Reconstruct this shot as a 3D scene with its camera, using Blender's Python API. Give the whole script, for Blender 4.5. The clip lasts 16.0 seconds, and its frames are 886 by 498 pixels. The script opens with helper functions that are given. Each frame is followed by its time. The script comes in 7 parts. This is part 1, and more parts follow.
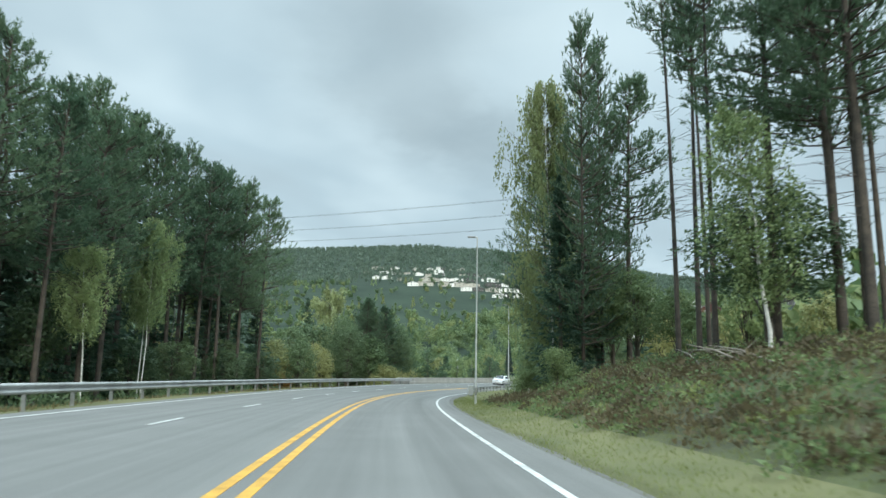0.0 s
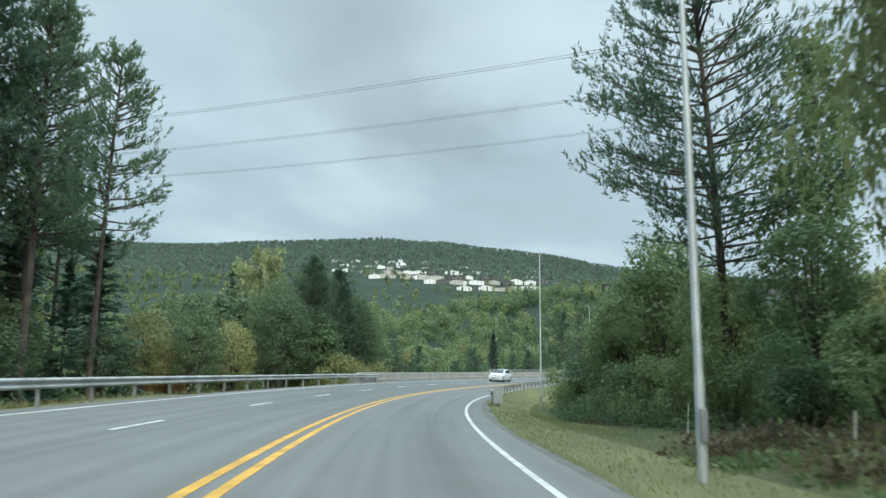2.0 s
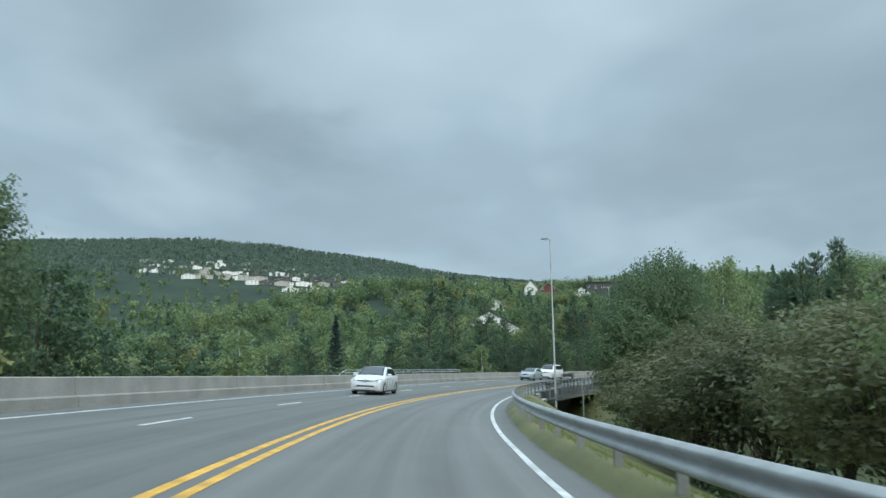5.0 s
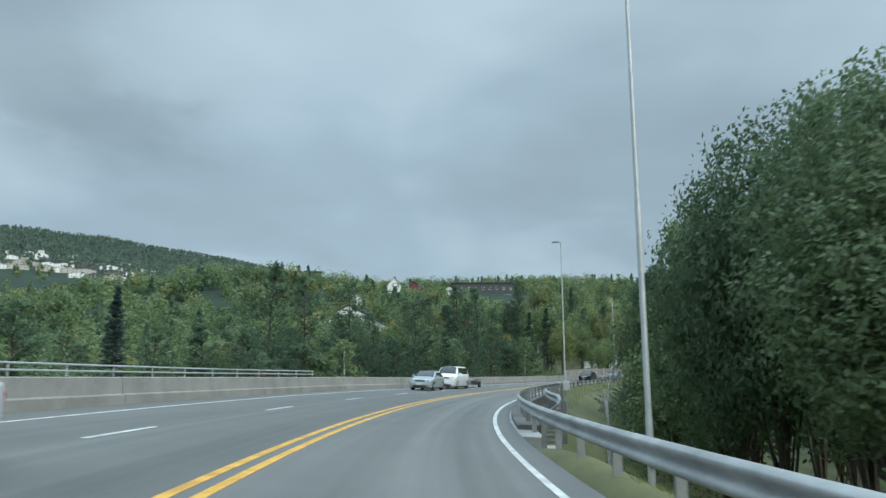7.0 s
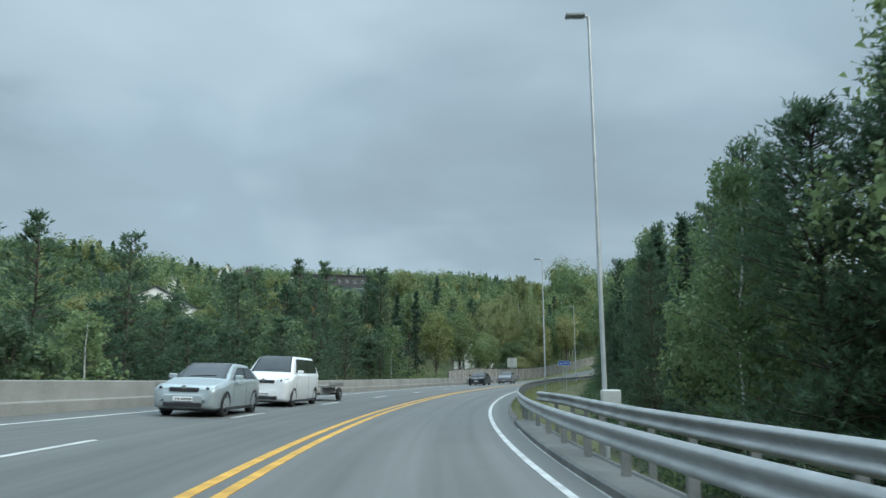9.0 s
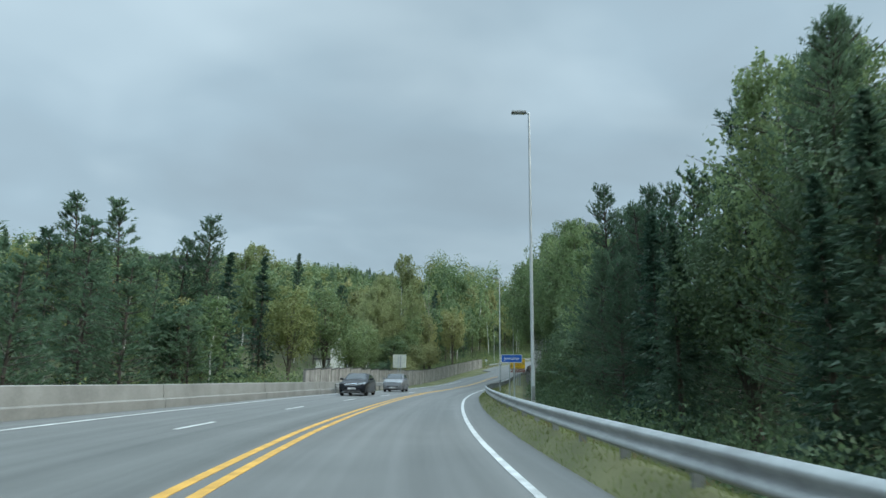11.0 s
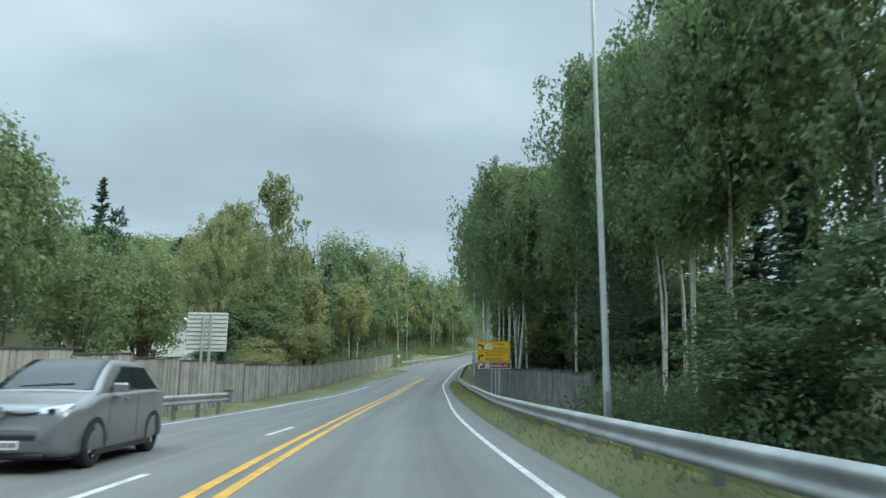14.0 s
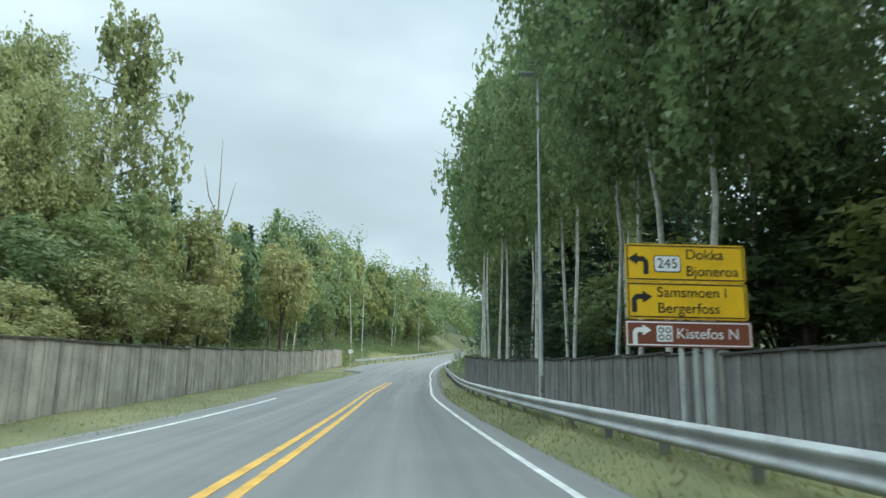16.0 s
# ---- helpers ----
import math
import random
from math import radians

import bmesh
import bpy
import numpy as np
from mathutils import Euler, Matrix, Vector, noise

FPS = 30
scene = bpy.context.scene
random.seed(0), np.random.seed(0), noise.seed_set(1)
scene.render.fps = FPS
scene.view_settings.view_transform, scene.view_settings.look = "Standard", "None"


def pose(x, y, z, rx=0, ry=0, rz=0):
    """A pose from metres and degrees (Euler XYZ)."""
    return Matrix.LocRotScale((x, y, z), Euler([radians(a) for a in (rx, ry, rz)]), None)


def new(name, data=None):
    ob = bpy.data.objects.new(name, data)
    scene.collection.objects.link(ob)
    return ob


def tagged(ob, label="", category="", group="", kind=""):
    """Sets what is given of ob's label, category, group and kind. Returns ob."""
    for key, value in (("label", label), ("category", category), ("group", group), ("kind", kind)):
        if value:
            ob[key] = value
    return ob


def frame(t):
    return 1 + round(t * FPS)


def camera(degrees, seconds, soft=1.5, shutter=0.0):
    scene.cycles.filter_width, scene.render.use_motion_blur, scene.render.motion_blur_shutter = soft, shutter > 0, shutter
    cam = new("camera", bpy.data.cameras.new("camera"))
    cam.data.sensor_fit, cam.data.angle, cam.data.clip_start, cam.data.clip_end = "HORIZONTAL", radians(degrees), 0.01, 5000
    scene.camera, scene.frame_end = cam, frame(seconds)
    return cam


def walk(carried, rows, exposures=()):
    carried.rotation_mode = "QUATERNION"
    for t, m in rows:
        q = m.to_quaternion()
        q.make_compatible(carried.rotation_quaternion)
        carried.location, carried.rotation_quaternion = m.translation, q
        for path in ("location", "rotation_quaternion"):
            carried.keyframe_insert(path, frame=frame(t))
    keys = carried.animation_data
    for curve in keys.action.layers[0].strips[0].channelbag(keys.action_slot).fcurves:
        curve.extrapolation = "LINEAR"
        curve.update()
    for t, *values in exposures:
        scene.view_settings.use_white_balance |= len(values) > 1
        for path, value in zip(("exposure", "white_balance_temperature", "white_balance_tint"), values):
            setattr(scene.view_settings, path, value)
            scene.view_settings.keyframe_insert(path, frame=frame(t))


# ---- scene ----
cam = camera(64.52, 16.0, shutter=0.18)
PATH = [
    (0.0, pose(0.000, 0.000, 1.250, 99.37, -1.06, 6.23)),
    (0.5, pose(-1.593, 8.335, 1.085, 99.38, -0.83, 5.91)),
    (1.0, pose(-3.117, 16.673, 0.913, 99.24, -0.67, 5.29)),
    (1.5, pose(-4.522, 25.021, 0.730, 99.12, -0.61, 4.31)),
    (2.0, pose(-5.767, 33.393, 0.535, 99.05, -0.63, 3.09)),
    (2.5, pose(-6.806, 41.794, 0.333, 99.05, -0.54, 1.49)),
    (3.0, pose(-7.594, 50.220, 0.131, 99.19, -0.17, -0.30)),
    (3.5, pose(-8.095, 58.672, -0.066, 99.15, 0.30, -2.45)),
    (4.0, pose(-8.239, 67.140, -0.254, 99.26, 0.62, -5.14)),
    (4.5, pose(-7.962, 75.594, -0.425, 99.43, 0.75, -8.07)),
    (5.0, pose(-7.263, 84.017, -0.575, 99.60, 0.67, -10.85)),
    (5.5, pose(-6.159, 92.397, -0.702, 99.75, 0.47, -13.64)),
    (6.0, pose(-4.642, 100.708, -0.808, 99.88, 0.27, -16.53)),
    (6.5, pose(-2.699, 108.927, -0.898, 99.99, 0.13, -19.56)),
    (7.0, pose(-0.311, 117.025, -0.975, 100.07, 0.15, -22.76)),
    (7.5, pose(2.518, 124.979, -1.040, 100.21, 0.29, -25.83)),
    (8.0, pose(5.762, 132.766, -1.095, 100.18, 0.43, -28.89)),
    (8.5, pose(9.424, 140.356, -1.140, 100.24, 0.43, -32.10)),
    (9.0, pose(13.507, 147.724, -1.178, 100.31, 0.20, -35.34)),
    (9.5, pose(17.993, 154.853, -1.206, 100.40, -0.10, -38.46)),
    (10.0, pose(22.849, 161.736, -1.220, 100.49, -0.38, -41.36)),
    (10.5, pose(28.031, 168.375, -1.219, 100.59, -0.54, -44.00)),
    (11.0, pose(33.496, 174.783, -1.199, 100.69, -0.46, -46.32)),
    (11.5, pose(39.202, 180.984, -1.161, 100.75, -0.12, -48.31)),
    (12.0, pose(45.110, 187.007, -1.109, 100.81, 0.07, -50.00)),
    (12.5, pose(51.186, 192.874, -1.055, 100.94, 0.04, -51.42)),
    (13.0, pose(57.389, 198.603, -1.010, 100.88, -0.03, -52.57)),
    (13.5, pose(63.686, 204.190, -0.968, 100.92, -0.15, -53.73)),
    (14.0, pose(70.066, 209.633, -0.922, 100.95, -0.36, -54.78)),
    (14.5, pose(76.526, 214.948, -0.876, 101.05, -0.47, -55.79)),
    (15.0, pose(83.078, 220.151, -0.829, 101.04, -0.59, -56.75)),
    (15.5, pose(89.721, 225.258, -0.775, 101.04, -0.70, -57.60)),
    (16.0, pose(96.442, 230.273, -0.696, 101.40, -0.90, -58.39)),
]
walk(cam, PATH, [(0.0, 0.45, 6750, 1.5), (2.0, 0.38, 6650, 1.5), (4.5, 0.06, 6400, 2.0), (8.0, 0.02, 6370, 2.5), (11.0, 0.15, 6410, 2.0), (13.5, 0.33, 6500, 1.0), (14.5, 0.42, 6650, 1.4), (16.0, 0.74, 6900, 2.0)])

# ---- daylight: overcast sky, soft sun behind the cloud ----
SUN_EL, SUN_ROT = radians(35), radians(160)
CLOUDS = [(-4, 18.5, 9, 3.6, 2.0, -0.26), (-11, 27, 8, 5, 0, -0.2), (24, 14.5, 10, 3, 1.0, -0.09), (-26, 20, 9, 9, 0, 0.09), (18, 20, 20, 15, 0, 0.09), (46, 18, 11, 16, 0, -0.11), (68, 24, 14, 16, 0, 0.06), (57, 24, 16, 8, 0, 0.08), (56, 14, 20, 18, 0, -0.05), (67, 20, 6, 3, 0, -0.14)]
world = bpy.data.worlds.new("overcast_sky")
world.use_nodes = True
scene.world = world
wn, wl = world.node_tree.nodes, world.node_tree.links
wn.clear()


def wnode(kind, **props):
    n = wn.new(kind)
    for k, v in props.items():
        if k == "ins":
            for key, val in v.items():
                n.inputs[key].default_value = val
        elif k == "operation":
            n.operation = v
        elif k == "sky_type":
            n.sky_type = v
        elif k == "blend_type":
            n.blend_type = v
    return n


sky = wnode("ShaderNodeTexSky", sky_type="NISHITA")
sky.sun_disc, sky.sun_elevation, sky.sun_rotation = False, SUN_EL, SUN_ROT
tc = wnode("ShaderNodeTexCoord")
sep = wnode("ShaderNodeSeparateXYZ")
wl.new(tc.outputs["Generated"], sep.inputs[0])
up = wnode("ShaderNodeMath", operation="MAXIMUM", ins={1: 0.0})
wl.new(sep.outputs[2], up.inputs[0])
lift = wnode("ShaderNodeMath", operation="ADD", ins={1: 0.22})
wl.new(up.outputs[0], lift.inputs[0])
flat = wnode("ShaderNodeVectorMath", operation="DIVIDE")
comb = wnode("ShaderNodeCombineXYZ")
wl.new(lift.outputs[0], comb.inputs[0])
wl.new(lift.outputs[0], comb.inputs[1])
comb.inputs[2].default_value = 1.0
wl.new(tc.outputs["Generated"], flat.inputs[0])
wl.new(comb.outputs[0], flat.inputs[1])
big = wnode("ShaderNodeTexNoise", ins={"Scale": 0.95, "Detail": 3.0, "Roughness": 0.5, "Distortion": 0.6})
small = wnode("ShaderNodeTexNoise", ins={"Scale": 3.2, "Detail": 3.0, "Roughness": 0.45, "Distortion": 0.4})
wl.new(flat.outputs[0], big.inputs["Vector"])
wl.new(flat.outputs[0], small.inputs["Vector"])
mixn = wnode("ShaderNodeMath", operation="MULTIPLY_ADD", ins={1: 0.2})
wl.new(small.outputs[0], mixn.inputs[0])
wl.new(big.outputs[0], mixn.inputs[2])
ramp = wn.new("ShaderNodeValToRGB")
ramp.color_ramp.elements[0].position, ramp.color_ramp.elements[0].color = 0.40, (0.385, 0.48, 0.58, 1)
ramp.color_ramp.elements[1].position, ramp.color_ramp.elements[1].color = 0.85, (0.61, 0.735, 0.855, 1)
mid = ramp.color_ramp.elements.new(0.56)
mid.color = (0.425, 0.54, 0.655, 1)
wl.new(mixn.outputs[0], ramp.inputs[0])
# the overcast sky grows brighter towards the zenith
zen = wnode("ShaderNodeMapRange", ins={"From Min": 0.52, "From Max": 1.0, "To Min": 1.0, "To Max": 6.3})
wl.new(sep.outputs[2], zen.inputs[0])


def wmath(op, a, b=None, c=None):
    """A math node on sockets or numbers."""
    n = wnode("ShaderNodeMath", operation=op)
    for k, q in enumerate((a, b, c)):
        if q is None:
            continue
        if isinstance(q, (int, float)):
            n.inputs[k].default_value = q
        else:
            wl.new(q, n.inputs[k])
    return n.outputs[0]


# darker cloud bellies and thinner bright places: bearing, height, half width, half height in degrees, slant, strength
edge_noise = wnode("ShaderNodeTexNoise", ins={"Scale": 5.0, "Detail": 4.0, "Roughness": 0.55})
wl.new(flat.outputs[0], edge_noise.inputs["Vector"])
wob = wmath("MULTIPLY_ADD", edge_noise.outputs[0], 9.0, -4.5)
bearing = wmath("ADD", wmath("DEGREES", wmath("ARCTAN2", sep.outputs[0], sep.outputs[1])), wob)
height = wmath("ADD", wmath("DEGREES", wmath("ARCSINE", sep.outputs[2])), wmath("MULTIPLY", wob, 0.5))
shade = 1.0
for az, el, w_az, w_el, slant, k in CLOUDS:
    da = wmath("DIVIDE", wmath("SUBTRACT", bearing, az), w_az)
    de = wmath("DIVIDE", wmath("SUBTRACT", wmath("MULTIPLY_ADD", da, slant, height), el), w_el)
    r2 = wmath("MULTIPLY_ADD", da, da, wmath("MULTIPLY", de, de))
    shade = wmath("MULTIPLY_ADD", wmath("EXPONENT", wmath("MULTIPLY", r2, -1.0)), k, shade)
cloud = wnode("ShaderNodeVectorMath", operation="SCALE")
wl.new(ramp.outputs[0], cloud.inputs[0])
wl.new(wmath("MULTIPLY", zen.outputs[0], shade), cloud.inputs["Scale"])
bg_cloud = wnode("ShaderNodeBackground", ins={"Strength": 0.9})
wl.new(cloud.outputs[0], bg_cloud.inputs[0])
bg_sky = wnode("ShaderNodeBackground", ins={"Strength": 0.06})
wl.new(sky.outputs[0], bg_sky.inputs[0])
add = wn.new("ShaderNodeMixShader")
add.inputs[0].default_value = 0.93
wl.new(bg_sky.outputs[0], add.inputs[1])
wl.new(bg_cloud.outputs[0], add.inputs[2])
wout = wn.new("ShaderNodeOutputWorld")
wl.new(add.outputs[0], wout.inputs[0])

sun = bpy.data.lights.new("sun", "SUN")
sun.energy, sun.angle, sun.color = 2.3, radians(40), (1.0, 0.97, 0.92)
sun_ob = new("sun", sun)
sun_ob.rotation_euler = Euler((radians(90) - SUN_EL, 0, radians(180) - SUN_ROT))


# ---- materials ----
def mat(name, base, rough=0.6, metal=0.0, var=0.25, scale=3.0, fine=40.0, bump=0.0, second=None, coord="Object", spec=0.5):
    """A surface with stains at two scales and fine relief. base, second: colours; var: how far stains darken or lighten it."""
    m = bpy.data.materials.new(name)
    m.use_nodes = True
    n, l = m.node_tree.nodes, m.node_tree.links
    b = n["Principled BSDF"]
    b.inputs["Roughness"].default_value, b.inputs["Metallic"].default_value = rough, metal
    b.inputs["Specular IOR Level"].default_value = spec
    t = n.new("ShaderNodeTexCoord")
    a = n.new("ShaderNodeTexNoise")
    a.inputs["Scale"].default_value, a.inputs["Detail"].default_value = scale, 6.0
    f = n.new("ShaderNodeTexNoise")
    f.inputs["Scale"].default_value, f.inputs["Detail"].default_value = fine, 3.0
    for q in (a, f):
        l.new(t.outputs[coord], q.inputs["Vector"])
    add2 = n.new("ShaderNodeMath")
    add2.operation = "MULTIPLY_ADD"
    add2.inputs[1].default_value = 0.4
    l.new(f.outputs[0], add2.inputs[0])
    l.new(a.outputs[0], add2.inputs[2])
    r = n.new("ShaderNodeValToRGB")
    c2 = second or tuple(min(1, c * (1 + var)) for c in base)
    r.color_ramp.elements[0].position, r.color_ramp.elements[0].color = 0.48, (*[c * (1 - var) for c in base], 1)
    r.color_ramp.elements[1].position, r.color_ramp.elements[1].color = 0.92, (*c2, 1)
    l.new(add2.outputs[0], r.inputs[0])
    l.new(r.outputs[0], b.inputs["Base Color"])
    if bump:
        bp = n.new("ShaderNodeBump")
        bp.inputs["Strength"].default_value, bp.inputs["Distance"].default_value = bump, 0.02
        l.new(f.outputs[0], bp.inputs["Height"])
        l.new(bp.outputs[0], b.inputs["Normal"])
    return m


def leaf_mat(name, dark, light, autumn=None, share=0.0):
    """Leaves: colour runs between dark and light by leaf and by tree; a share of the trees has turned."""
    m = bpy.data.materials.new(name)
    m.use_nodes = True
    n, l = m.node_tree.nodes, m.node_tree.links
    b = n["Principled BSDF"]
    b.inputs["Roughness"].default_value = 0.55
    b.inputs["Specular IOR Level"].default_value = 0.35
    g = n.new("ShaderNodeNewGeometry")
    o = n.new("ShaderNodeObjectInfo")
    at = n.new("ShaderNodeAttribute")
    at.attribute_name = "tint"
    tree = n.new("ShaderNodeMath")
    tree.operation = "ADD"
    l.new(o.outputs["Random"], tree.inputs[0])
    l.new(at.outputs["Fac"], tree.inputs[1])
    fr = n.new("ShaderNodeMath")
    fr.operation = "FRACT"
    l.new(tree.outputs[0], fr.inputs[0])
    mx = n.new("ShaderNodeMath")
    mx.operation = "MULTIPLY_ADD"
    mx.inputs[1].default_value = 0.32
    half = n.new("ShaderNodeMath")
    half.operation = "MULTIPLY"
    half.inputs[1].default_value = 0.68
    l.new(fr.outputs[0], half.inputs[0])
    l.new(g.outputs["Random Per Island"], mx.inputs[0])
    l.new(half.outputs[0], mx.inputs[2])
    r = n.new("ShaderNodeValToRGB")
    r.color_ramp.elements[0].color, r.color_ramp.elements[1].color = (*dark, 1), (*light, 1)
    l.new(mx.outputs[0], r.inputs[0])
    col = r.outputs[0]
    if autumn:
        step = n.new("ShaderNodeMath")
        step.operation = "GREATER_THAN"
        step.inputs[1].default_value = 1 - share
        l.new(fr.outputs[0], step.inputs[0])
        sc = n.new("ShaderNodeMath")
        sc.operation = "MULTIPLY"
        sc.inputs[1].default_value = 0.5
        l.new(step.outputs[0], sc.inputs[0])
        mc = n.new("ShaderNodeMixRGB")
        mc.inputs[2].default_value = (*autumn, 1)
        l.new(sc.outputs[0], mc.inputs[0])
        l.new(col, mc.inputs[1])
        col = mc.outputs[0]
    l.new(col, b.inputs["Base Color"])
    tr = n.new("ShaderNodeBsdfTranslucent")
    l.new(col, tr.inputs[0])
    ms = n.new("ShaderNodeMixShader")
    ms.inputs[0].default_value = 0.48
    l.new(b.outputs[0], ms.inputs[1])
    l.new(tr.outputs[0], ms.inputs[2])
    l.new(ms.outputs[0], n["Material Output"].inputs[0])
    return m


def road_mat():
    """Worn grey asphalt, darker over the bridge: stone grain, long streaks along the lanes, darker wheel tracks,
    blotches.
    """
    m = bpy.data.materials.new("asphalt")
    m.use_nodes = True
    n, l = m.node_tree.nodes, m.node_tree.links
    b = n["Principled BSDF"]
    b.inputs["Specular IOR Level"].default_value = 0.4
    t = n.new("ShaderNodeTexCoord")
    lane = n.new("ShaderNodeAttribute")
    lane.attribute_name = "lane"

    def tex(scale, detail, source, squash=None):
        q = n.new("ShaderNodeTexNoise")
        q.inputs["Scale"].default_value, q.inputs["Detail"].default_value = scale, detail
        if squash:
            v = n.new("ShaderNodeVectorMath")
            v.operation = "MULTIPLY"
            v.inputs[1].default_value = squash
            l.new(source, v.inputs[0])
            source = v.outputs[0]
        l.new(source, q.inputs["Vector"])
        return q.outputs[0]

    def mul_add(a, k, c):
        q = n.new("ShaderNodeMath")
        q.operation = "MULTIPLY_ADD"
        q.inputs[1].default_value = k
        l.new(a, q.inputs[0])
        if isinstance(c, float):
            q.inputs[2].default_value = c
        else:
            l.new(c, q.inputs[2])
        return q.outputs[0]

    grain = tex(90.0, 2.0, t.outputs["Object"])
    blotch = tex(0.5, 5.0, t.outputs["Object"])
    streak = tex(1.0, 3.0, lane.outputs["Vector"], (2.6, 0.035, 1.0))
    broad = tex(1.0, 2.0, lane.outputs["Vector"], (0.9, 0.012, 1.0))
    track = n.new("ShaderNodeAttribute")
    track.attribute_name = "track"
    f = mul_add(grain, 0.3, mul_add(blotch, 0.25, mul_add(streak, 0.38, mul_add(broad, 0.45, mul_add(track.outputs["Fac"], -0.10, 0.0)))))
    r = n.new("ShaderNodeValToRGB")
    r.color_ramp.elements[0].position, r.color_ramp.elements[0].color = 0.45, (0.098, 0.098, 0.093, 1)
    r.color_ramp.elements[1].position, r.color_ramp.elements[1].color = 0.89, (0.178, 0.176, 0.168, 1)
    l.new(f, r.inputs[0])
    dark_share = n.new("ShaderNodeAttribute")
    dark_share.attribute_name = "dark_share"
    # multiplies the marked stretch darker
    worn = n.new("ShaderNodeMixRGB")
    worn.blend_type = "MULTIPLY"
    worn.inputs[2].default_value = (0.72, 0.745, 0.73, 1)
    l.new(dark_share.outputs["Fac"], worn.inputs[0])
    l.new(r.outputs[0], worn.inputs[1])
    l.new(worn.outputs[0], b.inputs["Base Color"])
    l.new(mul_add(streak, -0.25, 0.87), b.inputs["Roughness"])
    bp = n.new("ShaderNodeBump")
    bp.inputs["Strength"].default_value, bp.inputs["Distance"].default_value = 0.3, 0.01
    l.new(grain, bp.inputs["Height"])
    l.new(bp.outputs[0], b.inputs["Normal"])
    return m


def board_mat(name, base):
    """Weathered boards: upright grain and streaks, each board a little lighter or darker than its neighbour."""
    m = mat(name, base, 0.85, var=0.3, scale=1.1, fine=18, bump=0.3)
    n, l = m.node_tree.nodes, m.node_tree.links
    b = n["Principled BSDF"]
    colour = b.inputs["Base Color"].links[0].from_socket
    t = n.new("ShaderNodeTexCoord")
    v = n.new("ShaderNodeVectorMath")
    v.operation = "MULTIPLY"
    v.inputs[1].default_value = (14.0, 14.0, 0.7)
    l.new(t.outputs["Object"], v.inputs[0])
    q = n.new("ShaderNodeTexNoise")
    q.inputs["Scale"].default_value, q.inputs["Detail"].default_value = 1.0, 4.0
    l.new(v.outputs[0], q.inputs["Vector"])
    g = n.new("ShaderNodeNewGeometry")
    a = n.new("ShaderNodeMath")
    a.operation = "MULTIPLY_ADD"
    a.inputs[1].default_value = 0.38
    l.new(g.outputs["Random Per Island"], a.inputs[0])
    l.new(q.outputs[0], a.inputs[2])
    r = n.new("ShaderNodeMapRange")
    for key, val in (("From Min", 0.35), ("From Max", 1.0), ("To Min", 0.78), ("To Max", 1.17)):
        r.inputs[key].default_value = val
    l.new(a.outputs[0], r.inputs[0])
    k = n.new("ShaderNodeVectorMath")
    k.operation = "SCALE"
    l.new(colour, k.inputs[0])
    l.new(r.outputs[0], k.inputs["Scale"])
    l.new(k.outputs[0], b.inputs["Base Color"])
    return m


def ground_mat():
    """Grass, moss and brown litter in patches."""
    m = mat("meadow", (0.112, 0.126, 0.047), 0.9, var=0.35, scale=0.35, fine=22.0, bump=0.2, second=(0.16, 0.152, 0.066))
    return m


M_ROAD = road_mat()
M_GROUND = ground_mat()
# the shade among the trees is put into this dark floor colour
M_FOREST = mat("shaded_forest_floor", (0.03, 0.045, 0.033), 0.95, var=0.2, scale=0.02, fine=0.3, second=(0.04, 0.058, 0.04), spec=0.1)
M_LITTER = mat("litter_and_verge_shade", (0.07, 0.068, 0.035), 0.95, var=0.45, scale=0.5, fine=8, bump=0.5, second=(0.085, 0.10, 0.035))
M_WHITE = mat("road_paint_white", (0.5, 0.5, 0.48), 0.65, var=0.4, scale=2.5, fine=45, second=(0.62, 0.62, 0.6))
M_YELLOW = mat("road_paint_yellow", (0.55, 0.29, 0.04), 0.65, var=0.35, scale=2.5, fine=45, second=(0.66, 0.36, 0.05))
M_STEEL = mat("galvanised_steel", (0.33, 0.34, 0.335), 0.48, 0.3, var=0.3, scale=1.2, fine=14)
M_POST = mat("galvanised_post", (0.22, 0.23, 0.225), 0.6, 0.3, var=0.25, scale=2, fine=20)
M_PLATEG = mat("grey_plate", (0.36, 0.37, 0.36), 0.6, 0.1, var=0.12, scale=1.2, fine=14)
M_POLE = mat("galvanised_pole", (0.46, 0.48, 0.48), 0.5, 0.45, var=0.2, scale=1.5, fine=25)
M_CONC = mat("parapet_concrete", (0.235, 0.23, 0.21), 0.85, var=0.2, scale=0.8, fine=12, bump=0.25)
M_CONC2 = mat("kerb_concrete", (0.125, 0.127, 0.12), 0.9, var=0.35, scale=0.7, fine=10, bump=0.3)
M_CONCB = mat("abutment_concrete", (0.30, 0.30, 0.28), 0.9, var=0.3, scale=0.7, fine=10, bump=0.3)
M_WOOD = board_mat("weathered_boards", (0.33, 0.315, 0.285))
M_WOOD2 = mat("weathered_posts", (0.20, 0.19, 0.175), 0.85, var=0.3, scale=1.4, fine=18, bump=0.3)
# the same boards with the shade of the trees put into the colour
M_WOOD3 = board_mat("shaded_boards", (0.175, 0.172, 0.168))
M_CAP = mat("dark_cap_board", (0.045, 0.042, 0.04), 0.8, var=0.3)
M_BARK = mat("pine_bark", (0.05, 0.044, 0.039), 0.9, var=0.4, scale=2.5, fine=20, bump=0.5, second=(0.095, 0.077, 0.062))
M_BARKD = mat("dark_bark", (0.075, 0.065, 0.05), 0.9, var=0.4, scale=2.5, fine=20, bump=0.5)
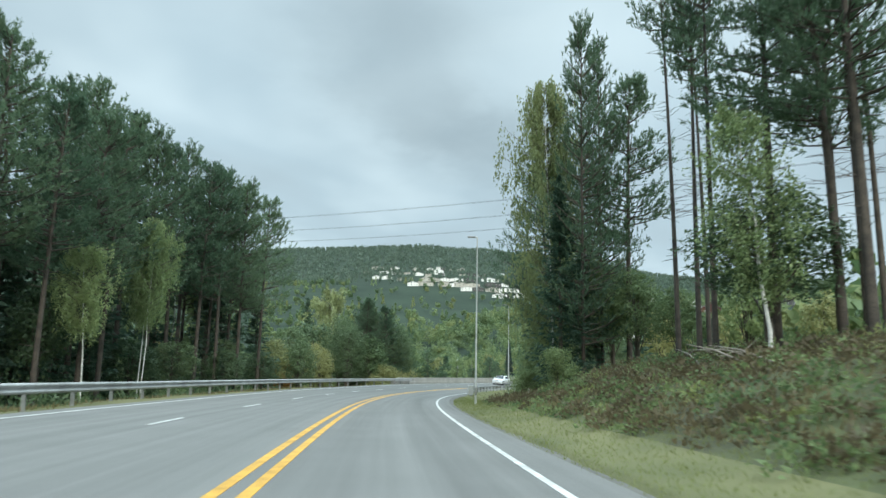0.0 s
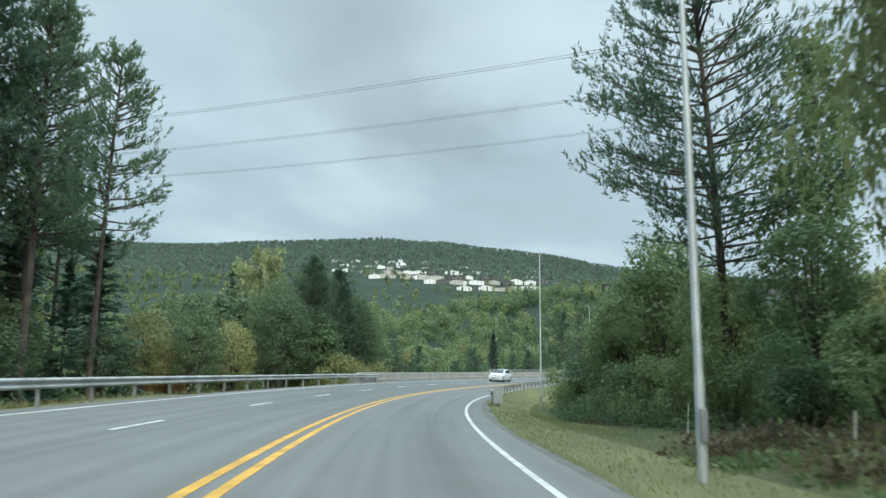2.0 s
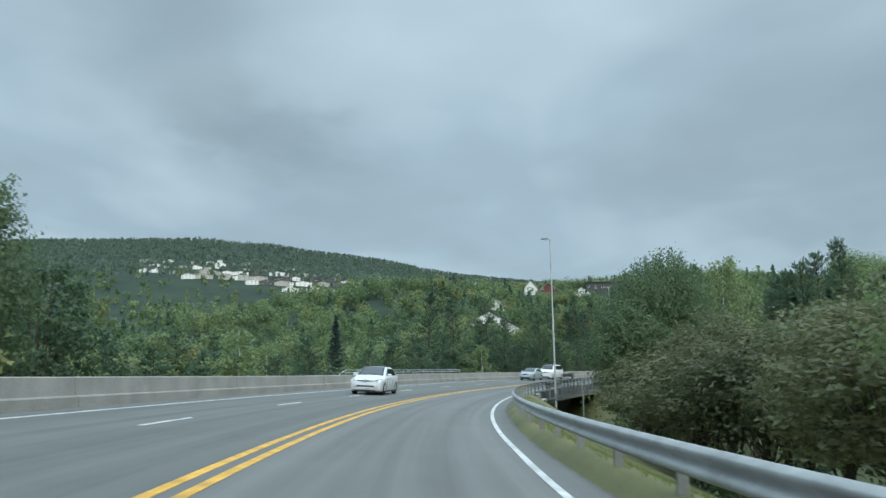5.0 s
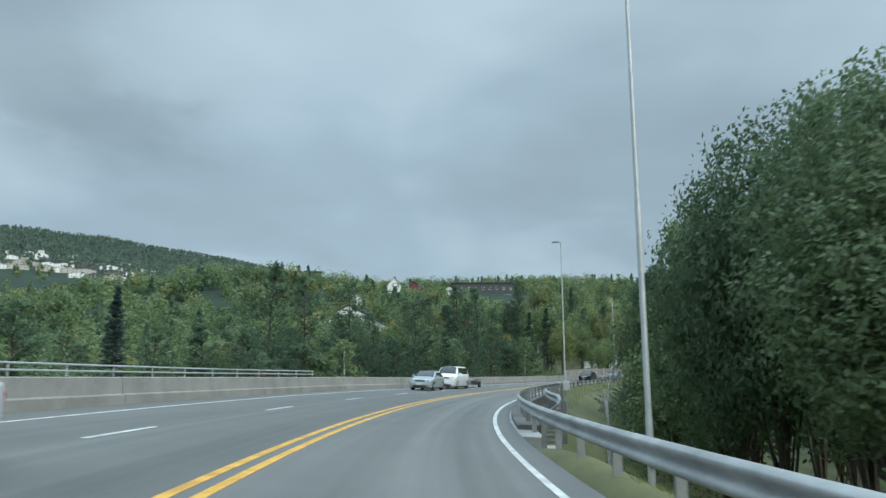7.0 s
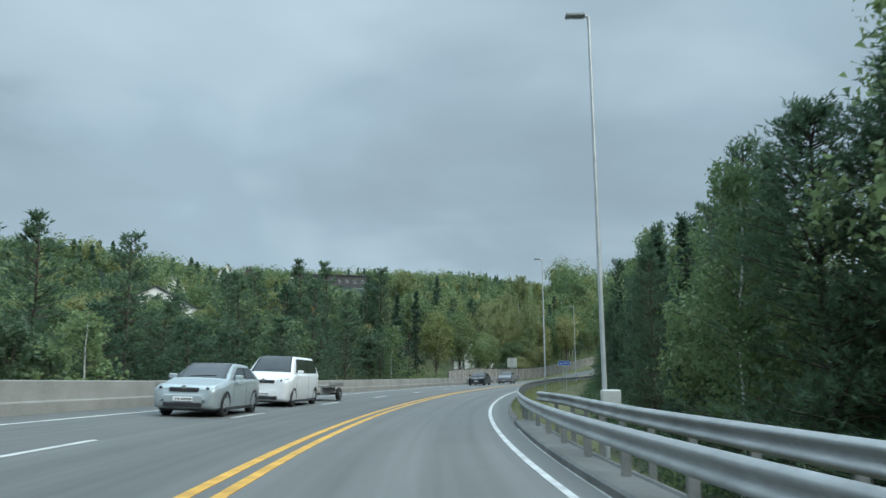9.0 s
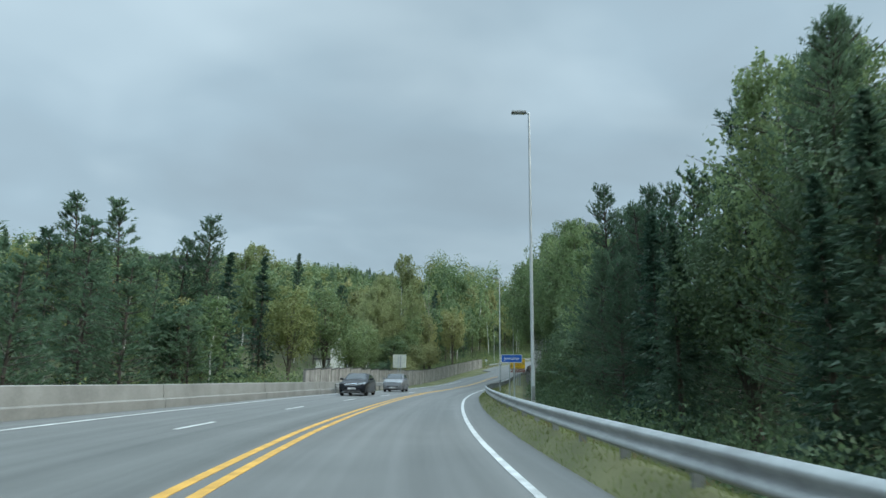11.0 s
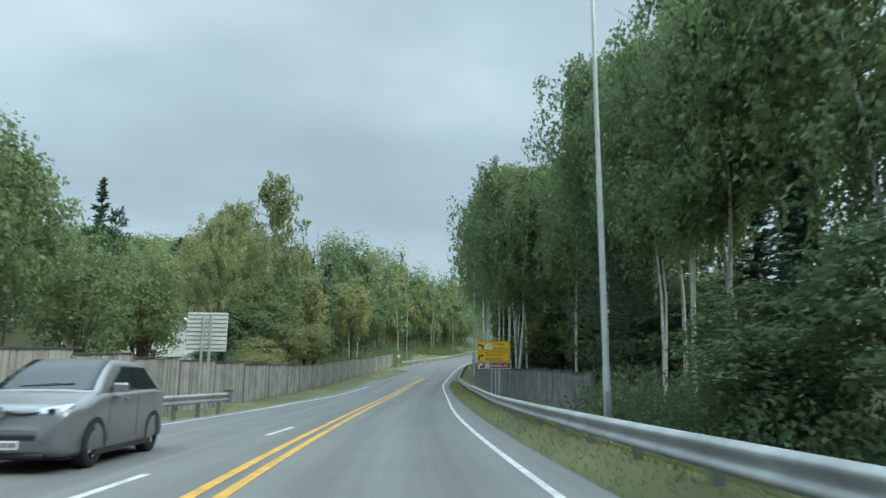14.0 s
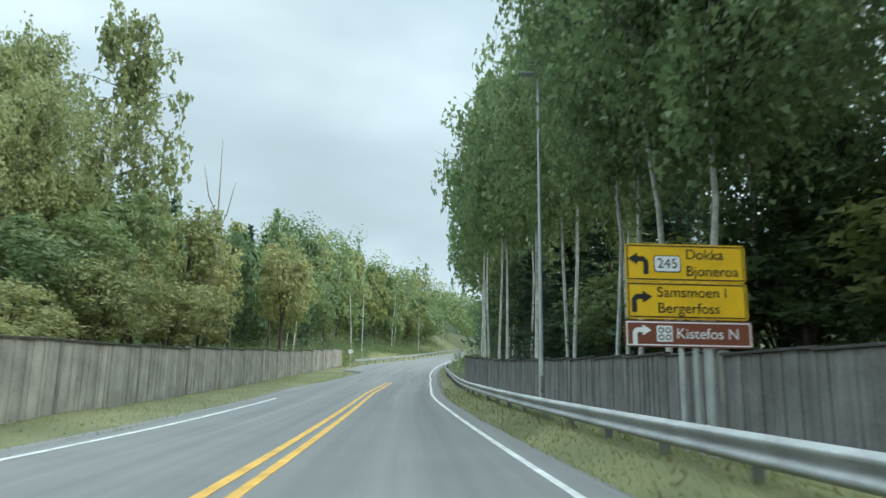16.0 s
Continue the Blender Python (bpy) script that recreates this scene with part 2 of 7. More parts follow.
M_BIRCH = mat("birch_bark", (0.60, 0.60, 0.57), 0.75, var=0.55, scale=2.2, fine=14, bump=0.2, second=(0.74, 0.74, 0.71))
L_PINE = leaf_mat("pine_needles", (0.052, 0.1, 0.062), (0.135, 0.2, 0.115))
L_SPRUCE = leaf_mat("spruce_needles", (0.034, 0.072, 0.048), (0.082, 0.13, 0.082))
L_BLUE = leaf_mat("blue_spruce_needles", (0.04, 0.07, 0.065), (0.08, 0.12, 0.11))
L_BIRCH = leaf_mat("birch_leaves", (0.12, 0.185, 0.08), (0.285, 0.355, 0.165))
L_WEEP = leaf_mat("weeping_birch_leaves", (0.18, 0.22, 0.095), (0.345, 0.38, 0.185))
L_DEC = leaf_mat("broad_leaves", (0.066, 0.118, 0.053), (0.25, 0.31, 0.133), (0.21, 0.205, 0.06), 0.14)
L_YEL = leaf_mat("yellowing_leaves", (0.16, 0.185, 0.075), (0.36, 0.35, 0.15))
L_RED = leaf_mat("rowan_leaves", (0.20, 0.085, 0.025), (0.32, 0.15, 0.04))
# distant haze put into the colour: paler and bluer than L_PINE
L_HILL = leaf_mat("hazed_needles", (0.115, 0.16, 0.12), (0.14, 0.19, 0.14))
L_ALDER = leaf_mat("alder_leaves", (0.05, 0.092, 0.05), (0.145, 0.2, 0.095))
L_OLIVE = leaf_mat("sallow_leaves", (0.085, 0.1, 0.05), (0.185, 0.19, 0.095))
L_BRUSH = leaf_mat("dead_brush", (0.072, 0.062, 0.036), (0.165, 0.135, 0.075))
L_GRASS = leaf_mat("grass_blades", (0.15, 0.18, 0.06), (0.21, 0.235, 0.085))
L_DRY = leaf_mat("dry_grass", (0.14, 0.12, 0.06), (0.3, 0.25, 0.14))
M_BLACK = mat("black_plastic", (0.02, 0.02, 0.022), 0.5, var=0.2)
M_RUBBER = mat("tyre_rubber", (0.018, 0.018, 0.018), 0.85, var=0.2)
M_GLASSD = mat("dark_car_glass", (0.02, 0.025, 0.028), 0.05, var=0.1, spec=0.45)
M_CHROME = mat("chrome", (0.75, 0.76, 0.78), 0.15, 1.0, var=0.05)
M_LAMP = mat("headlamp_glass", (0.42, 0.45, 0.47), 0.14, 0.2, var=0.2, spec=0.6)
M_PLATE = mat("plate_white", (0.75, 0.75, 0.75), 0.4, var=0.05)
M_BAR = mat("plate_dark", (0.05, 0.05, 0.05), 0.5, var=0.05)
M_BLUE = mat("sign_blue", (0.012, 0.10, 0.42), 0.4, var=0.1)
M_SWHITE = mat("sign_white", (0.80, 0.80, 0.80), 0.45, var=0.05)
M_SYEL = mat("sign_yellow", (0.80, 0.47, 0.015), 0.45, var=0.08)
M_SBROWN = mat("sign_brown", (0.20, 0.055, 0.03), 0.45, var=0.1)
M_SBLACK = mat("sign_black", (0.015, 0.015, 0.015), 0.5, var=0.05)
M_SBACK = mat("sign_back_grey", (0.55, 0.56, 0.53), 0.55, 0.2, var=0.12)
M_BOARD = mat("pale_sheet_metal", (0.76, 0.77, 0.68), 0.6, var=0.1)
M_WALLW = mat("white_cladding", (0.74, 0.74, 0.71), 0.7, var=0.08, scale=0.6, fine=6)
M_WALLR = mat("red_cladding", (0.135, 0.05, 0.04), 0.7, var=0.2, scale=0.6, fine=6)
M_TAIL = mat("tail_lamp_red", (0.32, 0.02, 0.016), 0.25, var=0.1)
M_WALLD = mat("dark_cladding", (0.07, 0.07, 0.068), 0.7, var=0.2, scale=0.6, fine=6)
M_WALLB = mat("beige_cladding", (0.42, 0.40, 0.35), 0.7, var=0.15, scale=0.6, fine=6)
M_ROOFD = mat("dark_roof_tiles", (0.055, 0.055, 0.06), 0.7, var=0.25, scale=0.8, fine=6)
M_ROOFG = mat("grey_roof_tiles", (0.30, 0.30, 0.30), 0.7, var=0.2, scale=0.8, fine=6)
M_WIN = mat("window_glass", (0.03, 0.04, 0.05), 0.08, var=0.2, spec=0.8)
M_WIRE = mat("aluminium_wire", (0.10, 0.10, 0.11), 0.6, 0.3, var=0.1)
M_TWIG = mat("grey_twigs", (0.22, 0.20, 0.17), 0.85, var=0.3)
M_STAKE = mat("pale_stake_wood", (0.55, 0.52, 0.45), 0.8, var=0.2)
M_DIRT = mat("gravel_shoulder", (0.115, 0.112, 0.1), 0.95, var=0.3, scale=1.2, fine=30, bump=0.4)


# ---- the road's line: heading (degrees clockwise from +y) and height every 20 m of its length ----
S0, STEP = -40.0, 20.0
HEAD = [-10.72, -10.49, -10.72, -9.89, -6.73, -2.22, 4.45, 11.05, 18.39, 25.73, 33.32, 39.87, 44.64, 47.9, 50.33, 52.78, 52.67, 52.74, 52.88, 56.53,
        60.04, 63.37, 67.38, 67.64, 70.03, 71.96, 74.1]
ZROAD = [0.79, 0.4, 0.0, -0.4, -0.86, -1.33, -1.74, -2.04, -2.24, -2.37, -2.45, -2.46, -2.38, -2.26, -2.15, -2.04, -1.74, -1.12, -0.22, 0.86, 2.15,
         3.54, 5.03, 6.55, 8.09, 9.62, 11.08]


def smooth_knots(values, q):
    """Natural cubic through evenly spaced knots."""
    v = np.array(values)
    n = len(v)
    a = np.eye(n)
    rhs = np.zeros(n)
    for i in range(1, n - 1):
        a[i, i - 1:i + 2] = 1, 4, 1
        rhs[i] = 6 * (v[i - 1] - 2 * v[i] + v[i + 1])
    m = np.linalg.solve(a, rhs)
    u = (np.asarray(q, float) - S0) / STEP
    i = np.clip(u.astype(int), 0, n - 2)
    b = u - i
    a1 = 1 - b
    return a1 * v[i] + b * v[i + 1] + ((a1**3 - a1) * m[i] + (b**3 - b) * m[i + 1]) / 6


SS = np.arange(S0, 480.5, 1.0)
TH = np.radians(smooth_knots(HEAD, SS))
CX, CY = np.cumsum(np.sin(TH)), np.cumsum(np.cos(TH))
CX, CY = CX - CX[40], CY - CY[40]
CZ = smooth_knots(ZROAD, SS)


def table(rows):
    xs, ys = zip(*rows)
    return lambda q: np.interp(q, xs, ys)


TILT = table([(-40, 0.01), (0, 0.012), (30, 0.02), (60, 0.04), (90, 0.055), (130, 0.047), (165, 0.042), (195, 0.018), (215, 0.005), (260, 0.0)])
D_YELLOW = table([(-40, -1.5), (8, -1.6), (24.6, -1.73), (50, -2.06), (84, -2.36), (112, -2.33), (135, -2.08), (143, -1.99), (160, -2.0), (185, -2.1), (202, -2.26), (228, -2.1), (245, -1.95), (261, -1.88), (269, -1.8), (277, -1.55),
                  (291, -0.85), (301, -0.35), (306, -0.05), (311, 0.4), (320, 1.25), (332, 1.9), (480, 2.2)])
D_RIGHT = table([(-40, 2.15), (8, 2.1), (25, 2.04), (50, 1.86), (84, 1.78), (98, 1.95), (135, 1.83), (160, 1.95), (185, 1.66), (202, 1.57), (228, 1.69), (245, 1.92), (262, 1.95),
                 (270, 2.05), (277, 2.25), (300, 2.75), (305, 2.95), (316, 3.82), (328, 4.7), (345, 5.2), (370, 5.6), (480, 6.4)])
D_DASH = table([(-40, -5.3), (10, -5.4), (20, -5.6), (60, -5.72), (100, -5.98), (120, -5.8), (141, -5.54), (160, -5.5), (192, -5.22), (204, -5.17), (217, -4.95), (226, -4.45), (235, -3.9), (244, -3.3), (258, -2.75)])
D_LEFT = table([(-40, -9.2), (100, -9.1), (133, -8.55), (153, -8.75), (193, -8.15), (210, -8.4), (228, -8.25), (241, -7.6), (249.5, -6.85), (257.5, -6.55), (265, -6.08), (272.7, -5.75), (279.5, -5.1), (287, -4.55), (299, -3.95), (330, -3.0)])
D_EDGE_R = table([(-40, 3.1), (8, 3.0), (60, 2.5), (84, 2.45), (143, 2.35), (185, 2.4), (236, 2.5), (277, 2.8), (300, 3.2), (305, 3.45), (316, 4.3), (328, 5.2), (345, 5.7), (370, 6.1), (480, 6.9)])
D_EDGE_L = table([(-40, -9.9), (88, -9.9), (95, -10.05), (200, -9.9), (240, -8.4), (265, -6.6), (280, -5.75), (299, -4.8), (311, -4.4), (321, -3.0), (330, -2.2), (343, -1.6), (345, -2.6), (348, -4.2), (363, -4.4), (368, -4.0), (376, -3.0), (390, -1.7), (417, -1.2), (480, -1.0)])
D_RAIL_R = table([(60, 3.0), (74, 2.9), (80, 2.86), (124, 2.72), (143, 2.75), (182, 2.86), (235, 3.0), (262, 3.35), (275, 3.75), (290, 4.05), (302, 4.35), (310, 4.85), (318, 5.5), (328, 6.2), (345, 6.75), (370, 7.2), (480, 8.0)])


def rd(s, d, h=0.0):
    """The place at s metres along the road, d to the right of its line, h over its surface."""
    i = (s - S0)
    x, y, z = np.interp(i, SS - S0, CX), np.interp(i, SS - S0, CY), np.interp(i, SS - S0, CZ)
    th = np.interp(s, SS, TH)
    dd = max(-11.0, min(4.5, d))
    return Vector((x + math.cos(th) * d, y - math.sin(th) * d, z - TILT(s) * dd + h))


def head(s):
    return float(np.interp(s, SS, TH))


def sd_of(x, y):
    """Road coordinates of places, as arrays s, d."""
    x, y = np.atleast_1d(x), np.atleast_1d(y)
    s, d = np.zeros(len(x)), np.zeros(len(x))
    for a in range(0, len(x), 2000):
        q = (x[a:a + 2000, None] - CX[None]) ** 2 + (y[a:a + 2000, None] - CY[None]) ** 2
        k = q.argmin(1)
        s[a:a + 2000] = SS[k] + np.sin(TH[k]) * (x[a:a + 2000] - CX[k]) + np.cos(TH[k]) * (y[a:a + 2000] - CY[k])
        d[a:a + 2000] = np.cos(TH[k]) * (x[a:a + 2000] - CX[k]) - np.sin(TH[k]) * (y[a:a + 2000] - CY[k])
    return s, d


# ---- the lie of the land: height against the road by distance from it, for stretches of the road ----
RIGHT_D = [3.0, 4.5, 6.0, 9.0, 14.0, 25.0, 60.0, 300.0]
RIGHT_H = [(-40, [-.05, .1, .6, 1.9, 2.9, 3.2, 3.2, 6]), (30, [-.05, .1, .5, 1.7, 2.7, 3.0, 3.0, 6]), (44, [-.05, 0, .2, .6, 1.2, 1.5, 1.0, 4]),
           (62, [-.05, -.2, -.3, -.4, -.5, -1, -2, 3]), (78, [-.1, -.4, -.8, -1.5, -2.6, -4, -5, 2]), (98, [-.1, -.5, -1.0, -2.2, -4.2, -5.5, -6, 2]),
           (131, [-.2, -.7, -1.4, -3, -5, -6, -6, 2]), (138, [-.5, -1.4, -3, -5, -6.5, -7, -7, 2]), (143.5, [-6.5, -6.6, -6.8, -7, -7, -7, -7, 2]),
           (160, [-6.5, -6.6, -6.8, -7, -7, -7, -7, 2]), (170, [-.7, -1.4, -2.2, -3.8, -5.5, -6, -6, 2]), (185, [-.15, -.5, -.9, -2, -3.5, -4.5, -4, 4]), (210, [-.1, -.4, -.7, -1.5, -2.2, -2.5, -2, 6]),
           (255, [-.1, -.3, -.45, -.7, -.8, -.4, 0, 8]), (280, [-.1, -.15, -.05, .1, .3, .8, 2, 10]), (480, [-.1, -.2, -.2, 0, .4, 1.5, 4, 12])]
LEFT_D = [10.0, 11.5, 13.0, 18.0, 30.0, 60.0, 100.0, 130.0, 240.0]
LEFT_H = [(-40, [0, -.1, -.3, -.9, -1.4, -1, 1, 3, 10]), (60, [0, -.1, -.4, -1.2, -1.8, -2.5, -1, 2, 10]), (85, [-.1, -.4, -1.2, -2.6, -4.5, -5, -3, -1, 7]),
          (100, [-.4, -1.2, -2.4, -4.5, -6, -6, -3, 0, 8]), (122, [-4.5, -5.6, -6.4, -7, -7, -6, -5, -2, 8]), (175, [-6, -6.2, -6.5, -6.5, -6, -5, -3, 0, 10]),
          (205, [-1.2, -2, -2.8, -4, -4.5, -2, 1, 4, 16]), (232, [-.5, -1, -1.6, -2.5, -2.5, 2, 8, 13, 27]), (250, [-.1, -.3, -.6, -1, -.5, 4, 11, 19, 34]),
          (290, [0, -.1, -.1, .2, 1, 8, 20, 30, 44]), (340, [-.1, 0, .3, 1.6, 5.5, 13, 22, 29, 42]), (480, [-.1, .2, .8, 3.5, 10, 22, 32, 38, 48])]


def profile(rows, dist, s, d):
    st = np.array([r[0] for r in rows], float)
    hh = np.array([r[1] for r in rows], float)
    per = np.stack([np.interp(d, dist, hh[k]) for k in range(len(rows))], 0)
    k = np.clip(np.searchsorted(st, s) - 1, 0, len(st) - 2)
    f = np.clip((s - st[k]) / (st[k + 1] - st[k]), 0, 1)
    idx = np.arange(len(s))
    return per[k, idx] * (1 - f) + per[k + 1, idx] * f


FAR = table([(0, 0), (240, 25), (450, 45), (700, 78), (1000, 122), (1300, 170), (1700, 250), (2100, 345), (2350, 378), (2700, 330), (4800, 220)])
# how high the hills behind stand by bearing
RISE = table([(-180, 0.35), (-90, 0.5), (-45, 0.85), (-22, 0.95), (-13, 1.05), (-8.4, 1.09), (-6, 1.06), (-3.3, 1.045), (0, 0.975), (3.4, 0.935), (6, 0.91), (12, 0.80), (18, 0.715), (25, 0.64), (40, 0.6), (90, 0.4), (180, 0.3)])


def land(x, y):
    """The height of the ground."""
    x, y = np.atleast_1d(np.asarray(x, float)), np.atleast_1d(np.asarray(y, float))
    s, d = sd_of(x, y)
    zr = np.interp(s, SS, CZ) - TILT(s) * np.clip(d, -11, 4.5)
    h = np.where(d > 0, profile(RIGHT_H, RIGHT_D, s, np.abs(d)), profile(LEFT_H, LEFT_D, s, np.abs(d)))
    near = zr + h
    # hump of rough grass inside the last bend
    near = near + 1.4 * np.exp(-((s - 396) / 17) ** 2 - ((d + 9.5) / 4.0) ** 2)
    # turf heaped up to the guardrail
    edge, line = D_EDGE_R(s), D_RAIL_R(s)
    heap = np.clip((d - edge) / np.maximum(line - edge, 0.2), 0, 1) * np.clip(1 - (d - line - 0.5) / 1.5, 0, 1)
    near = near + heap * np.interp(s, [70, 76, 133, 138.5, 174, 180, 300, 330], [0, 0.3, 0.3, 0, 0, 0.42, 0.42, 0.2])
    r = np.hypot(x - 0, y - 90)
    az = np.degrees(np.arctan2(x - 0, y - 90))
    mid = np.interp(az, [-60, 3, 12, 20, 60], [0.5, 0.52, 0.8, 1.0, 1.0])
    mid = mid + (1 - mid) * np.clip((r - 450) / 500, 0, 1)
    far = FAR(r) * mid * (RISE(az) * np.clip((r - 500) / 800, 0, 1) + np.clip((1300 - r) / 800, 0, 1) * np.where(d < 0, 1.0, 0.4)) - 2
    far = far + 6 * np.sin(x * 0.0071 + 1) * np.cos(y * 0.0053) * np.clip((r - 400) / 900, 0, 2)
    w = np.clip((np.abs(d) - 130) / 130, 0, 1)
    w = w * w * (3 - 2 * w)
    return near * (1 - w) + far * w


def land1(x, y):
    return float(land([x], [y])[0])


# ---- mesh helpers ----
class Geo:
    """Vertices and faces gathered piece by piece."""

    def __init__(self):
        self.v, self.f, self.split = [], [], 0

    def quad_strip(self, rows, closed=False):
        """Rows of equally many points, joined by quads; closed joins each row's ends."""
        o, n = len(self.v), len(rows[0])
        for r in rows:
            self.v += [tuple(p) for p in r]
        for i in range(len(rows) - 1):
            for j in range(n if closed else n - 1):
                k = (j + 1) % n
                self.f.append((o + i * n + j, o + (i + 1) * n + j, o + (i + 1) * n + k, o + i * n + k))
        return self

    def cap(self, pts, flip=False):
        o = len(self.v)
        self.v += [tuple(p) for p in pts]
        self.f.append(tuple(range(o, o + len(pts)))[::-1 if flip else 1])
        return self

    def box(self, lo, hi, m=None):
        p = [Vector((x, y, z)) for z in (lo[2], hi[2]) for y in (lo[1], hi[1]) for x in (lo[0], hi[0])]
        if m is not None:
            p = [m @ q for q in p]
        o = len(self.v)
        self.v += [tuple(q) for q in p]
        self.f += [tuple(o + i for i in f) for f in ((0, 2, 3, 1), (4, 5, 7, 6), (0, 1, 5, 4), (2, 6, 7, 3), (0, 4, 6, 2), (1, 3, 7, 5))]
        return self

    def bevel_box(self, lo, hi, b, m=None):
        """A box with chamfered upright edges and top."""
        x0, y0, z0 = lo
        x1, y1, z1 = hi

        def ring(i, z):
            return [(x0 + b, y0 + i), (x1 - b, y0 + i), (x1 - i, y0 + b), (x1 - i, y1 - b), (x1 - b, y1 - i), (x0 + b, y1 - i), (x0 + i, y1 - b), (x0 + i, y0 + b)], z

        rows = []
        for i, z in ((0, z0), (0, z1 - b), (b * 0.7, z1)):
            r, zz = ring(i, z)
            rows.append([Vector((x, y, zz)) for x, y in r])
        if m is not None:
            rows = [[m @ p for p in r] for r in rows]
        self.quad_strip(rows, True)
        self.cap(rows[-1])
        self.cap(rows[0], True)
        return self

    def tube(self, pts, radii, n=8, ends=True):
        """A round bar along points."""
        rows = []
        for i, p in enumerate(pts):
            a, b = Vector(pts[max(i - 1, 0)]), Vector(pts[min(i + 1, len(pts) - 1)])
            t = (b - a).normalized()
            u = t.cross(Vector((0.3, 0.9, 0.1))).normalized() if abs(t.z) > 0.9 else t.cross(Vector((0, 0, 1))).normalized()
            w = t.cross(u)
            r = radii[i] if hasattr(radii, "__len__") else radii
            rows.append([Vector(p) + (u * math.cos(k * math.tau / n) + w * math.sin(k * math.tau / n)) * r for k in range(n)])
        self.quad_strip(rows, True)
        if ends:
            self.cap(rows[0])
            self.cap(rows[-1], True)
        return self

    def mesh(self, name, material, smooth=False):
        me = bpy.data.meshes.new(name)
        me.from_pydata(self.v, [], self.f)
        me.materials.append(material)
        if smooth:
            me.polygons.foreach_set("use_smooth", [True] * len(me.polygons))
        me.update()
        return me


def part(name, geo, material, parent=None, label="", smooth=False):
    """Links gathered geometry, or a ready mesh, as one object, under a thing or a part."""
    me = geo.mesh(name, material, smooth) if isinstance(geo, Geo) else geo
    ob = new(name, me)
    if parent:
        ob.parent = parent
    if label:
        ob["label"] = label
    return ob


def thing(name, at, turn=0.0, label="", category="", group="", kind=""):
    """An Empty at a thing's base; turn: degrees counter-clockwise about z."""
    ob = new(name)
    ob.matrix_basis = at if isinstance(at, Matrix) else pose(*at, 0, 0, turn)
    return tagged(ob, label, category, group, kind)


# ---- ground: fine along the road, coarser to the horizon, one sheet ----
def build_ground():
    g = Geo()
    st = np.arange(-40, 440.1, 3.0)
    ds = [-30, -26, -22, -19, -16, -14, -13, -12, -11, -10.3, -9.6, -8, -6, -3, 0, 2.2, 2.5, 2.65, 2.8, 2.95, 3.1, 3.25, 3.4, 3.6, 4, 4.5, 5, 6, 7.5, 9, 11, 14, 18, 22, 26, 30]
    pts = [[rd(s, d) for d in ds] for s in st]
    xs = np.array([[p.x for p in r] for r in pts])
    ys = np.array([[p.y for p in r] for r in pts])
    zz = land(xs.ravel(), ys.ravel()).reshape(xs.shape)
    dd = np.array(ds)
    rough = np.array([[noise.noise(Vector((x * 0.35, y * 0.35, 0))) for x, y in zip(a, b)] for a, b in zip(xs, ys)])
    zz += rough * 0.22 * np.clip((np.abs(dd) - 4) / 6, 0, 1)[None]
    on_road = (dd[None] > (D_EDGE_L(st) - 0.1)[:, None]) & (dd[None] < (D_EDGE_R(st) + np.where(st < 72, 0.37, -0.02))[:, None])
    zz = np.where(on_road, zz - 0.25, zz)
    g.quad_strip([[(x, y, z) for x, y, z in zip(a, b, c)] for a, b, c in zip(xs, ys, zz)])
    g.f = [f[::-1] for f in g.f]
    # outer sheet, in rings round the middle of the stretch
    radii = [0, 8, 16, 24, 32, 40, 50, 60, 70, 80, 90, 100, 112, 124, 136, 150, 165, 180, 200, 220, 245, 270, 300, 340, 380, 430, 480, 540, 610, 690, 780, 880,
             1000, 1130, 1280, 1450, 1630, 1800, 1950, 2080, 2200, 2300, 2400, 2520, 2700, 3000, 3500, 4300]
    n = 192
    rows = []
    for r in radii:
        a = np.arange(n) * math.tau / n
        x, y = 60 + np.sin(a) * max(r, 0.1), 165 + np.cos(a) * max(r, 0.1)
        z = land(x, y)
        s, d = sd_of(x, y)
        z -= np.where((np.abs(d) < 33) & (s > -45) & (s < 445), 1.6, 0) * np.clip((37 - np.abs(d)) / 6, 0, 1)
        rows.append([(p, q, w) for p, q, w in zip(x, y, z)])
    g.quad_strip(rows, True)
    ob = part("ground", g, M_GROUND, smooth=True)
    # woodland floor away from the verges, forest floor coloured for shade on the far hill
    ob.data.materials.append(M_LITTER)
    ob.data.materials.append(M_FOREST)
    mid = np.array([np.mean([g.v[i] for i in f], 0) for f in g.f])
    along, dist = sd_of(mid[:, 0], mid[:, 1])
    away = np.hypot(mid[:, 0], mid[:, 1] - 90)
    # right verge before 92: dark litter puts its shade into the colour
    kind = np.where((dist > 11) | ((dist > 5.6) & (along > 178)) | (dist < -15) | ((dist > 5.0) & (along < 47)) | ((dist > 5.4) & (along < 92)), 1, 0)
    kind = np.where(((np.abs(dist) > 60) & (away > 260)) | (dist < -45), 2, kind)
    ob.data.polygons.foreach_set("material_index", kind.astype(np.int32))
    return tagged(ob, "grassy verges, brown banks and wooded valley slopes beside the road", "ground", kind="structure")


build_ground()


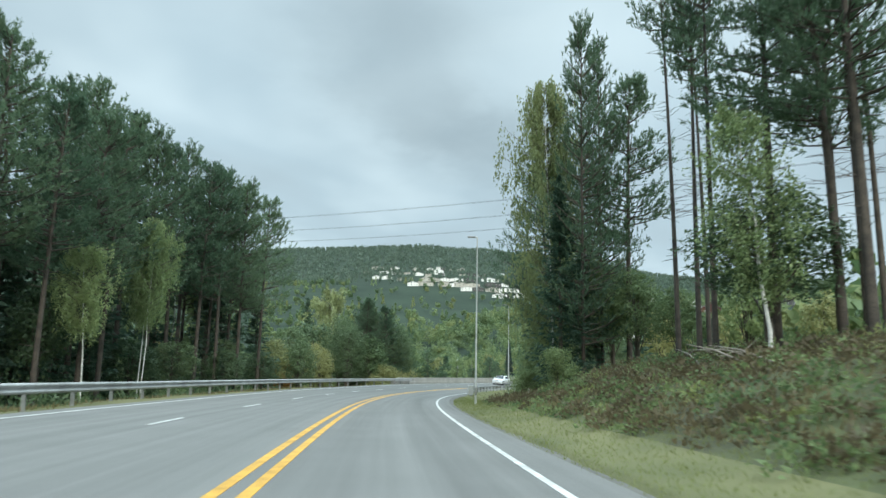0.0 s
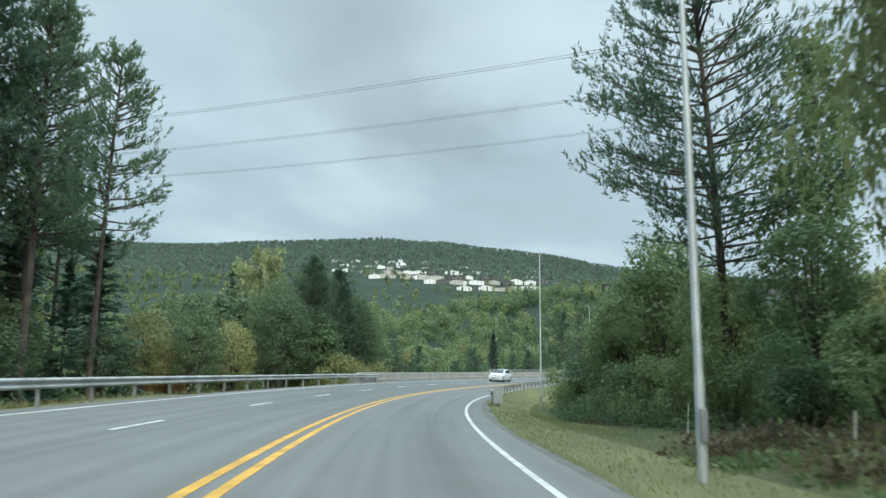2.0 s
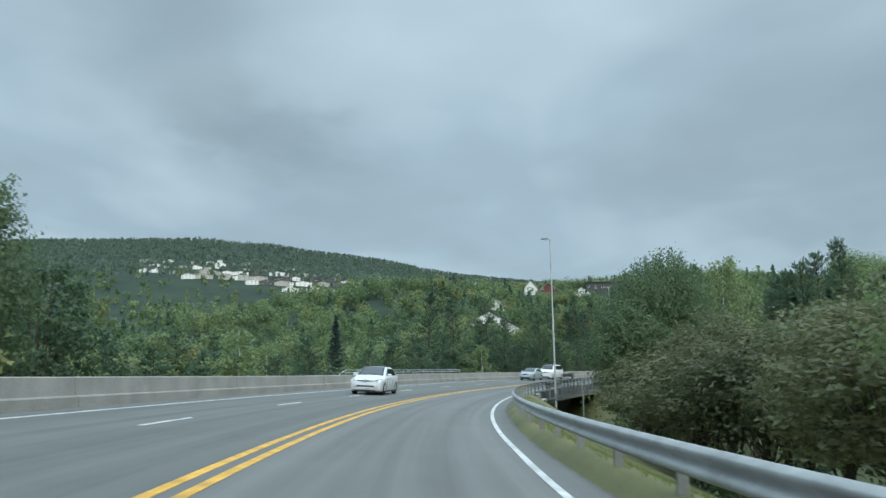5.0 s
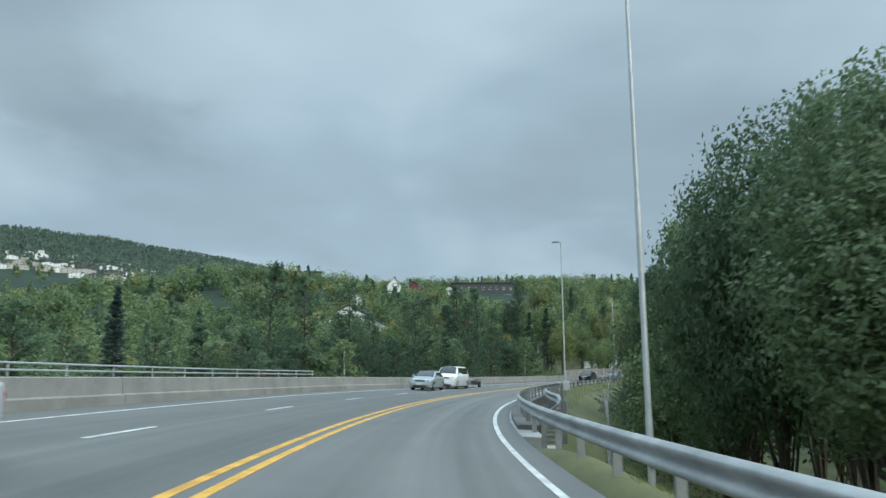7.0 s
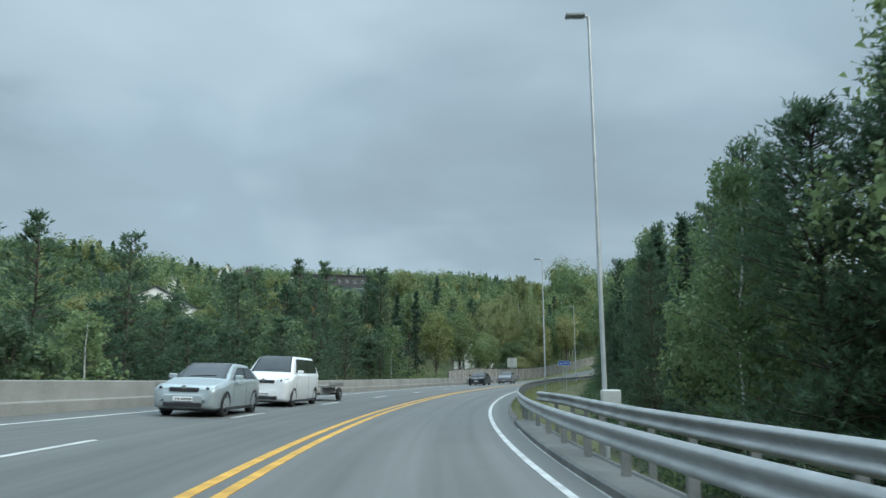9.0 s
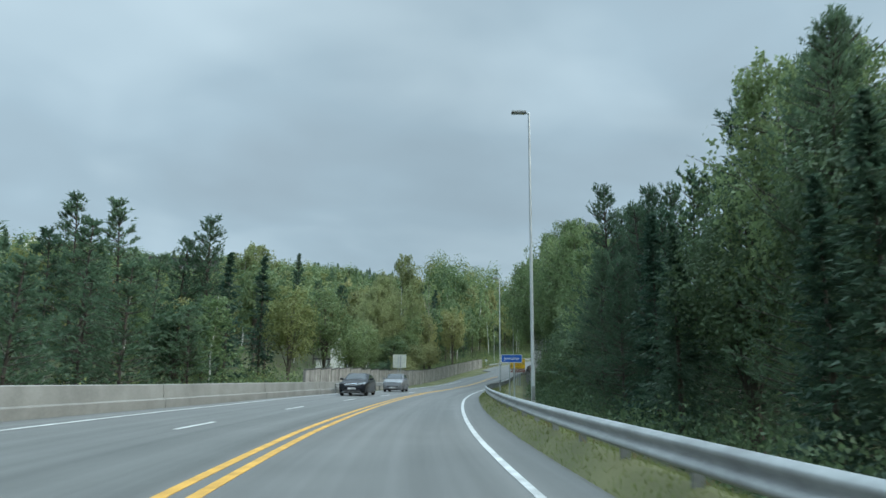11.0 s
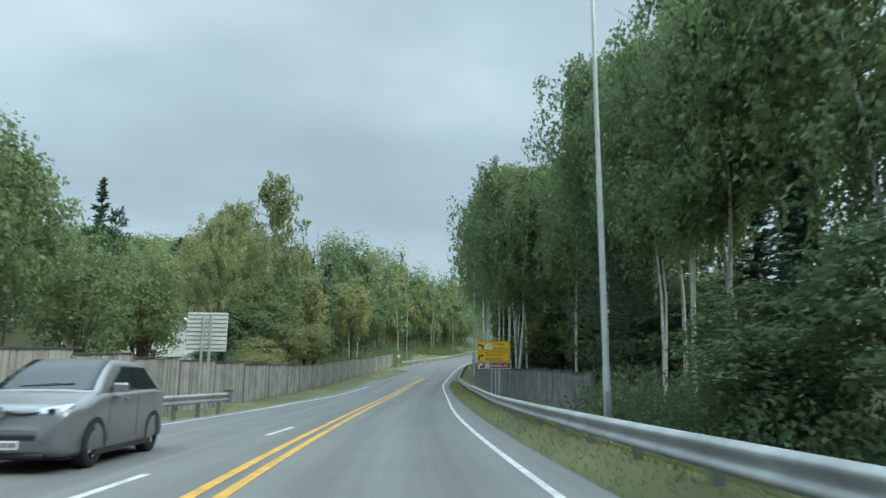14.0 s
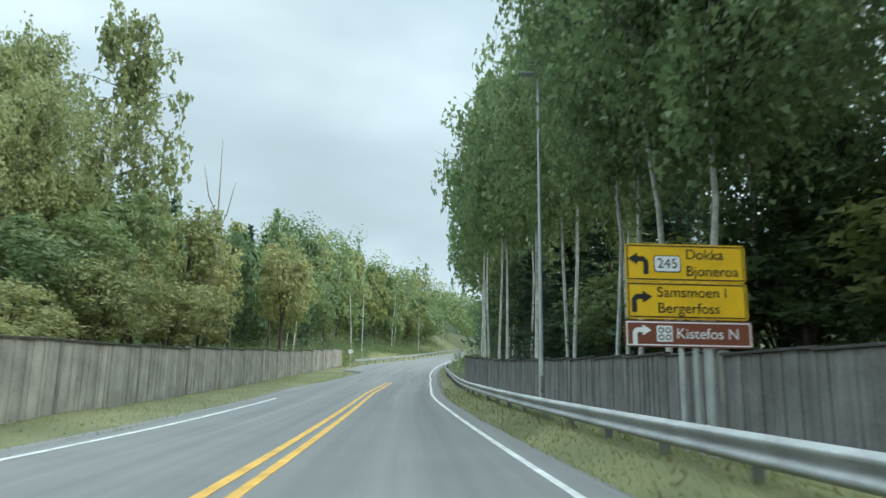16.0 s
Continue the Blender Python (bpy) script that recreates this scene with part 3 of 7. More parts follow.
# ---- road surface ----
def build_road():
    g = Geo()
    st = np.arange(-40, 470.1, 2.0)
    lat = [0, .07, .14, .2, .26, .32, .38, .44, .5, .56, .62, .68, .74, .8, .86, .92, .96, 1]
    rows, track, lane = [], [], []
    for s in st:
        l, r = D_EDGE_L(s), D_EDGE_R(s)
        row = []
        for k in lat:
            d = l + (r - l) * k
            row.append(rd(s, d))
            centre = (D_YELLOW(s) + D_RIGHT(s)) / 2
            off = min(abs(abs(d - centre) - 0.8), abs(abs(d - (D_YELLOW(s) + D_DASH(min(s, 230))) / 2) - 0.8))
            track.append(max(0.0, 1 - off / 0.5))
        # rounded edge, 12 cm thick
        row = [rd(s, l - 0.12, -0.12)] + row + [rd(s, r + 0.12, -0.12)]
        track.insert(len(track) - len(lat), 0.0)
        track.append(0.0)
        lane += [(l + (r - l) * k - D_YELLOW(s), s, 0.0) for k in [0] + lat + [1]]
        rows.append(row)
    g.quad_strip(rows)
    g.f = [f[::-1] for f in g.f]
    ob = part("road", g, M_ROAD, smooth=False)
    at = ob.data.attributes.new("track", "FLOAT", "POINT")
    at.data.foreach_set("value", np.array(track, dtype=np.float32))
    # the darker surface: most of it on the oncoming lanes, from before the bridge to past it
    side, along = np.array(lane)[:, 0], np.array(lane)[:, 1]
    dark_share = np.interp(along, [35, 85, 190, 230], [0, 1, 1, 0]) * np.interp(side, [-0.6, 0.6], [1.0, 0.45])
    at = ob.data.attributes.new("dark_share", "FLOAT", "POINT")
    at.data.foreach_set("value", dark_share.astype(np.float32))
    at = ob.data.attributes.new("lane", "FLOAT_VECTOR", "POINT")
    at.data.foreach_set("vector", np.array(lane, dtype=np.float32).ravel())
    return tagged(ob, "worn grey asphalt road with three marked lanes", "road", kind="structure")


ROAD = build_road()


def stripe(a, b, centre, width, material, name, label=""):
    """A painted stripe from a to b along the road, a flat slab 4 mm over the asphalt."""
    g = Geo()
    n = max(1, int(round((b - a) / 2)))
    rows = []
    for i in range(n + 1):
        s = a + (b - a) * i / n
        c = float(centre(s))
        w = width * (1 + 0.06 * noise.noise(Vector((s * 1.7, c, 0))))
        rows.append([rd(s, c - w / 2, 0.0), rd(s, c - w / 2, 0.006), rd(s, c + w / 2, 0.006), rd(s, c + w / 2, 0.0)])
    g.quad_strip(rows)
    g.f = [f[::-1] for f in g.f]
    g.cap(rows[0])
    g.cap(rows[-1], True)
    return part(name, g, material, ROAD, label)


for k in range(-4, 46):
    a = k * 10.0
    if a < 320:
        stripe(a, a + 10, lambda s: D_YELLOW(s) - 0.17, 0.15, M_YELLOW, "yellow_line")
        stripe(a, a + 10, lambda s: D_YELLOW(s) + 0.17, 0.15, M_YELLOW, "yellow_line")
    stripe(a, a + 10, D_RIGHT, 0.12, M_WHITE, "edge_line")
    if a < 300:
        stripe(a, a + 10, D_LEFT, 0.12, M_WHITE, "edge_line")
for s in np.interp(np.arange(-4, 24), [-4, 0, 2, 6, 7, 11, 13, 17, 20, 22, 23], [-23.6, 17.2, 37.8, 79.8, 90.0, 131.0, 152.0, 191.6, 223.4, 243.6, 253.2]):
    stripe(s, s + 2.8, D_DASH, 0.12, M_WHITE, "lane_dash")


# gravel shoulders
def shoulder(a, b, inner, outer, name):
    g = Geo()
    rows = []
    for s in np.arange(a, b + 0.1, 2.0):
        i, o = float(inner(s)), float(outer(s))
        wob = 0.25 * noise.noise(Vector((s * 0.4, i, 3)))
        rows.append([rd(s, i, -0.015), rd(s, (i + o) / 2, -0.03), rd(s, o + wob, -0.075), rd(s, o + wob + math.copysign(0.1, o - i), -0.25)])
    g.quad_strip(rows)
    if outer(a) > inner(a):
        g.f = [f[::-1] for f in g.f]
    return tagged(part(name, g, M_DIRT), "strip of grey gravel along the asphalt's edge", "shoulder", kind="structure")


shoulder(-40, 112, D_EDGE_R, lambda s: D_EDGE_R(s) + 0.35, "shoulder_right")
shoulder(172, 440, lambda s: D_EDGE_R(s) - 0.06, lambda s: D_EDGE_R(s) + 0.32, "shoulder_right_beyond")
shoulder(-40, 94, D_EDGE_L, lambda s: D_EDGE_L(s) - 0.5, "shoulder_left")
shoulder(243, 440, D_EDGE_L, lambda s: D_EDGE_L(s) - 0.35, "shoulder_left_beyond")


# ---- bridge and its parapets ----
def sweep(a, b, prof, step=2.0, caps=True):
    """prof(s): points (d, h) along the road from a to b."""
    g = Geo()
    n = max(1, int(math.ceil((b - a) / step)))
    rows = []
    for i in range(n + 1):
        s = a + (b - a) * i / n
        rows.append([rd(s, d, h) for d, h in prof(s)])
    g.quad_strip(rows, True)
    g.f = [f[::-1] for f in g.f]
    if caps:
        g.cap(rows[0])
        g.cap(rows[-1], True)
    return g


bridge = thing("bridge", (*rd(155, -3, -1.0),), 0, "concrete road bridge with a thick deck slab and abutments", "bridge", kind="structure")


def under(ob, parent):
    """Keeps a mesh that was built in world places where it is under a parent."""
    ob.parent = parent
    ob.matrix_parent_inverse = parent.matrix_basis.inverted()
    return ob


under(part("deck", sweep(136, 172, lambda s: [(-10.9, -0.02), (-10.9, -1.15), (-9.5, -1.3), (1.8, -1.3), (2.95, -1.0), (2.95, -0.02)]), M_CONCB), bridge)
under(part("edge_beam", sweep(138.5, 174, lambda s: [(2.45, -0.1), (2.45, 0.08), (2.5, 0.11), (3.02, 0.11), (3.05, 0.14), (3.1, 0.14), (3.12, 0.1), (3.12, -0.6), (2.96, -0.6), (2.96, -0.1)]),
           M_CONC2, label="stained concrete kerb along the bridge's edge"), bridge)
for s in (138, 171):
    g = Geo()
    m = Matrix.Translation(rd(s, 0, 0)) @ Matrix.Rotation(-head(s), 4, "Z")
    g.bevel_box((-10.6, -0.8, -8.6), (3.4, 0.8, -1.1), 0.05, m)
    under(part("abutment", g, M_CONCB), bridge)
    g = Geo()
    way = 1 if s < 150 else -1
    g.bevel_box((3.0, -5.5 if way > 0 else 0, -6.5), (3.4, 0 if way > 0 else 5.5, -0.5), 0.04, m)
    under(part("wing_wall", g, M_CONCB), bridge)
m = Matrix.Translation(rd(155, 0, 0)) @ Matrix.Rotation(-head(155), 4, "Z")
for x in (-8, -3.5, 1):
    under(part("pier", Geo().bevel_box((x - .45, -.45, -9.2), (x + .45, .45, -1.2), 0.12, m), M_CONCB), bridge)


# concrete parapet in cast lengths, with a wider foot
def parapet_profile(top):
    def f(s):
        e = float(np.interp(s, [90, 195, 215, 243], [-10.05, -9.95, -9.6, -8.35]))
        return [(e, -0.1), (e, 0.29), (e - 0.02, 0.32), (e - 0.10, 0.335), (e - 0.14, top - 0.02), (e - 0.16, top), (e - 0.43, top), (e - 0.45, top - 0.02),
                (e - 0.5, -0.6)]
    return f


parapet = thing("parapet", (*rd(93, -10.3),), 0, "pale grey cast concrete parapet with stained joints", "parapet", kind="structure")
cuts = [93.5, 105, 117, 129, 141, 153, 165, 177, 189, 201, 213, 225, 236, 243.5]
for k, (a, b) in enumerate(zip(cuts, cuts[1:])):
    under(part("parapet_length", sweep(a + 0.022, b - 0.022, parapet_profile(0.85 + 0.006 * math.sin(k * 2.1)), 1.5), M_CONC), parapet)
# sloped start
g = Geo()
rows = []
for s, top in ((91.8, 0.42), (93.49, 0.85)):
    rows.append([rd(s, d, h) for d, h in parapet_profile(top)(s)])
g.quad_strip(rows, True)
g.f = [f[::-1] for f in g.f]
g.cap(rows[0])
g.cap(rows[-1], True)
under(part("parapet_end", g, M_CONC), parapet)

# steel rail on top of the parapet over the water
rail = thing("steel_railing", (*rd(138, -10.35, 0.88),), 0, "galvanised steel double railing on the concrete parapet", "railing", kind="structure")
for h in (1.02, 1.2):
    under(part("rail", Geo().tube([rd(s, -10.37, h) for s in np.arange(133.5, 160.6, 1.5)], 0.028, 8), M_POLE), rail)
for s in np.linspace(133.5, 160.4, 12):
    under(part("rail_post", Geo().tube([rd(s, -10.37, 0.86), rd(s, -10.37, 1.2)], 0.025, 6), M_POLE), rail)
under(part("rail_end", Geo().tube([rd(133.5, -10.37, 1.2), rd(132.2, -10.37, 0.88)], 0.028, 8), M_POLE), rail)


# ---- guardrails: W-beams on steel posts ----
W_SHAPE = [(0.0, 0.435), (0.012, 0.45), (0.075, 0.475), (0.083, 0.50), (0.075, 0.53), (0.006, 0.572), (0.0, 0.595), (0.006, 0.618), (0.075, 0.66), (0.083, 0.69),
           (0.075, 0.715), (0.012, 0.74), (0.0, 0.755)]


def guardrail(name, a, b, line, side, label, post_gap=4.0, lift=0.0, dip=None, arm=0.0):
    """side: +1 where the beam faces larger d. Beam lengths of 4 m lap; posts stand behind."""
    base = rd((a + b) / 2, float(line((a + b) / 2)))
    t = thing(name, (*base,), 0, label, "guardrail", kind="structure")

    def low(s):
        return dip(s) if dip else 0.0

    s = a
    k = 0
    while s < b - 0.1:
        e = min(s + 4.0, b)
        g = Geo()
        rows = []
        for q in np.linspace(s - (0.12 if k else 0), e, 4):
            c = float(line(q))
            rows.append([rd(q, c + side * (x + 0.004 * (k % 2)), z + lift + low(q)) for x, z in W_SHAPE] +
                        [rd(q, c + side * (x - 0.005 + 0.004 * (k % 2)), z + lift + low(q)) for x, z in reversed(W_SHAPE)])
        g.quad_strip(rows, True)
        if side > 0:
            g.f = [f[::-1] for f in g.f]
        under(part("beam", g, M_STEEL, smooth=True), t)
        s, k = e, k + 1
    s = a + 0.4
    while s < b:
        c = float(line(s))
        foot = land1(*rd(s, c - side * 0.12).xy) - rd(s, c - side * 0.12).z
        foot = max(-1.2, min(0.12, foot - 0.15)) if not 138 < s < 174 else (-0.5 if arm else 0.05)
        g = Geo()
        hd = head(s)
        m = Matrix.Translation(rd(s, c - side * 0.09, 0)) @ Matrix.Rotation(-hd, 4, "Z")
        z1 = 0.70 + lift + low(s)
        g.box((-0.06, -0.028, foot), (0.06, -0.022, z1), m).box((-0.06, 0.022, foot), (0.06, 0.028, z1), m).box((-0.06, -0.022, foot), (-0.054, 0.022, z1), m)
        g.box((0.05 if side > 0 else -0.09, -0.05, 0.5 + lift + low(s)), (0.09 if side > 0 else -0.05, 0.05, z1), m)
        if arm:
            g.box((-arm, -0.04, -0.5), (0.06, 0.04, -0.4), m)
        under(part("post", g, M_POST), t)
        s += post_gap
    return t


guardrail("guardrail", -36, 97.0, lambda s: np.interp(s, [-36, 70, 88, 97], [-10.45, -10.45, -10.2, -9.7]), 1, "long galvanised W-beam guardrail curving to the parapet", 3.0)
right_rail = guardrail("guardrail", 72.5, 352.5, D_RAIL_R, -1, "long galvanised W-beam guardrail beside the lane", 2.4)
guardrail("guardrail", 138.0, 176.0, lambda s: 3.95 - 0.6 * max(0.0, (142 - s) / 4) ** 2 - 0.6 * max(0.0, (s - 171) / 5) ** 2, -1,
          "second galvanised W-beam guardrail on the bridge's outer edge", 2.0, lift=0.16, dip=lambda s: -0.3 * max(0.0, (142 - s) / 4), arm=0.95)
left_rail = guardrail("guardrail", 238.5, 263.5, lambda s: np.interp(s, [238, 250, 258, 263.5], [-8.2, -7.6, -6.95, -6.6]), 1,
          "short weathered W-beam guardrail at the end of the parapet", 2.0)
guardrail("guardrail", 364.0, 444.0, lambda s: np.interp(s, [364, 368, 376, 390, 417, 444], [-5.6, -4.7, -3.5, -2.2, -1.7, -1.6]), 1, "far galvanised guardrail round the bend", 4.0)

# energy-absorbing end of the guardrail: a flat plate across its head, with side plates and a ground strut
m = Matrix.Translation(rd(71.6, 3.27)) @ Matrix.Rotation(-head(71.6), 4, "Z")
under(part("end_plate", Geo().bevel_box((-0.25, -0.03, 0.1), (0.25, 0.02, 1.0), 0.015, m), M_PLATEG, label="plain grey end plate"), right_rail)
under(part("end_plate_flange", Geo().box((-0.25, 0.02, 0.1), (-0.235, 0.14, 1.0), m).box((0.235, 0.02, 0.1), (0.25, 0.14, 1.0), m), M_POST), right_rail)
under(part("end_bracket", Geo().bevel_box((-0.36, 0.0, 0.44), (-0.14, 1.1, 0.50), 0.01, m).bevel_box((-0.36, 0.0, 0.70), (-0.14, 1.1, 0.76), 0.01, m).box((-0.2, 0.02, 0.44), (-0.17, 1.1, 0.76), m), M_STEEL), right_rail)
under(part("ground_strut", Geo().bevel_box((-0.2, 0.0, 0.02), (-0.1, 2.6, 0.1), 0.01, m), M_STEEL), right_rail)
under(part("head_post", Geo().box((-0.08, 0.12, -0.6), (0.08, 0.26, 0.8), m), M_POST), right_rail)


# square head at the end of the short rail
m = Matrix.Translation(rd(263.6, -6.62)) @ Matrix.Rotation(-head(263.6), 4, "Z")
under(part("end_head", Geo().bevel_box((-0.16, -0.02, 0.36), (0.2, 0.36, 0.84), 0.02, m).bevel_box((-0.2, -0.05, 0.84), (0.24, 0.4, 0.88), 0.01, m), M_STEEL, label="galvanised box at the rail's end"), left_rail)
under(part("end_recess", Geo().box((-0.11, -0.028, 0.42), (0.15, -0.022, 0.80), m), M_POST), left_rail)


# ---- street lamps ----
def street_lamp(s, d, h, arm=-1, label="tall galvanised street lamp with a flat luminaire"):
    p = rd(s, d)
    z0 = land1(p.x, p.y) - 0.15
    t = thing("street_lamp", (p.x, p.y, z0), -math.degrees(head(s)), label, "street lamp", "street lamps along the road")
    top = rd(s, d).z + h - z0
    part("pole", Geo().tube([(0, 0, 0), (0, 0, 1.6), (0, 0, 1.66), (0, 0, top * 0.52), (0, 0, top * 0.53), (0, 0, top)], [0.072, 0.07, 0.062, 0.056, 0.048, 0.038], 12),
         M_POLE, t, smooth=True)
    part("arm", Geo().tube([(0, 0, top - 0.05), (arm * 0.06, 0, top), (arm * 0.2, 0, top + 0.01)], [0.042, 0.04, 0.035], 8), M_POLE, t, smooth=True)
    g = Geo()
    x0, x1 = (arm * 0.1, arm * 0.62)
    lo, hi = min(x0, x1), max(x0, x1)
    g.bevel_box((lo, -0.12, top - 0.02), (hi, 0.12, top + 0.06), 0.03)
    lum = part("luminaire", g, M_POST, t, "flat grey luminaire")
    part("lens", Geo().bevel_box((lo + 0.05, -0.09, top - 0.035), (hi - 0.05, 0.09, top - 0.018), 0.005), M_LAMP, lum)
    part("base_plate", Geo().bevel_box((-0.18, -0.18, -0.1), (0.18, 0.18, 0.04), 0.02), M_POST, t)
    part("hatch", Geo().bevel_box((-0.05, -0.125, 0.7), (0.05, -0.07, 1.15), 0.01), M_POST, t)
    return t, top


LAMPS = [(43.7, 4.25, 10.3), (86.9, 5.6, 10.65), (132.2, 4.45, 10.4), (169.8, 4.42, 11.0), (209.5, 3.85, 10.55), (249.7, 4.0, 10.2), (289.4, 4.7, 10.2)]
for s, d, h in LAMPS:
    lamp, top = street_lamp(s, d, h)
    if s == 169.8:
        part("control_box", Geo().bevel_box((-0.13, -0.3, 2.1), (0.33, -0.08, 2.75), 0.03), M_SBACK, lamp, "grey control box strapped to the pole")
for s, d, h in ((380.3, -7.7, 10.4), (426.6, -7.4, 10.3), (462, -9.6, 8.2)):
    street_lamp(s, d, h, 1, "far street lamp on the outer side of the bend")


# ---- signs ----
def text_part(text, size, at, material, parent, name="lettering", align="LEFT", stretch=1.0):
    c = bpy.data.curves.new(name, "FONT")
    c.body, c.size, c.extrude, c.align_x, c.align_y = text, size, 0.002, align, "CENTER"
    c.materials.append(material)
    ob = new(name, c)
    ob.parent = parent
    ob.matrix_basis = pose(*at, 90, 0, 0) @ Matrix.Diagonal((stretch, 1, 1, 1))
    return ob


def plate(x0, z0, x1, z1, y, thick, r, material, parent, name, label=""):
    """A flat sheet with rounded corners, facing -y."""
    pts = []
    for cx, cz, a0 in ((x1 - r, z1 - r, 0), (x0 + r, z1 - r, 90), (x0 + r, z0 + r, 180), (x1 - r, z0 + r, 270)):
        for k in range(4):
            a = radians(a0 + k * 30)
            pts.append((cx + math.cos(a) * r, cz + math.sin(a) * r))
    g = Geo()
    rows = [[Vector((x, y, z)) for x, z in pts], [Vector((x, y + thick, z)) for x, z in pts]]
    g.quad_strip(rows, True)
    g.cap(rows[0], True)
    g.cap(rows[1])
    return part(name, g, material, parent, label)


def sign_posts(t, xs, top, y=0.06, r=0.045):
    for x in xs:
        part("post", Geo().tube([(x, y, -0.6), (x, y, top)], r, 10), M_POLE, t, smooth=True)


# blue place sign
p = rd(228.2, 4.47)
zg = land1(p.x, p.y)
jev = thing("place_sign", (p.x, p.y, zg), -math.degrees(head(228)) - 4, "blue place-name sign with white border on two steel posts", "road sign")
b0 = rd(228.2, 4.47, 2.13).z - zg
plate(-0.62, b0 + 0.03, 0.62, b0 + 0.50, 0.0, 0.012, 0.05, M_SWHITE, jev, "border", "white border")
plate(-0.595, b0 + 0.055, 0.595, b0 + 0.475, -0.004, 0.004, 0.04, M_BLUE, jev, "panel", "blue panel")
text_part("Jevnaker", 0.265, (0, -0.006, b0 + 0.265), M_SWHITE, jev, align="CENTER")
sign_posts(jev, (-0.14, 0.14), b0 + 0.48)
part("bracket", Geo().box((-0.5, 0.012, b0 + 0.12), (0.5, 0.03, b0 + 0.16)).box((-0.5, 0.012, b0 + 0.36), (0.5, 0.03, b0 + 0.40)), M_POST, jev)

# yellow and brown direction sign
p = rd(281.3, 5.28)
zg = land1(p.x, p.y)
dirs = thing("direction_sign", (p.x, p.y, zg), -math.degrees(head(281)) - 3, "yellow direction sign with a brown panel on steel posts", "road sign")
b0 = rd(281.3, 5.28, 1.78).z - zg


def bars(parts, y, material, name, parent):
    g = Geo()
    for x0, z0, x1, z1 in parts:
        g.box((x0, y - 0.003, z0), (x1, y, z1))
    return part(name, g, material, parent)


def arrow(parent, x, z, size, turn, material):
    """A bent arrow: stem, bend and head, turning left (-1) or right (+1)."""
    g = Geo()
    k = turn
    y = -0.008
    w = 0.11
    left = [(-0.28 * k - w * k, -0.5), (-0.28 * k - w * k, 0.06), (-0.22 * k, 0.27), (0.1 * k, 0.27)]
    right = [(-0.28 * k + w * k, -0.5), (-0.28 * k + w * k, -0.02), (-0.14 * k, 0.05), (0.1 * k, 0.05)]
    g.quad_strip([[Vector((x + a[0] * size, y, z + a[1] * size)), Vector((x + b[0] * size, y, z + b[1] * size))] for a, b in zip(left, right)])
    g.cap([(x + 0.08 * k * size, y, z + 0.42 * size), (x + 0.5 * k * size, y, z + 0.16 * size), (x + 0.08 * k * size, y, z - 0.10 * size)])
    return part("arrow", g, material, parent)


W2 = 1.04
for z0, z1, border, fill, nm in ((0.47, 1.10, M_SBLACK, M_SYEL, "lower_panel"), (1.11, 1.76, M_SBLACK, M_SYEL, "upper_panel"), (0.0, 0.45, M_SWHITE, M_SBROWN, "brown_panel")):
    e = W2 if fill is M_SYEL else W2 + 0.05
    pl = plate(-e, b0 + z0, e, b0 + z1, 0.0, 0.012, 0.06, fill, dirs, nm, "yellow panel" if fill is M_SYEL else "brown panel")
    g = Geo()
    i, w = 0.025, 0.022
    for x0, a0, x1, a1 in ((-e + i, z0 + i, e - i, z0 + i + w), (-e + i, z1 - i - w, e - i, z1 - i), (-e + i, z0 + i + w, -e + i + w, z1 - i - w), (e - i - w, z0 + i + w, e - i, z1 - i - w)):
        g.box((x0, -0.004, b0 + a0), (x1, -0.0005, b0 + a1))
    part("border", g, border, pl)
arrow(dirs, -0.80, b0 + 1.43, 0.40, -1, M_SBLACK)
arrow(dirs, -0.80, b0 + 0.78, 0.40, 1, M_SBLACK)
arrow(dirs, -0.82, b0 + 0.225, 0.36, 1, M_SWHITE)
plate(-0.55, b0 + 1.27, -0.08, b0 + 1.56, -0.006, 0.005, 0.05, M_SBLACK, dirs, "number_frame")
plate(-0.535, b0 + 1.285, -0.095, b0 + 1.545, -0.009, 0.004, 0.04, M_SWHITE, dirs, "number_field", "white field with the road's number")
text_part("245", 0.24, (-0.315, -0.012, b0 + 1.415), M_SBLACK, dirs, align="CENTER")
text_part("Dokka", 0.25, (0.0, -0.006, b0 + 1.58), M_SBLACK, dirs)
text_part("Bjoneroa", 0.25, (0.0, -0.006, b0 + 1.29), M_SBLACK, dirs)
text_part("Samsmoen I", 0.25, (-0.52, -0.006, b0 + 0.92), M_SBLACK, dirs)
text_part("Bergerfoss", 0.25, (-0.52, -0.006, b0 + 0.65), M_SBLACK, dirs)
text_part("Kistefos N", 0.25, (-0.22, -0.006, b0 + 0.225), M_SWHITE, dirs)
plate(-0.55, b0 + 0.09, -0.28, b0 + 0.36, -0.006, 0.005, 0.02, M_SWHITE, dirs, "sight_field", "white field with a looped square")
g = Geo()
for cx in (-0.475, -0.355):
    for cz in (0.165, 0.285):
        g.tube([(cx + 0.04 * math.cos(a * math.tau / 12), -0.009, b0 + cz + 0.04 * math.sin(a * math.tau / 12)) for a in range(13)], 0.009, 4)
part("looped_square", g, M_SBLACK, dirs)
sign_posts(dirs, (-0.12, 0.12), b0 + 1.6, r=0.05)
sign_posts(dirs, (0.36,), b0 + 1.6, y=0.10, r=0.085)

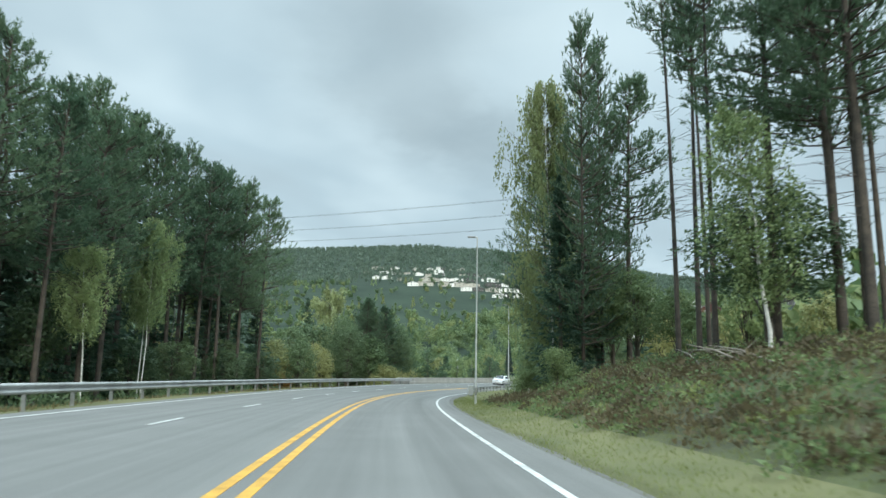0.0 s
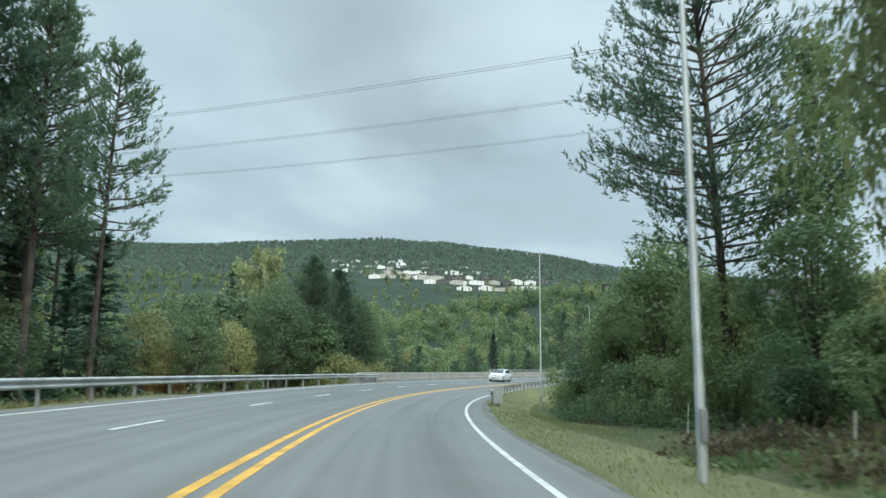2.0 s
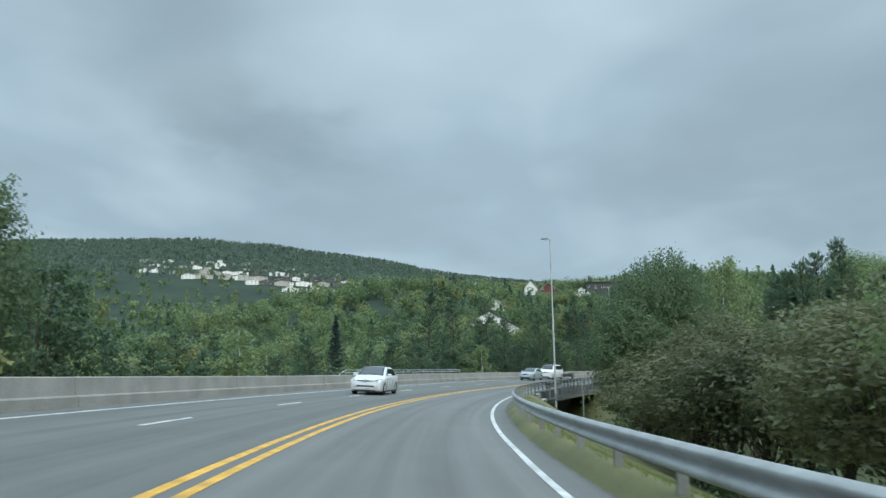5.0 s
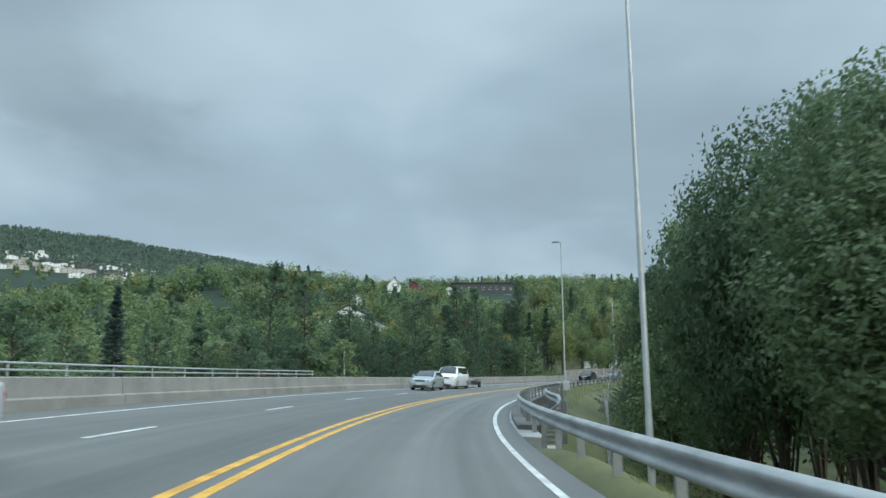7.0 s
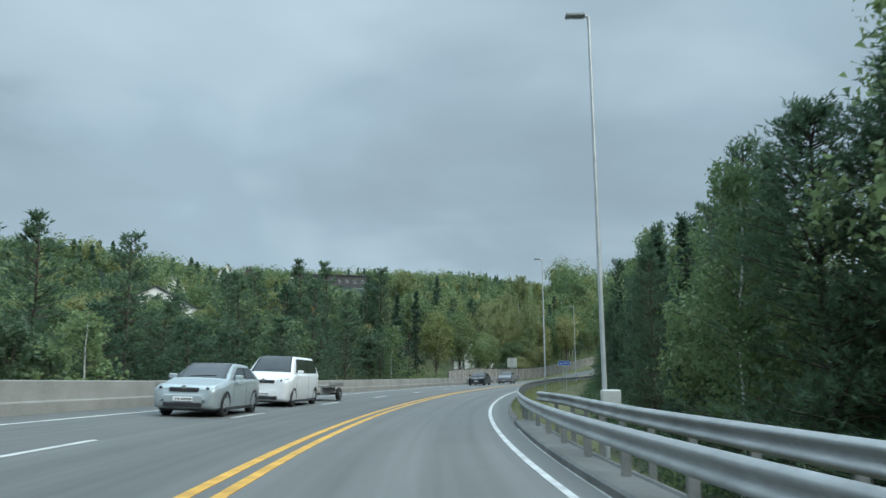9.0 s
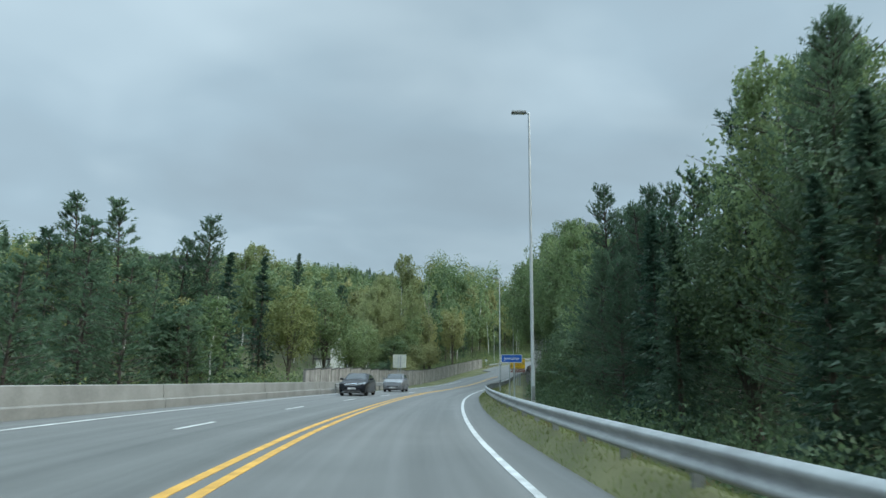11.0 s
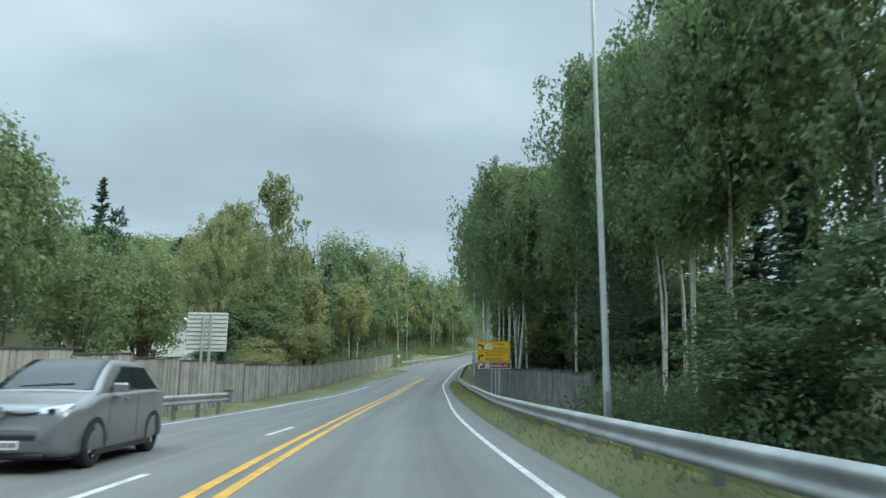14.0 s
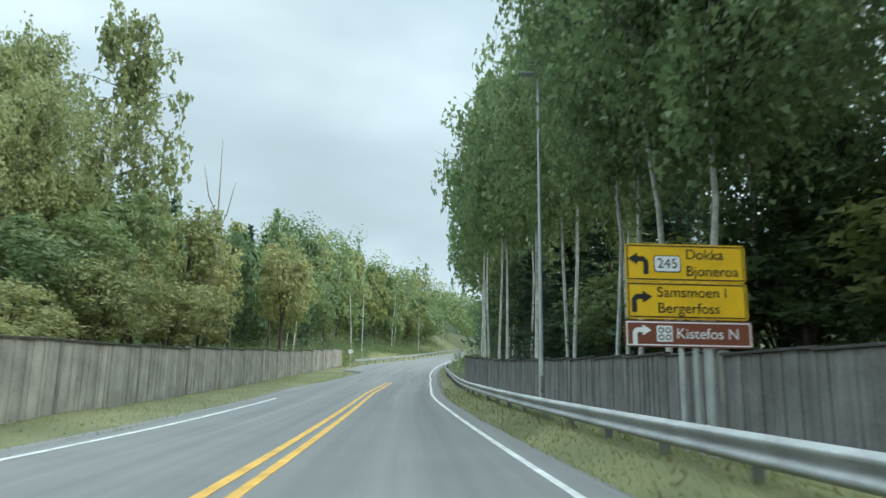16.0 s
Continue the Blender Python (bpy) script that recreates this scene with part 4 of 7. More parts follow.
# board seen from behind, over the left fence
p = rd(262.8, -7.3)
zg = land1(p.x, p.y)
board = thing("sign_board", (p.x, p.y, zg), -math.degrees(head(262.8)) + 4, "back of a ribbed pale road sign on two posts", "road sign")
h0 = rd(262.8, -7.3, 2.25).z - zg
part("panel", Geo().bevel_box((-0.73, -0.0, h0), (0.73, 0.02, h0 + 1.42), 0.008), M_BOARD, board)
for k in range(9):
    z = h0 + 0.09 + k * 0.155
    part("rib", Geo().box((-0.71, -0.02, z), (0.71, 0.0, z + 0.012)).box((-0.71, -0.02, z), (0.71, -0.017, z + 0.02)), M_POST, board)
for x in (-0.14, 0.14):
    part("post", Geo().tube([(x, -0.07, -0.5), (x, -0.07, h0 + 1.3)], 0.045, 10), M_POLE, board, smooth=True)

# small round signs at the bend
for s, d, h, lab in ((358.1, -5.2, 1.85, "small round road sign beside the fence's end"), (346, 8.0, 2.25, "small round road sign behind the guardrail")):
    p = rd(s, d)
    zg = land1(p.x, p.y)
    t = thing("round_sign", (p.x, p.y, zg), -math.degrees(head(s)), lab, "road sign")
    hz = rd(s, d, h).z - zg
    part("post", Geo().tube([(0, 0.05, -0.4), (0, 0.05, hz + 0.2)], 0.03, 8), M_POLE, t, smooth=True)
    g = Geo()
    rows = [[Vector((math.cos(a * math.tau / 20) * 0.3, y, hz + math.sin(a * math.tau / 20) * 0.3)) for a in range(20)] for y in (0.0, 0.015)]
    g.quad_strip(rows, True)
    g.cap(rows[0], True)
    g.cap(rows[1])
    part("disc", g, M_SBACK if d > 0 else M_SWHITE, t)


# ---- noise fences: boarded panels between posts, stepped along the slope ----
def board_panel(length, height, rnd, rise):
    """Upright boards, some proud of others, on one panel 4 cm thick; its top climbs by rise along its length."""
    g = Geo()
    x = 0.0
    while x < length - 0.02:
        w = min(0.145 + rnd.uniform(-0.01, 0.01), length - x)
        out = rnd.choice((0.0, 0.022)) + rnd.uniform(0, 0.004)
        g.box((x + 0.006, -0.02 - out, 0.02 + rnd.uniform(-0.015, 0.015)), (x + w - 0.004, 0.02, height - 0.03 + rise * (x / length - 0.5) + rnd.uniform(-0.01, 0.01)))
        x += w
    g.box((0, 0.02, 0.25), (length, 0.06, 0.37)).box((0, 0.02, height - 0.5), (length, 0.06, height - 0.38))
    return g


def fence(name, stations, line, height, face, label, wood=None, every=1, rise=0.0):
    """stations: the posts' places along the road; face: +1 where the boards face larger d."""
    rnd = random.Random(7)
    p0 = rd(stations[0], float(line(stations[0])))
    t = thing(name, (p0.x, p0.y, land1(p0.x, p0.y)), 0, label, "fence", kind="structure")
    meshes = {}
    prev = None
    for k, (a, b) in enumerate(zip(stations, stations[1:])):
        pa, pb = rd(a, float(line(a))), rd(b, float(line(b)))
        za, zb = land1(pa.x, pa.y), land1(pb.x, pb.y)
        z = min(za, zb) - 0.05
        v = (pb - pa).to_2d()
        ang = math.atan2(v.y, v.x) + (math.pi if face < 0 else 0)
        start = pb if face < 0 else pa
        ln = round(v.length, 1)
        hh = round((max(za, zb) - z + float(height((a + b) / 2))) * 20) / 20
        key = (ln, hh, k % 4)
        if key not in meshes:
            meshes[key] = board_panel(ln, hh, rnd, rise).mesh("fence_panel", wood or M_WOOD), Geo().bevel_box(
                (-0.02, -0.08, -0.02), (ln + 0.02, 0.09, 0.03), 0.01, Matrix.Translation((0, 0, hh - rise / 2)) @ Matrix.Rotation(-math.atan2(rise, ln), 4, "Y")).mesh("cap_board", M_CAP)
        m = Matrix.Translation((start.x, start.y, z)) @ Matrix.Rotation(ang, 4, "Z")
        for me, nm in zip(meshes[key], ("fence_panel", "cap_board")):
            ob = part(nm, me, None)
            ob.matrix_basis = m
            under(ob, t)
        zp = min(za, prev if prev is not None else za) - 0.3
        prev = za
        if k % every:
            continue
        g = Geo().bevel_box((-0.09, -0.07, 0), (0.09, 0.1, z + hh - zp - 0.02 - rise / 2), 0.012)
        ob = part("fence_post", g, M_WOOD2)
        ob.matrix_basis = Matrix.Translation((pa.x, pa.y, zp)) @ Matrix.Rotation(ang, 4, "Z")
        under(ob, t)
    return t


FL = [234.6, 238.7, 242.0, 244.6, 248.5, 252.6, 256.7, 260.7, 265.2, 269.6, 274.6, 280.2, 285.6] + [289.8 + 6.0 * k for k in range(13)]
fence("noise_fence", FL, lambda s: np.interp(s, [234, 262, 290, 330, 365], [-9.5, -9.1, -8.3, -7.3, -6.9]), table([(234, 2.12), (268, 2.02), (284, 1.88), (298, 1.86), (310, 2.0), (365, 2.0)]), 1, "weathered grey boarded noise fence stepping along the road", rise=0.2)
FR = [268.1 + 2.55 * k for k in range(25)]
fence("noise_fence", FR, lambda s: np.interp(s, [268, 278.4, 283, 300, 318, 330], [8.2, 7.5, 6.95, 6.6, 6.95, 7.7]), table([(268, 1.8), (330, 1.7)]), -1, "weathered boarded noise fence behind the guardrail, tree shade in its colour", M_WOOD3, 2)

# ---- power line over the road: three pairs of wires ----
for k, (y0) in enumerate((78.4, 86.4, 94.6)):
    for off in (0.0, 0.4):
        mid = Vector((-12.0, y0 + off, 19.1))
        w = Vector((0.947, -0.322, 0))
        pts = [mid + w * u + Vector((0, 0, u * u * 0.0006)) for u in range(-150, 151, 10)]
        ob = part("power_line", Geo().tube(pts, 0.014, 5), M_WIRE)
        tagged(ob, "dark overhead power line crossing high above the road", "power line", "wires over the road", "structure")


# ---- trees ----
def unit(v):
    return v / np.maximum(np.linalg.norm(v, axis=-1, keepdims=True), 1e-6)


def leaf_cloud(name, centres, out, size, slim, material, rng, tint=0.0, kite=False, facing=False):
    """One mesh of small pointed leaves. They lie along `out`; where facing is set they turn their flat side that way instead."""
    k = 4 if kite else 3
    n = len(centres)
    c, o = np.asarray(centres, float), unit(np.asarray(out, float))
    r = rng.normal(size=(n, 3))
    side = unit(np.cross(o, r))
    if facing:
        o, side = unit(np.cross(side, o) + (0, 0, -0.35)), side
    ln = (size * rng.uniform(0.65, 1.35, (n, 1)))
    v = np.empty((n, k, 3))
    if kite:
        v[:, 0], v[:, 2] = c - o * ln * 0.5, c + o * ln * 0.5
        v[:, 1], v[:, 3] = c - o * ln * 0.05 + side * ln * slim * 0.5, c - o * ln * 0.05 - side * ln * slim * 0.5
    else:
        v[:, 2] = c + o * ln * 0.55
        v[:, 0], v[:, 1] = c - o * ln * 0.4 + side * ln * slim * 0.6, c - o * ln * 0.4 - side * ln * slim * 0.6
    me = bpy.data.meshes.new(name)
    me.vertices.add(k * n)
    me.vertices.foreach_set("co", v.astype(np.float32).ravel())
    me.loops.add(k * n)
    me.loops.foreach_set("vertex_index", np.arange(k * n, dtype=np.int32))
    me.polygons.add(n)
    me.polygons.foreach_set("loop_start", np.arange(0, k * n, k, dtype=np.int32))
    if np.ndim(tint):
        at = me.attributes.new("tint", "FLOAT", "POINT")
        at.data.foreach_set("value", np.repeat(tint, k).astype(np.float32))
    me.materials.append(material)
    me.update(calc_edges=True)
    return me


def ball(rng, n):
    return unit(rng.normal(size=(n, 3)))


def brush(rng, roots, ways, length, n, needle):
    """Needles set round shoots like a bottle brush: their centres and directions."""
    k = len(roots)
    w = unit(ways)[:, None]
    u = rng.uniform(0.05, 1.0, (k, n, 1))
    rad = rng.normal(size=(k, n, 3))
    rad = unit(rad - (rad * w).sum(-1, keepdims=True) * w)
    d = w * 0.8 + rad * 0.62
    c = roots[:, None] + w * u * length + d * needle * 0.4
    return c.reshape(-1, 3), d.reshape(-1, 3)


def pine(rng, lod, low=0.42, spread=1.0):
    """Scots pine, 1 high as built of 18 m: whorls of limbs that bend up, with brushes of needles; low: where the crown begins."""
    h = 18.0
    g = Geo()
    young, bare = low < 0.3, low > 0.6
    lean = rng.normal(size=2) * 0.35
    stem = [(lean[0] * (z / h) ** 2, lean[1] * (z / h) ** 2, z) for z in np.linspace(0, h * 0.97, 9)]
    g.tube(stem, [(0.12 if young else 0.165) * (1 - 0.85 * k / 8) + 0.012 for k in range(9)], 5 if lod == 2 else 8)
    g.split = len(g.f), len(g.v)
    needle = (0.25, 0.38, 0.62, 0.19)[lod]
    length = (0.42, 0.5, 0.6, 0.36)[lod]
    count = (8, 6, 4, 9)[lod]
    roots, ways = [], []
    if bare:
        for k in range(60):
            z, a, ln = h * rng.uniform(0.3, low), rng.uniform(0, math.tau), rng.uniform(0.4, 1.5)
            x0, y0 = lean[0] * (z / h) ** 2, lean[1] * (z / h) ** 2
            g.tube([(x0, y0, z), (x0 + math.cos(a) * ln, y0 + math.sin(a) * ln, z + rng.uniform(-0.2, 0.35))], [0.016, 0.006], 3, False)
    z = h * low
    gap = (0.62, 0.8, 1.15, 0.52)[lod]
    while z < h * 0.965:
        f = (z / h - low) / (0.97 - low)
        if young:
            reach = 3.2 * (1 - f) ** 0.8 + 0.32
        else:
            reach = (1.9 if bare else 2.75) * (1 - f) ** 0.7 * (0.55 + 0.45 * min(1.0, f / 0.25)) + 0.35
        reach *= spread
        for j in range((6, 5, 4, 7)[lod] if young else (5, 5, 4, 6)[lod]):
            ln = reach * rng.uniform(0.55, 1.2)
            a = rng.uniform(0, math.tau)
            zz = z + rng.uniform(-0.3, 0.3)
            base = np.array([lean[0] * (zz / h) ** 2, lean[1] * (zz / h) ** 2, zz])
            way = np.array([math.cos(a), math.sin(a), rng.uniform(-0.15, 0.22) + 0.55 * f])
            perp = np.array([-math.sin(a), math.cos(a), 0.0])
            up_ = np.array([0, 0, 1.0])

            def along(u):
                return base + way * ln * u + up_ * (0.2 * ln) * u * u

            if lod != 2:
                g.tube([tuple(along(u)) for u in (0, 0.5, 1.0)], [0.045, 0.03, 0.01], 4, False)
            m = max(3, int((13, 8, 4, 19)[lod] * (0.55 + 0.45 * ln / 2.5) * (1.0 if young else 1.6)))
            u = rng.uniform(0.22 if young else 0.38, 1.04, m)
            sd = rng.normal(size=m)
            wide = ln * (0.12 + 0.42 * u * (1.12 - u)) / spread
            roots.append(base + way * ln * u[:, None] + up_ * (0.2 * ln) * (u * u)[:, None] + perp * (sd * wide)[:, None] + up_ * rng.normal(size=m)[:, None] * 0.14)
            ways.append(way * 0.55 + perp * (np.sign(sd) * 0.4)[:, None] + up_ * (0.55 + 0.45 * f) + rng.normal(size=(m, 3)) * 0.25)
        z += gap * rng.uniform(0.8, 1.2)
    # upright leading shoots
    m = (16, 9, 4, 22)[lod]
    tops = np.array([lean[0], lean[1], h * 0.955]) + rng.normal(size=(m, 3)) * (0.28, 0.28, 0.3)
    roots.append(tops)
    ways.append(rng.normal(size=(m, 3)) * 0.16 + (0, 0, 1))
    # dead stubs under the crown
    if lod in (0, 3) and not young:
        for k in range(12):
            z, a = h * rng.uniform(0.18, 0.45), rng.uniform(0, math.tau)
            g.tube([(0, 0, z), (math.cos(a) * 0.9, math.sin(a) * 0.9, z + rng.uniform(-0.1, 0.3))], [0.02, 0.008], 3, False)
    cs, out = brush(rng, np.concatenate(roots), np.concatenate(ways), length, count, needle)
    return h, g, M_BARK, cs, out, needle, (0.22, 0.28, 0.42, 0.2)[lod], L_PINE, False


def spruce(rng, lod, blue=False, full=1.0):
    """Layered branches that droop, with hanging sprays, to a thin spire."""
    h = 15.0
    g = Geo().tube([(0, 0, 0), (0, 0, h * 0.5), (0, 0, h)], [0.17, 0.09, 0.012], 7 if lod < 2 else 5)
    cs, out = [], []
    rings = int((38, 26, 16)[lod] * (0.4 + 0.6 * full))
    g.split = len(g.f), len(g.v)
    for k in range(rings):
        f = (k + rng.uniform(0, 0.6)) / rings
        z = h * (0.07 + 0.92 * f)
        reach = 2.5 * (1 - f) ** 0.85 + (0.12 if full == 1 else 0.4)
        for j in range(max(4, int((9, 7, 6)[lod] * full))):
            a = rng.uniform(0, math.tau)
            ln = reach * rng.uniform(0.6, 1.2)
            way = np.array([math.cos(a), math.sin(a), (-0.28 if full == 1 else 0.0) + 0.5 * f])
            perp = np.array([-math.sin(a), math.cos(a), 0])
            zz = min(h * 0.99, z + rng.uniform(-0.9, 0.9) * h / rings)
            if full < 1:
                g.tube([(0, 0, zz), tuple(np.array([0, 0, zz]) + way * ln + (0, 0, 0.22 * ln))], [0.02, 0.006], 3, False)
            m = (17, 8, 4)[lod] if full == 1 else 19
            u = rng.uniform(0.12, 1.0, (m, 1))
            side = rng.normal(size=(m, 1)) * 0.28 * ln * (1.05 - u)
            pts = np.array([0, 0, zz]) + way * ln * u + np.array([0, 0, 0.22]) * (u ** 2) * ln + perp * side + rng.normal(size=(m, 3)) * (0.06, 0.06, 0.06)
            cs.append(pts)
            out.append(way + perp * np.sign(side) * 0.5 + rng.normal(size=(m, 3)) * 0.35 + (0, 0, -0.3 + 0.3 * f))
    return h, g, M_BARKD, np.concatenate(cs), np.concatenate(out), (0.36, 0.5, 0.75)[lod] * (1.0 if full == 1 else 0.55), (0.3, 0.4, 0.5)[lod], L_BLUE if blue else L_SPRUCE, False


def birch(rng, lod, bark=None, leaves=None, low=0.27, reach=1.0, girth=0.1):
    """Slender white stem, rising limbs, hanging twigs."""
    h = 15.0
    g = Geo()
    lean = rng.normal(size=2) * 0.7

    def axis(z):
        return np.array([lean[0] * (z / h) ** 1.5 + 0.1 * math.sin(z), lean[1] * (z / h) ** 1.5, z])

    zs = np.linspace(0, h * 0.97, 10)
    g.tube([tuple(axis(z)) for z in zs], [girth * (1 - 0.9 * k / 9) + 0.006 for k in range(10)], 8 if lod < 2 else 5)
    g.split = len(g.f), len(g.v)
    cs, out = [], []
    for k in range(int((90, 52, 26)[lod] * reach)):
        f = rng.uniform(0, 1)
        z = h * (low + (0.97 - low) * f)
        ln = (2.3 * math.sin(math.pi * (0.22 + 0.72 * f)) + 0.35) * rng.uniform(0.45, 1.15) * reach
        a = rng.uniform(0, math.tau)
        base = axis(z)
        tip = base + np.array([math.cos(a) * ln, math.sin(a) * ln, ln * rng.uniform(0.35, 0.8) / reach])
        if lod < 2:
            g.tube([tuple(base), tuple((base + tip) / 2 + (0, 0, 0.1)), tuple(tip)], [0.028, 0.018, 0.007], 3, False)
        for j in range(int((6, 4, 3)[lod] * reach + 0.5)):
            q = base + (tip - base) * rng.uniform(0.25, 1.05)
            drop = rng.uniform(0.5, 2.0)
            m = (15, 12, 6)[lod]
            u = rng.uniform(0, 1, (m, 1))
            pts = q + np.array([math.cos(a) * 0.25, math.sin(a) * 0.25, -drop]) * u + rng.normal(size=(m, 3)) * (0.14, 0.14, 0.1)
            cs.append(pts)
            out.append(rng.normal(size=(m, 3)) * 0.5 + (0, 0, -0.8))
    return h, g, bark or M_BIRCH, np.concatenate(cs), np.concatenate(out), (0.18, 0.3, 0.55)[lod], (0.62, 0.62, 0.7)[lod], leaves or L_BIRCH, False


def broadleaf(rng, lod, leaves=None):
    """Alder, aspen or sallow: forked stem and an uneven crown of many leafy boughs, lit on their upper sides."""
    h = 11.0
    g = Geo()
    g.tube([(0, 0, 0), (0.1, 0, h * 0.3), (0.2, 0.1, h * 0.75)], [0.17, 0.13, 0.03], 5 if lod == 2 else 7)
    g.split = len(g.f), len(g.v)
    cs, out = [], []
    n = (44, 32, 18, 54)[lod]
    bulge, sway = ball(rng, 4), rng.uniform(-0.2, 0.3, 4)
    for k in range(n):
        t = (k + rng.uniform(0, 1)) / n
        vz = 1 - 1.75 * t
        a = k * 2.39996 + rng.uniform(-0.5, 0.5)
        q = math.sqrt(max(0.0, 1 - vz * vz))
        v = np.array([math.cos(a) * q, math.sin(a) * q, vz])
        swell = 1 + sum(max(0.0, float(v @ b)) ** 3 * s for b, s in zip(bulge, sway))
        c = np.array([0.1, 0.05, h * 0.56]) + v * (2.35, 2.35, h * 0.35) * swell * rng.uniform(0.5, 0.92)
        if lod != 2 and k % 2:
            g.tube([(0.08, 0, h * (0.12 + 0.3 * rng.uniform())), tuple(c * (0.5, 0.5, 1) - (0, 0, 0.5)), tuple(c)], [0.05, 0.03, 0.01], 4, False)
        m = (125, 70, 36, 220)[lod]
        w = ball(rng, m)
        r = rng.uniform(0.6, 1.2)
        cs.append(c + w * (1, 1, 0.8) * r * rng.uniform(0.45, 1.06, (m, 1)))
        out.append(w * 0.8 + v * 0.5 + rng.normal(size=(m, 3)) * 0.45 + (0, 0, 0.35))
    # shoots that break the outline, leaves along a twig
    for v in ball(rng, (90, 34, 10, 190)[lod]):
        v[2] = abs(v[2]) * 1.1 - 0.15
        foot = np.array([0, 0, h * 0.55]) + v * (2.1, 2.1, h * 0.33)
        m = (9, 6, 4, 16)[lod]
        u = np.linspace(0, 1, m)[:, None]
        cs.append(foot + (v * (0.5, 0.5, 0.4) + (0, 0, 0.4)) * u * rng.uniform(0.3, 1.0) + rng.normal(size=(m, 3)) * 0.09)
        out.append(v + rng.normal(size=(m, 3)) * 0.6)
    return h, g, M_BARKD, np.concatenate(cs), np.concatenate(out), (0.2, 0.31, 0.58, 0.138)[lod], (0.62, 0.64, 0.72, 0.6)[lod], leaves or L_DEC, True


def bush(rng, lod, leaves=None):
    h = 3.0
    g = Geo()
    cs, out = [], []
    for k in range((14, 9, 6)[lod]):
        a = rng.uniform(0, math.tau)
        w = rng.uniform(0.1, 1.25)
        c = np.array([math.cos(a) * w, math.sin(a) * w, h * rng.uniform(0.2, 0.8)])
        g.tube([(c[0] * 0.2, c[1] * 0.2, 0), tuple(c)], [0.03, 0.01], 4, False)
        m = (240, 80, 40)[lod]
        v = ball(rng, m)
        cs.append(c + v * rng.uniform(0.3, 0.85, (m, 1)) * (1, 1, 0.8) * rng.uniform(0.7, 1.15))
        out.append(v + rng.normal(size=(m, 3)) * 0.5 + (0, 0, 0.3))
    return h, g, M_BARKD, np.concatenate(cs), np.concatenate(out), (0.13, 0.28, 0.45)[lod], (0.6, 0.6, 0.65)[lod], leaves or L_DEC, True


KINDS = {
    "pine": (pine, {}, "tall Scots pine with a bare reddish stem", "pine"),
    "bare_pine": (pine, {"low": 0.74}, "thin pine with dead stubs and a sparse high crown", "pine"),
    "spreading_pine": (pine, {"low": 0.3, "spread": 1.75}, "leaning pine with long spreading boughs", "pine"),
    "young_pine": (pine, {"low": 0.12}, "bushy young pine branched to the ground", "pine"),
    "spruce": (spruce, {}, "dark green spruce with drooping branches", "spruce"),
    "thin_spruce": (spruce, {"full": 0.36}, "thin young spruce with sparse upturned branches", "spruce"),
    "blue_spruce": (spruce, {"blue": True}, "blue-green spruce standing among broadleaf trees", "spruce"),
    "birch": (birch, {}, "slender birch with white bark and hanging twigs", "birch"),
    "weeping_birch": (birch, {"low": 0.16, "reach": 1.75, "leaves": L_WEEP}, "broad weeping birch with yellow-green hanging twigs", "birch"),
    "tall_birch": (birch, {"low": 0.46, "reach": 1.35, "girth": 0.085}, "tall birch with a bare white stem and a high crown", "birch"),
    "spreading_birch": (birch, {"low": 0.38, "reach": 1.55, "girth": 0.08}, "birch with a spreading crown hanging over the fence", "birch"),
    "broadleaf_tree": (broadleaf, {}, "dense green broadleaf tree with an uneven crown", "tree"),
    "alder": (broadleaf, {"leaves": L_ALDER}, "dark green alder with a dense uneven crown", "tree"),
    "yellowing_tree": (broadleaf, {"leaves": L_YEL}, "broadleaf tree turning yellow in early autumn", "tree"),
    "sallow": (broadleaf, {"leaves": L_OLIVE}, "olive-brown sallow thicket beside the bridge", "tree"),
    "rowan": (broadleaf, {"leaves": L_RED}, "rowan with rusty orange autumn leaves", "tree"),
    "bush": (bush, {}, "leafy green roadside bush", "bush"),
    "yellowing_bush": (bush, {"leaves": L_YEL}, "roadside bush with yellowing leaves", "bush"),
}
STOCK = {}


def stock(kind, lod, variant):
    key = (kind, lod, variant)
    if key not in STOCK:
        fn, kw = KINDS[kind][:2]
        rng = np.random.default_rng(sum(map(ord, kind)) * 31 + lod * 7 + variant)
        h, g, bark, cs, out, size, slim, leaves, facing = fn(rng, lod, **kw)
        limbs = None
        if g.split:
            nf, nv = g.split
            b = Geo()
            b.v, b.f = g.v[nv:], [[i - nv for i in q] for q in g.f[nf:]]
            g.v, g.f = g.v[:nv], g.f[:nf]
            if b.f:
                limbs = b.mesh("branchwork", M_BARKD if kind != "pine" else bark, True)
        STOCK[key] = h, g.mesh("trunk", bark, True), limbs, leaf_cloud("crown", cs, out, size, slim, leaves, rng, kite=lod == 3 and "pine" not in kind, facing=facing)
    return STOCK[key]


TREE_RNG = random.Random(11)


def tree(kind, x, y, height, lod=0, z=None, wide=None):
    """Plants a tree of that height, as a thing with trunk and crown."""
    h, trunk, limbs, crown = stock(kind, lod, TREE_RNG.randrange(3))
    k = height / h
    w = wide or k ** 0.75
    z = land1(x, y) - 0.1 if z is None else z
    t = new(kind)
    t.matrix_basis = Matrix.LocRotScale((x, y, z), Euler((0, 0, TREE_RNG.uniform(0, math.tau))), (w, w, k))
    tagged(t, KINDS[kind][2], KINDS[kind][3], kind.replace("_", " ") + " trees by the road")
    part("trunk" if "bush" not in kind else "stem", trunk, None, t)
    if limbs:
        tagged(part("branchwork", limbs, None, t), kind="stuff")
    tagged(part("crown", crown, None, t), kind="stuff")
    return t


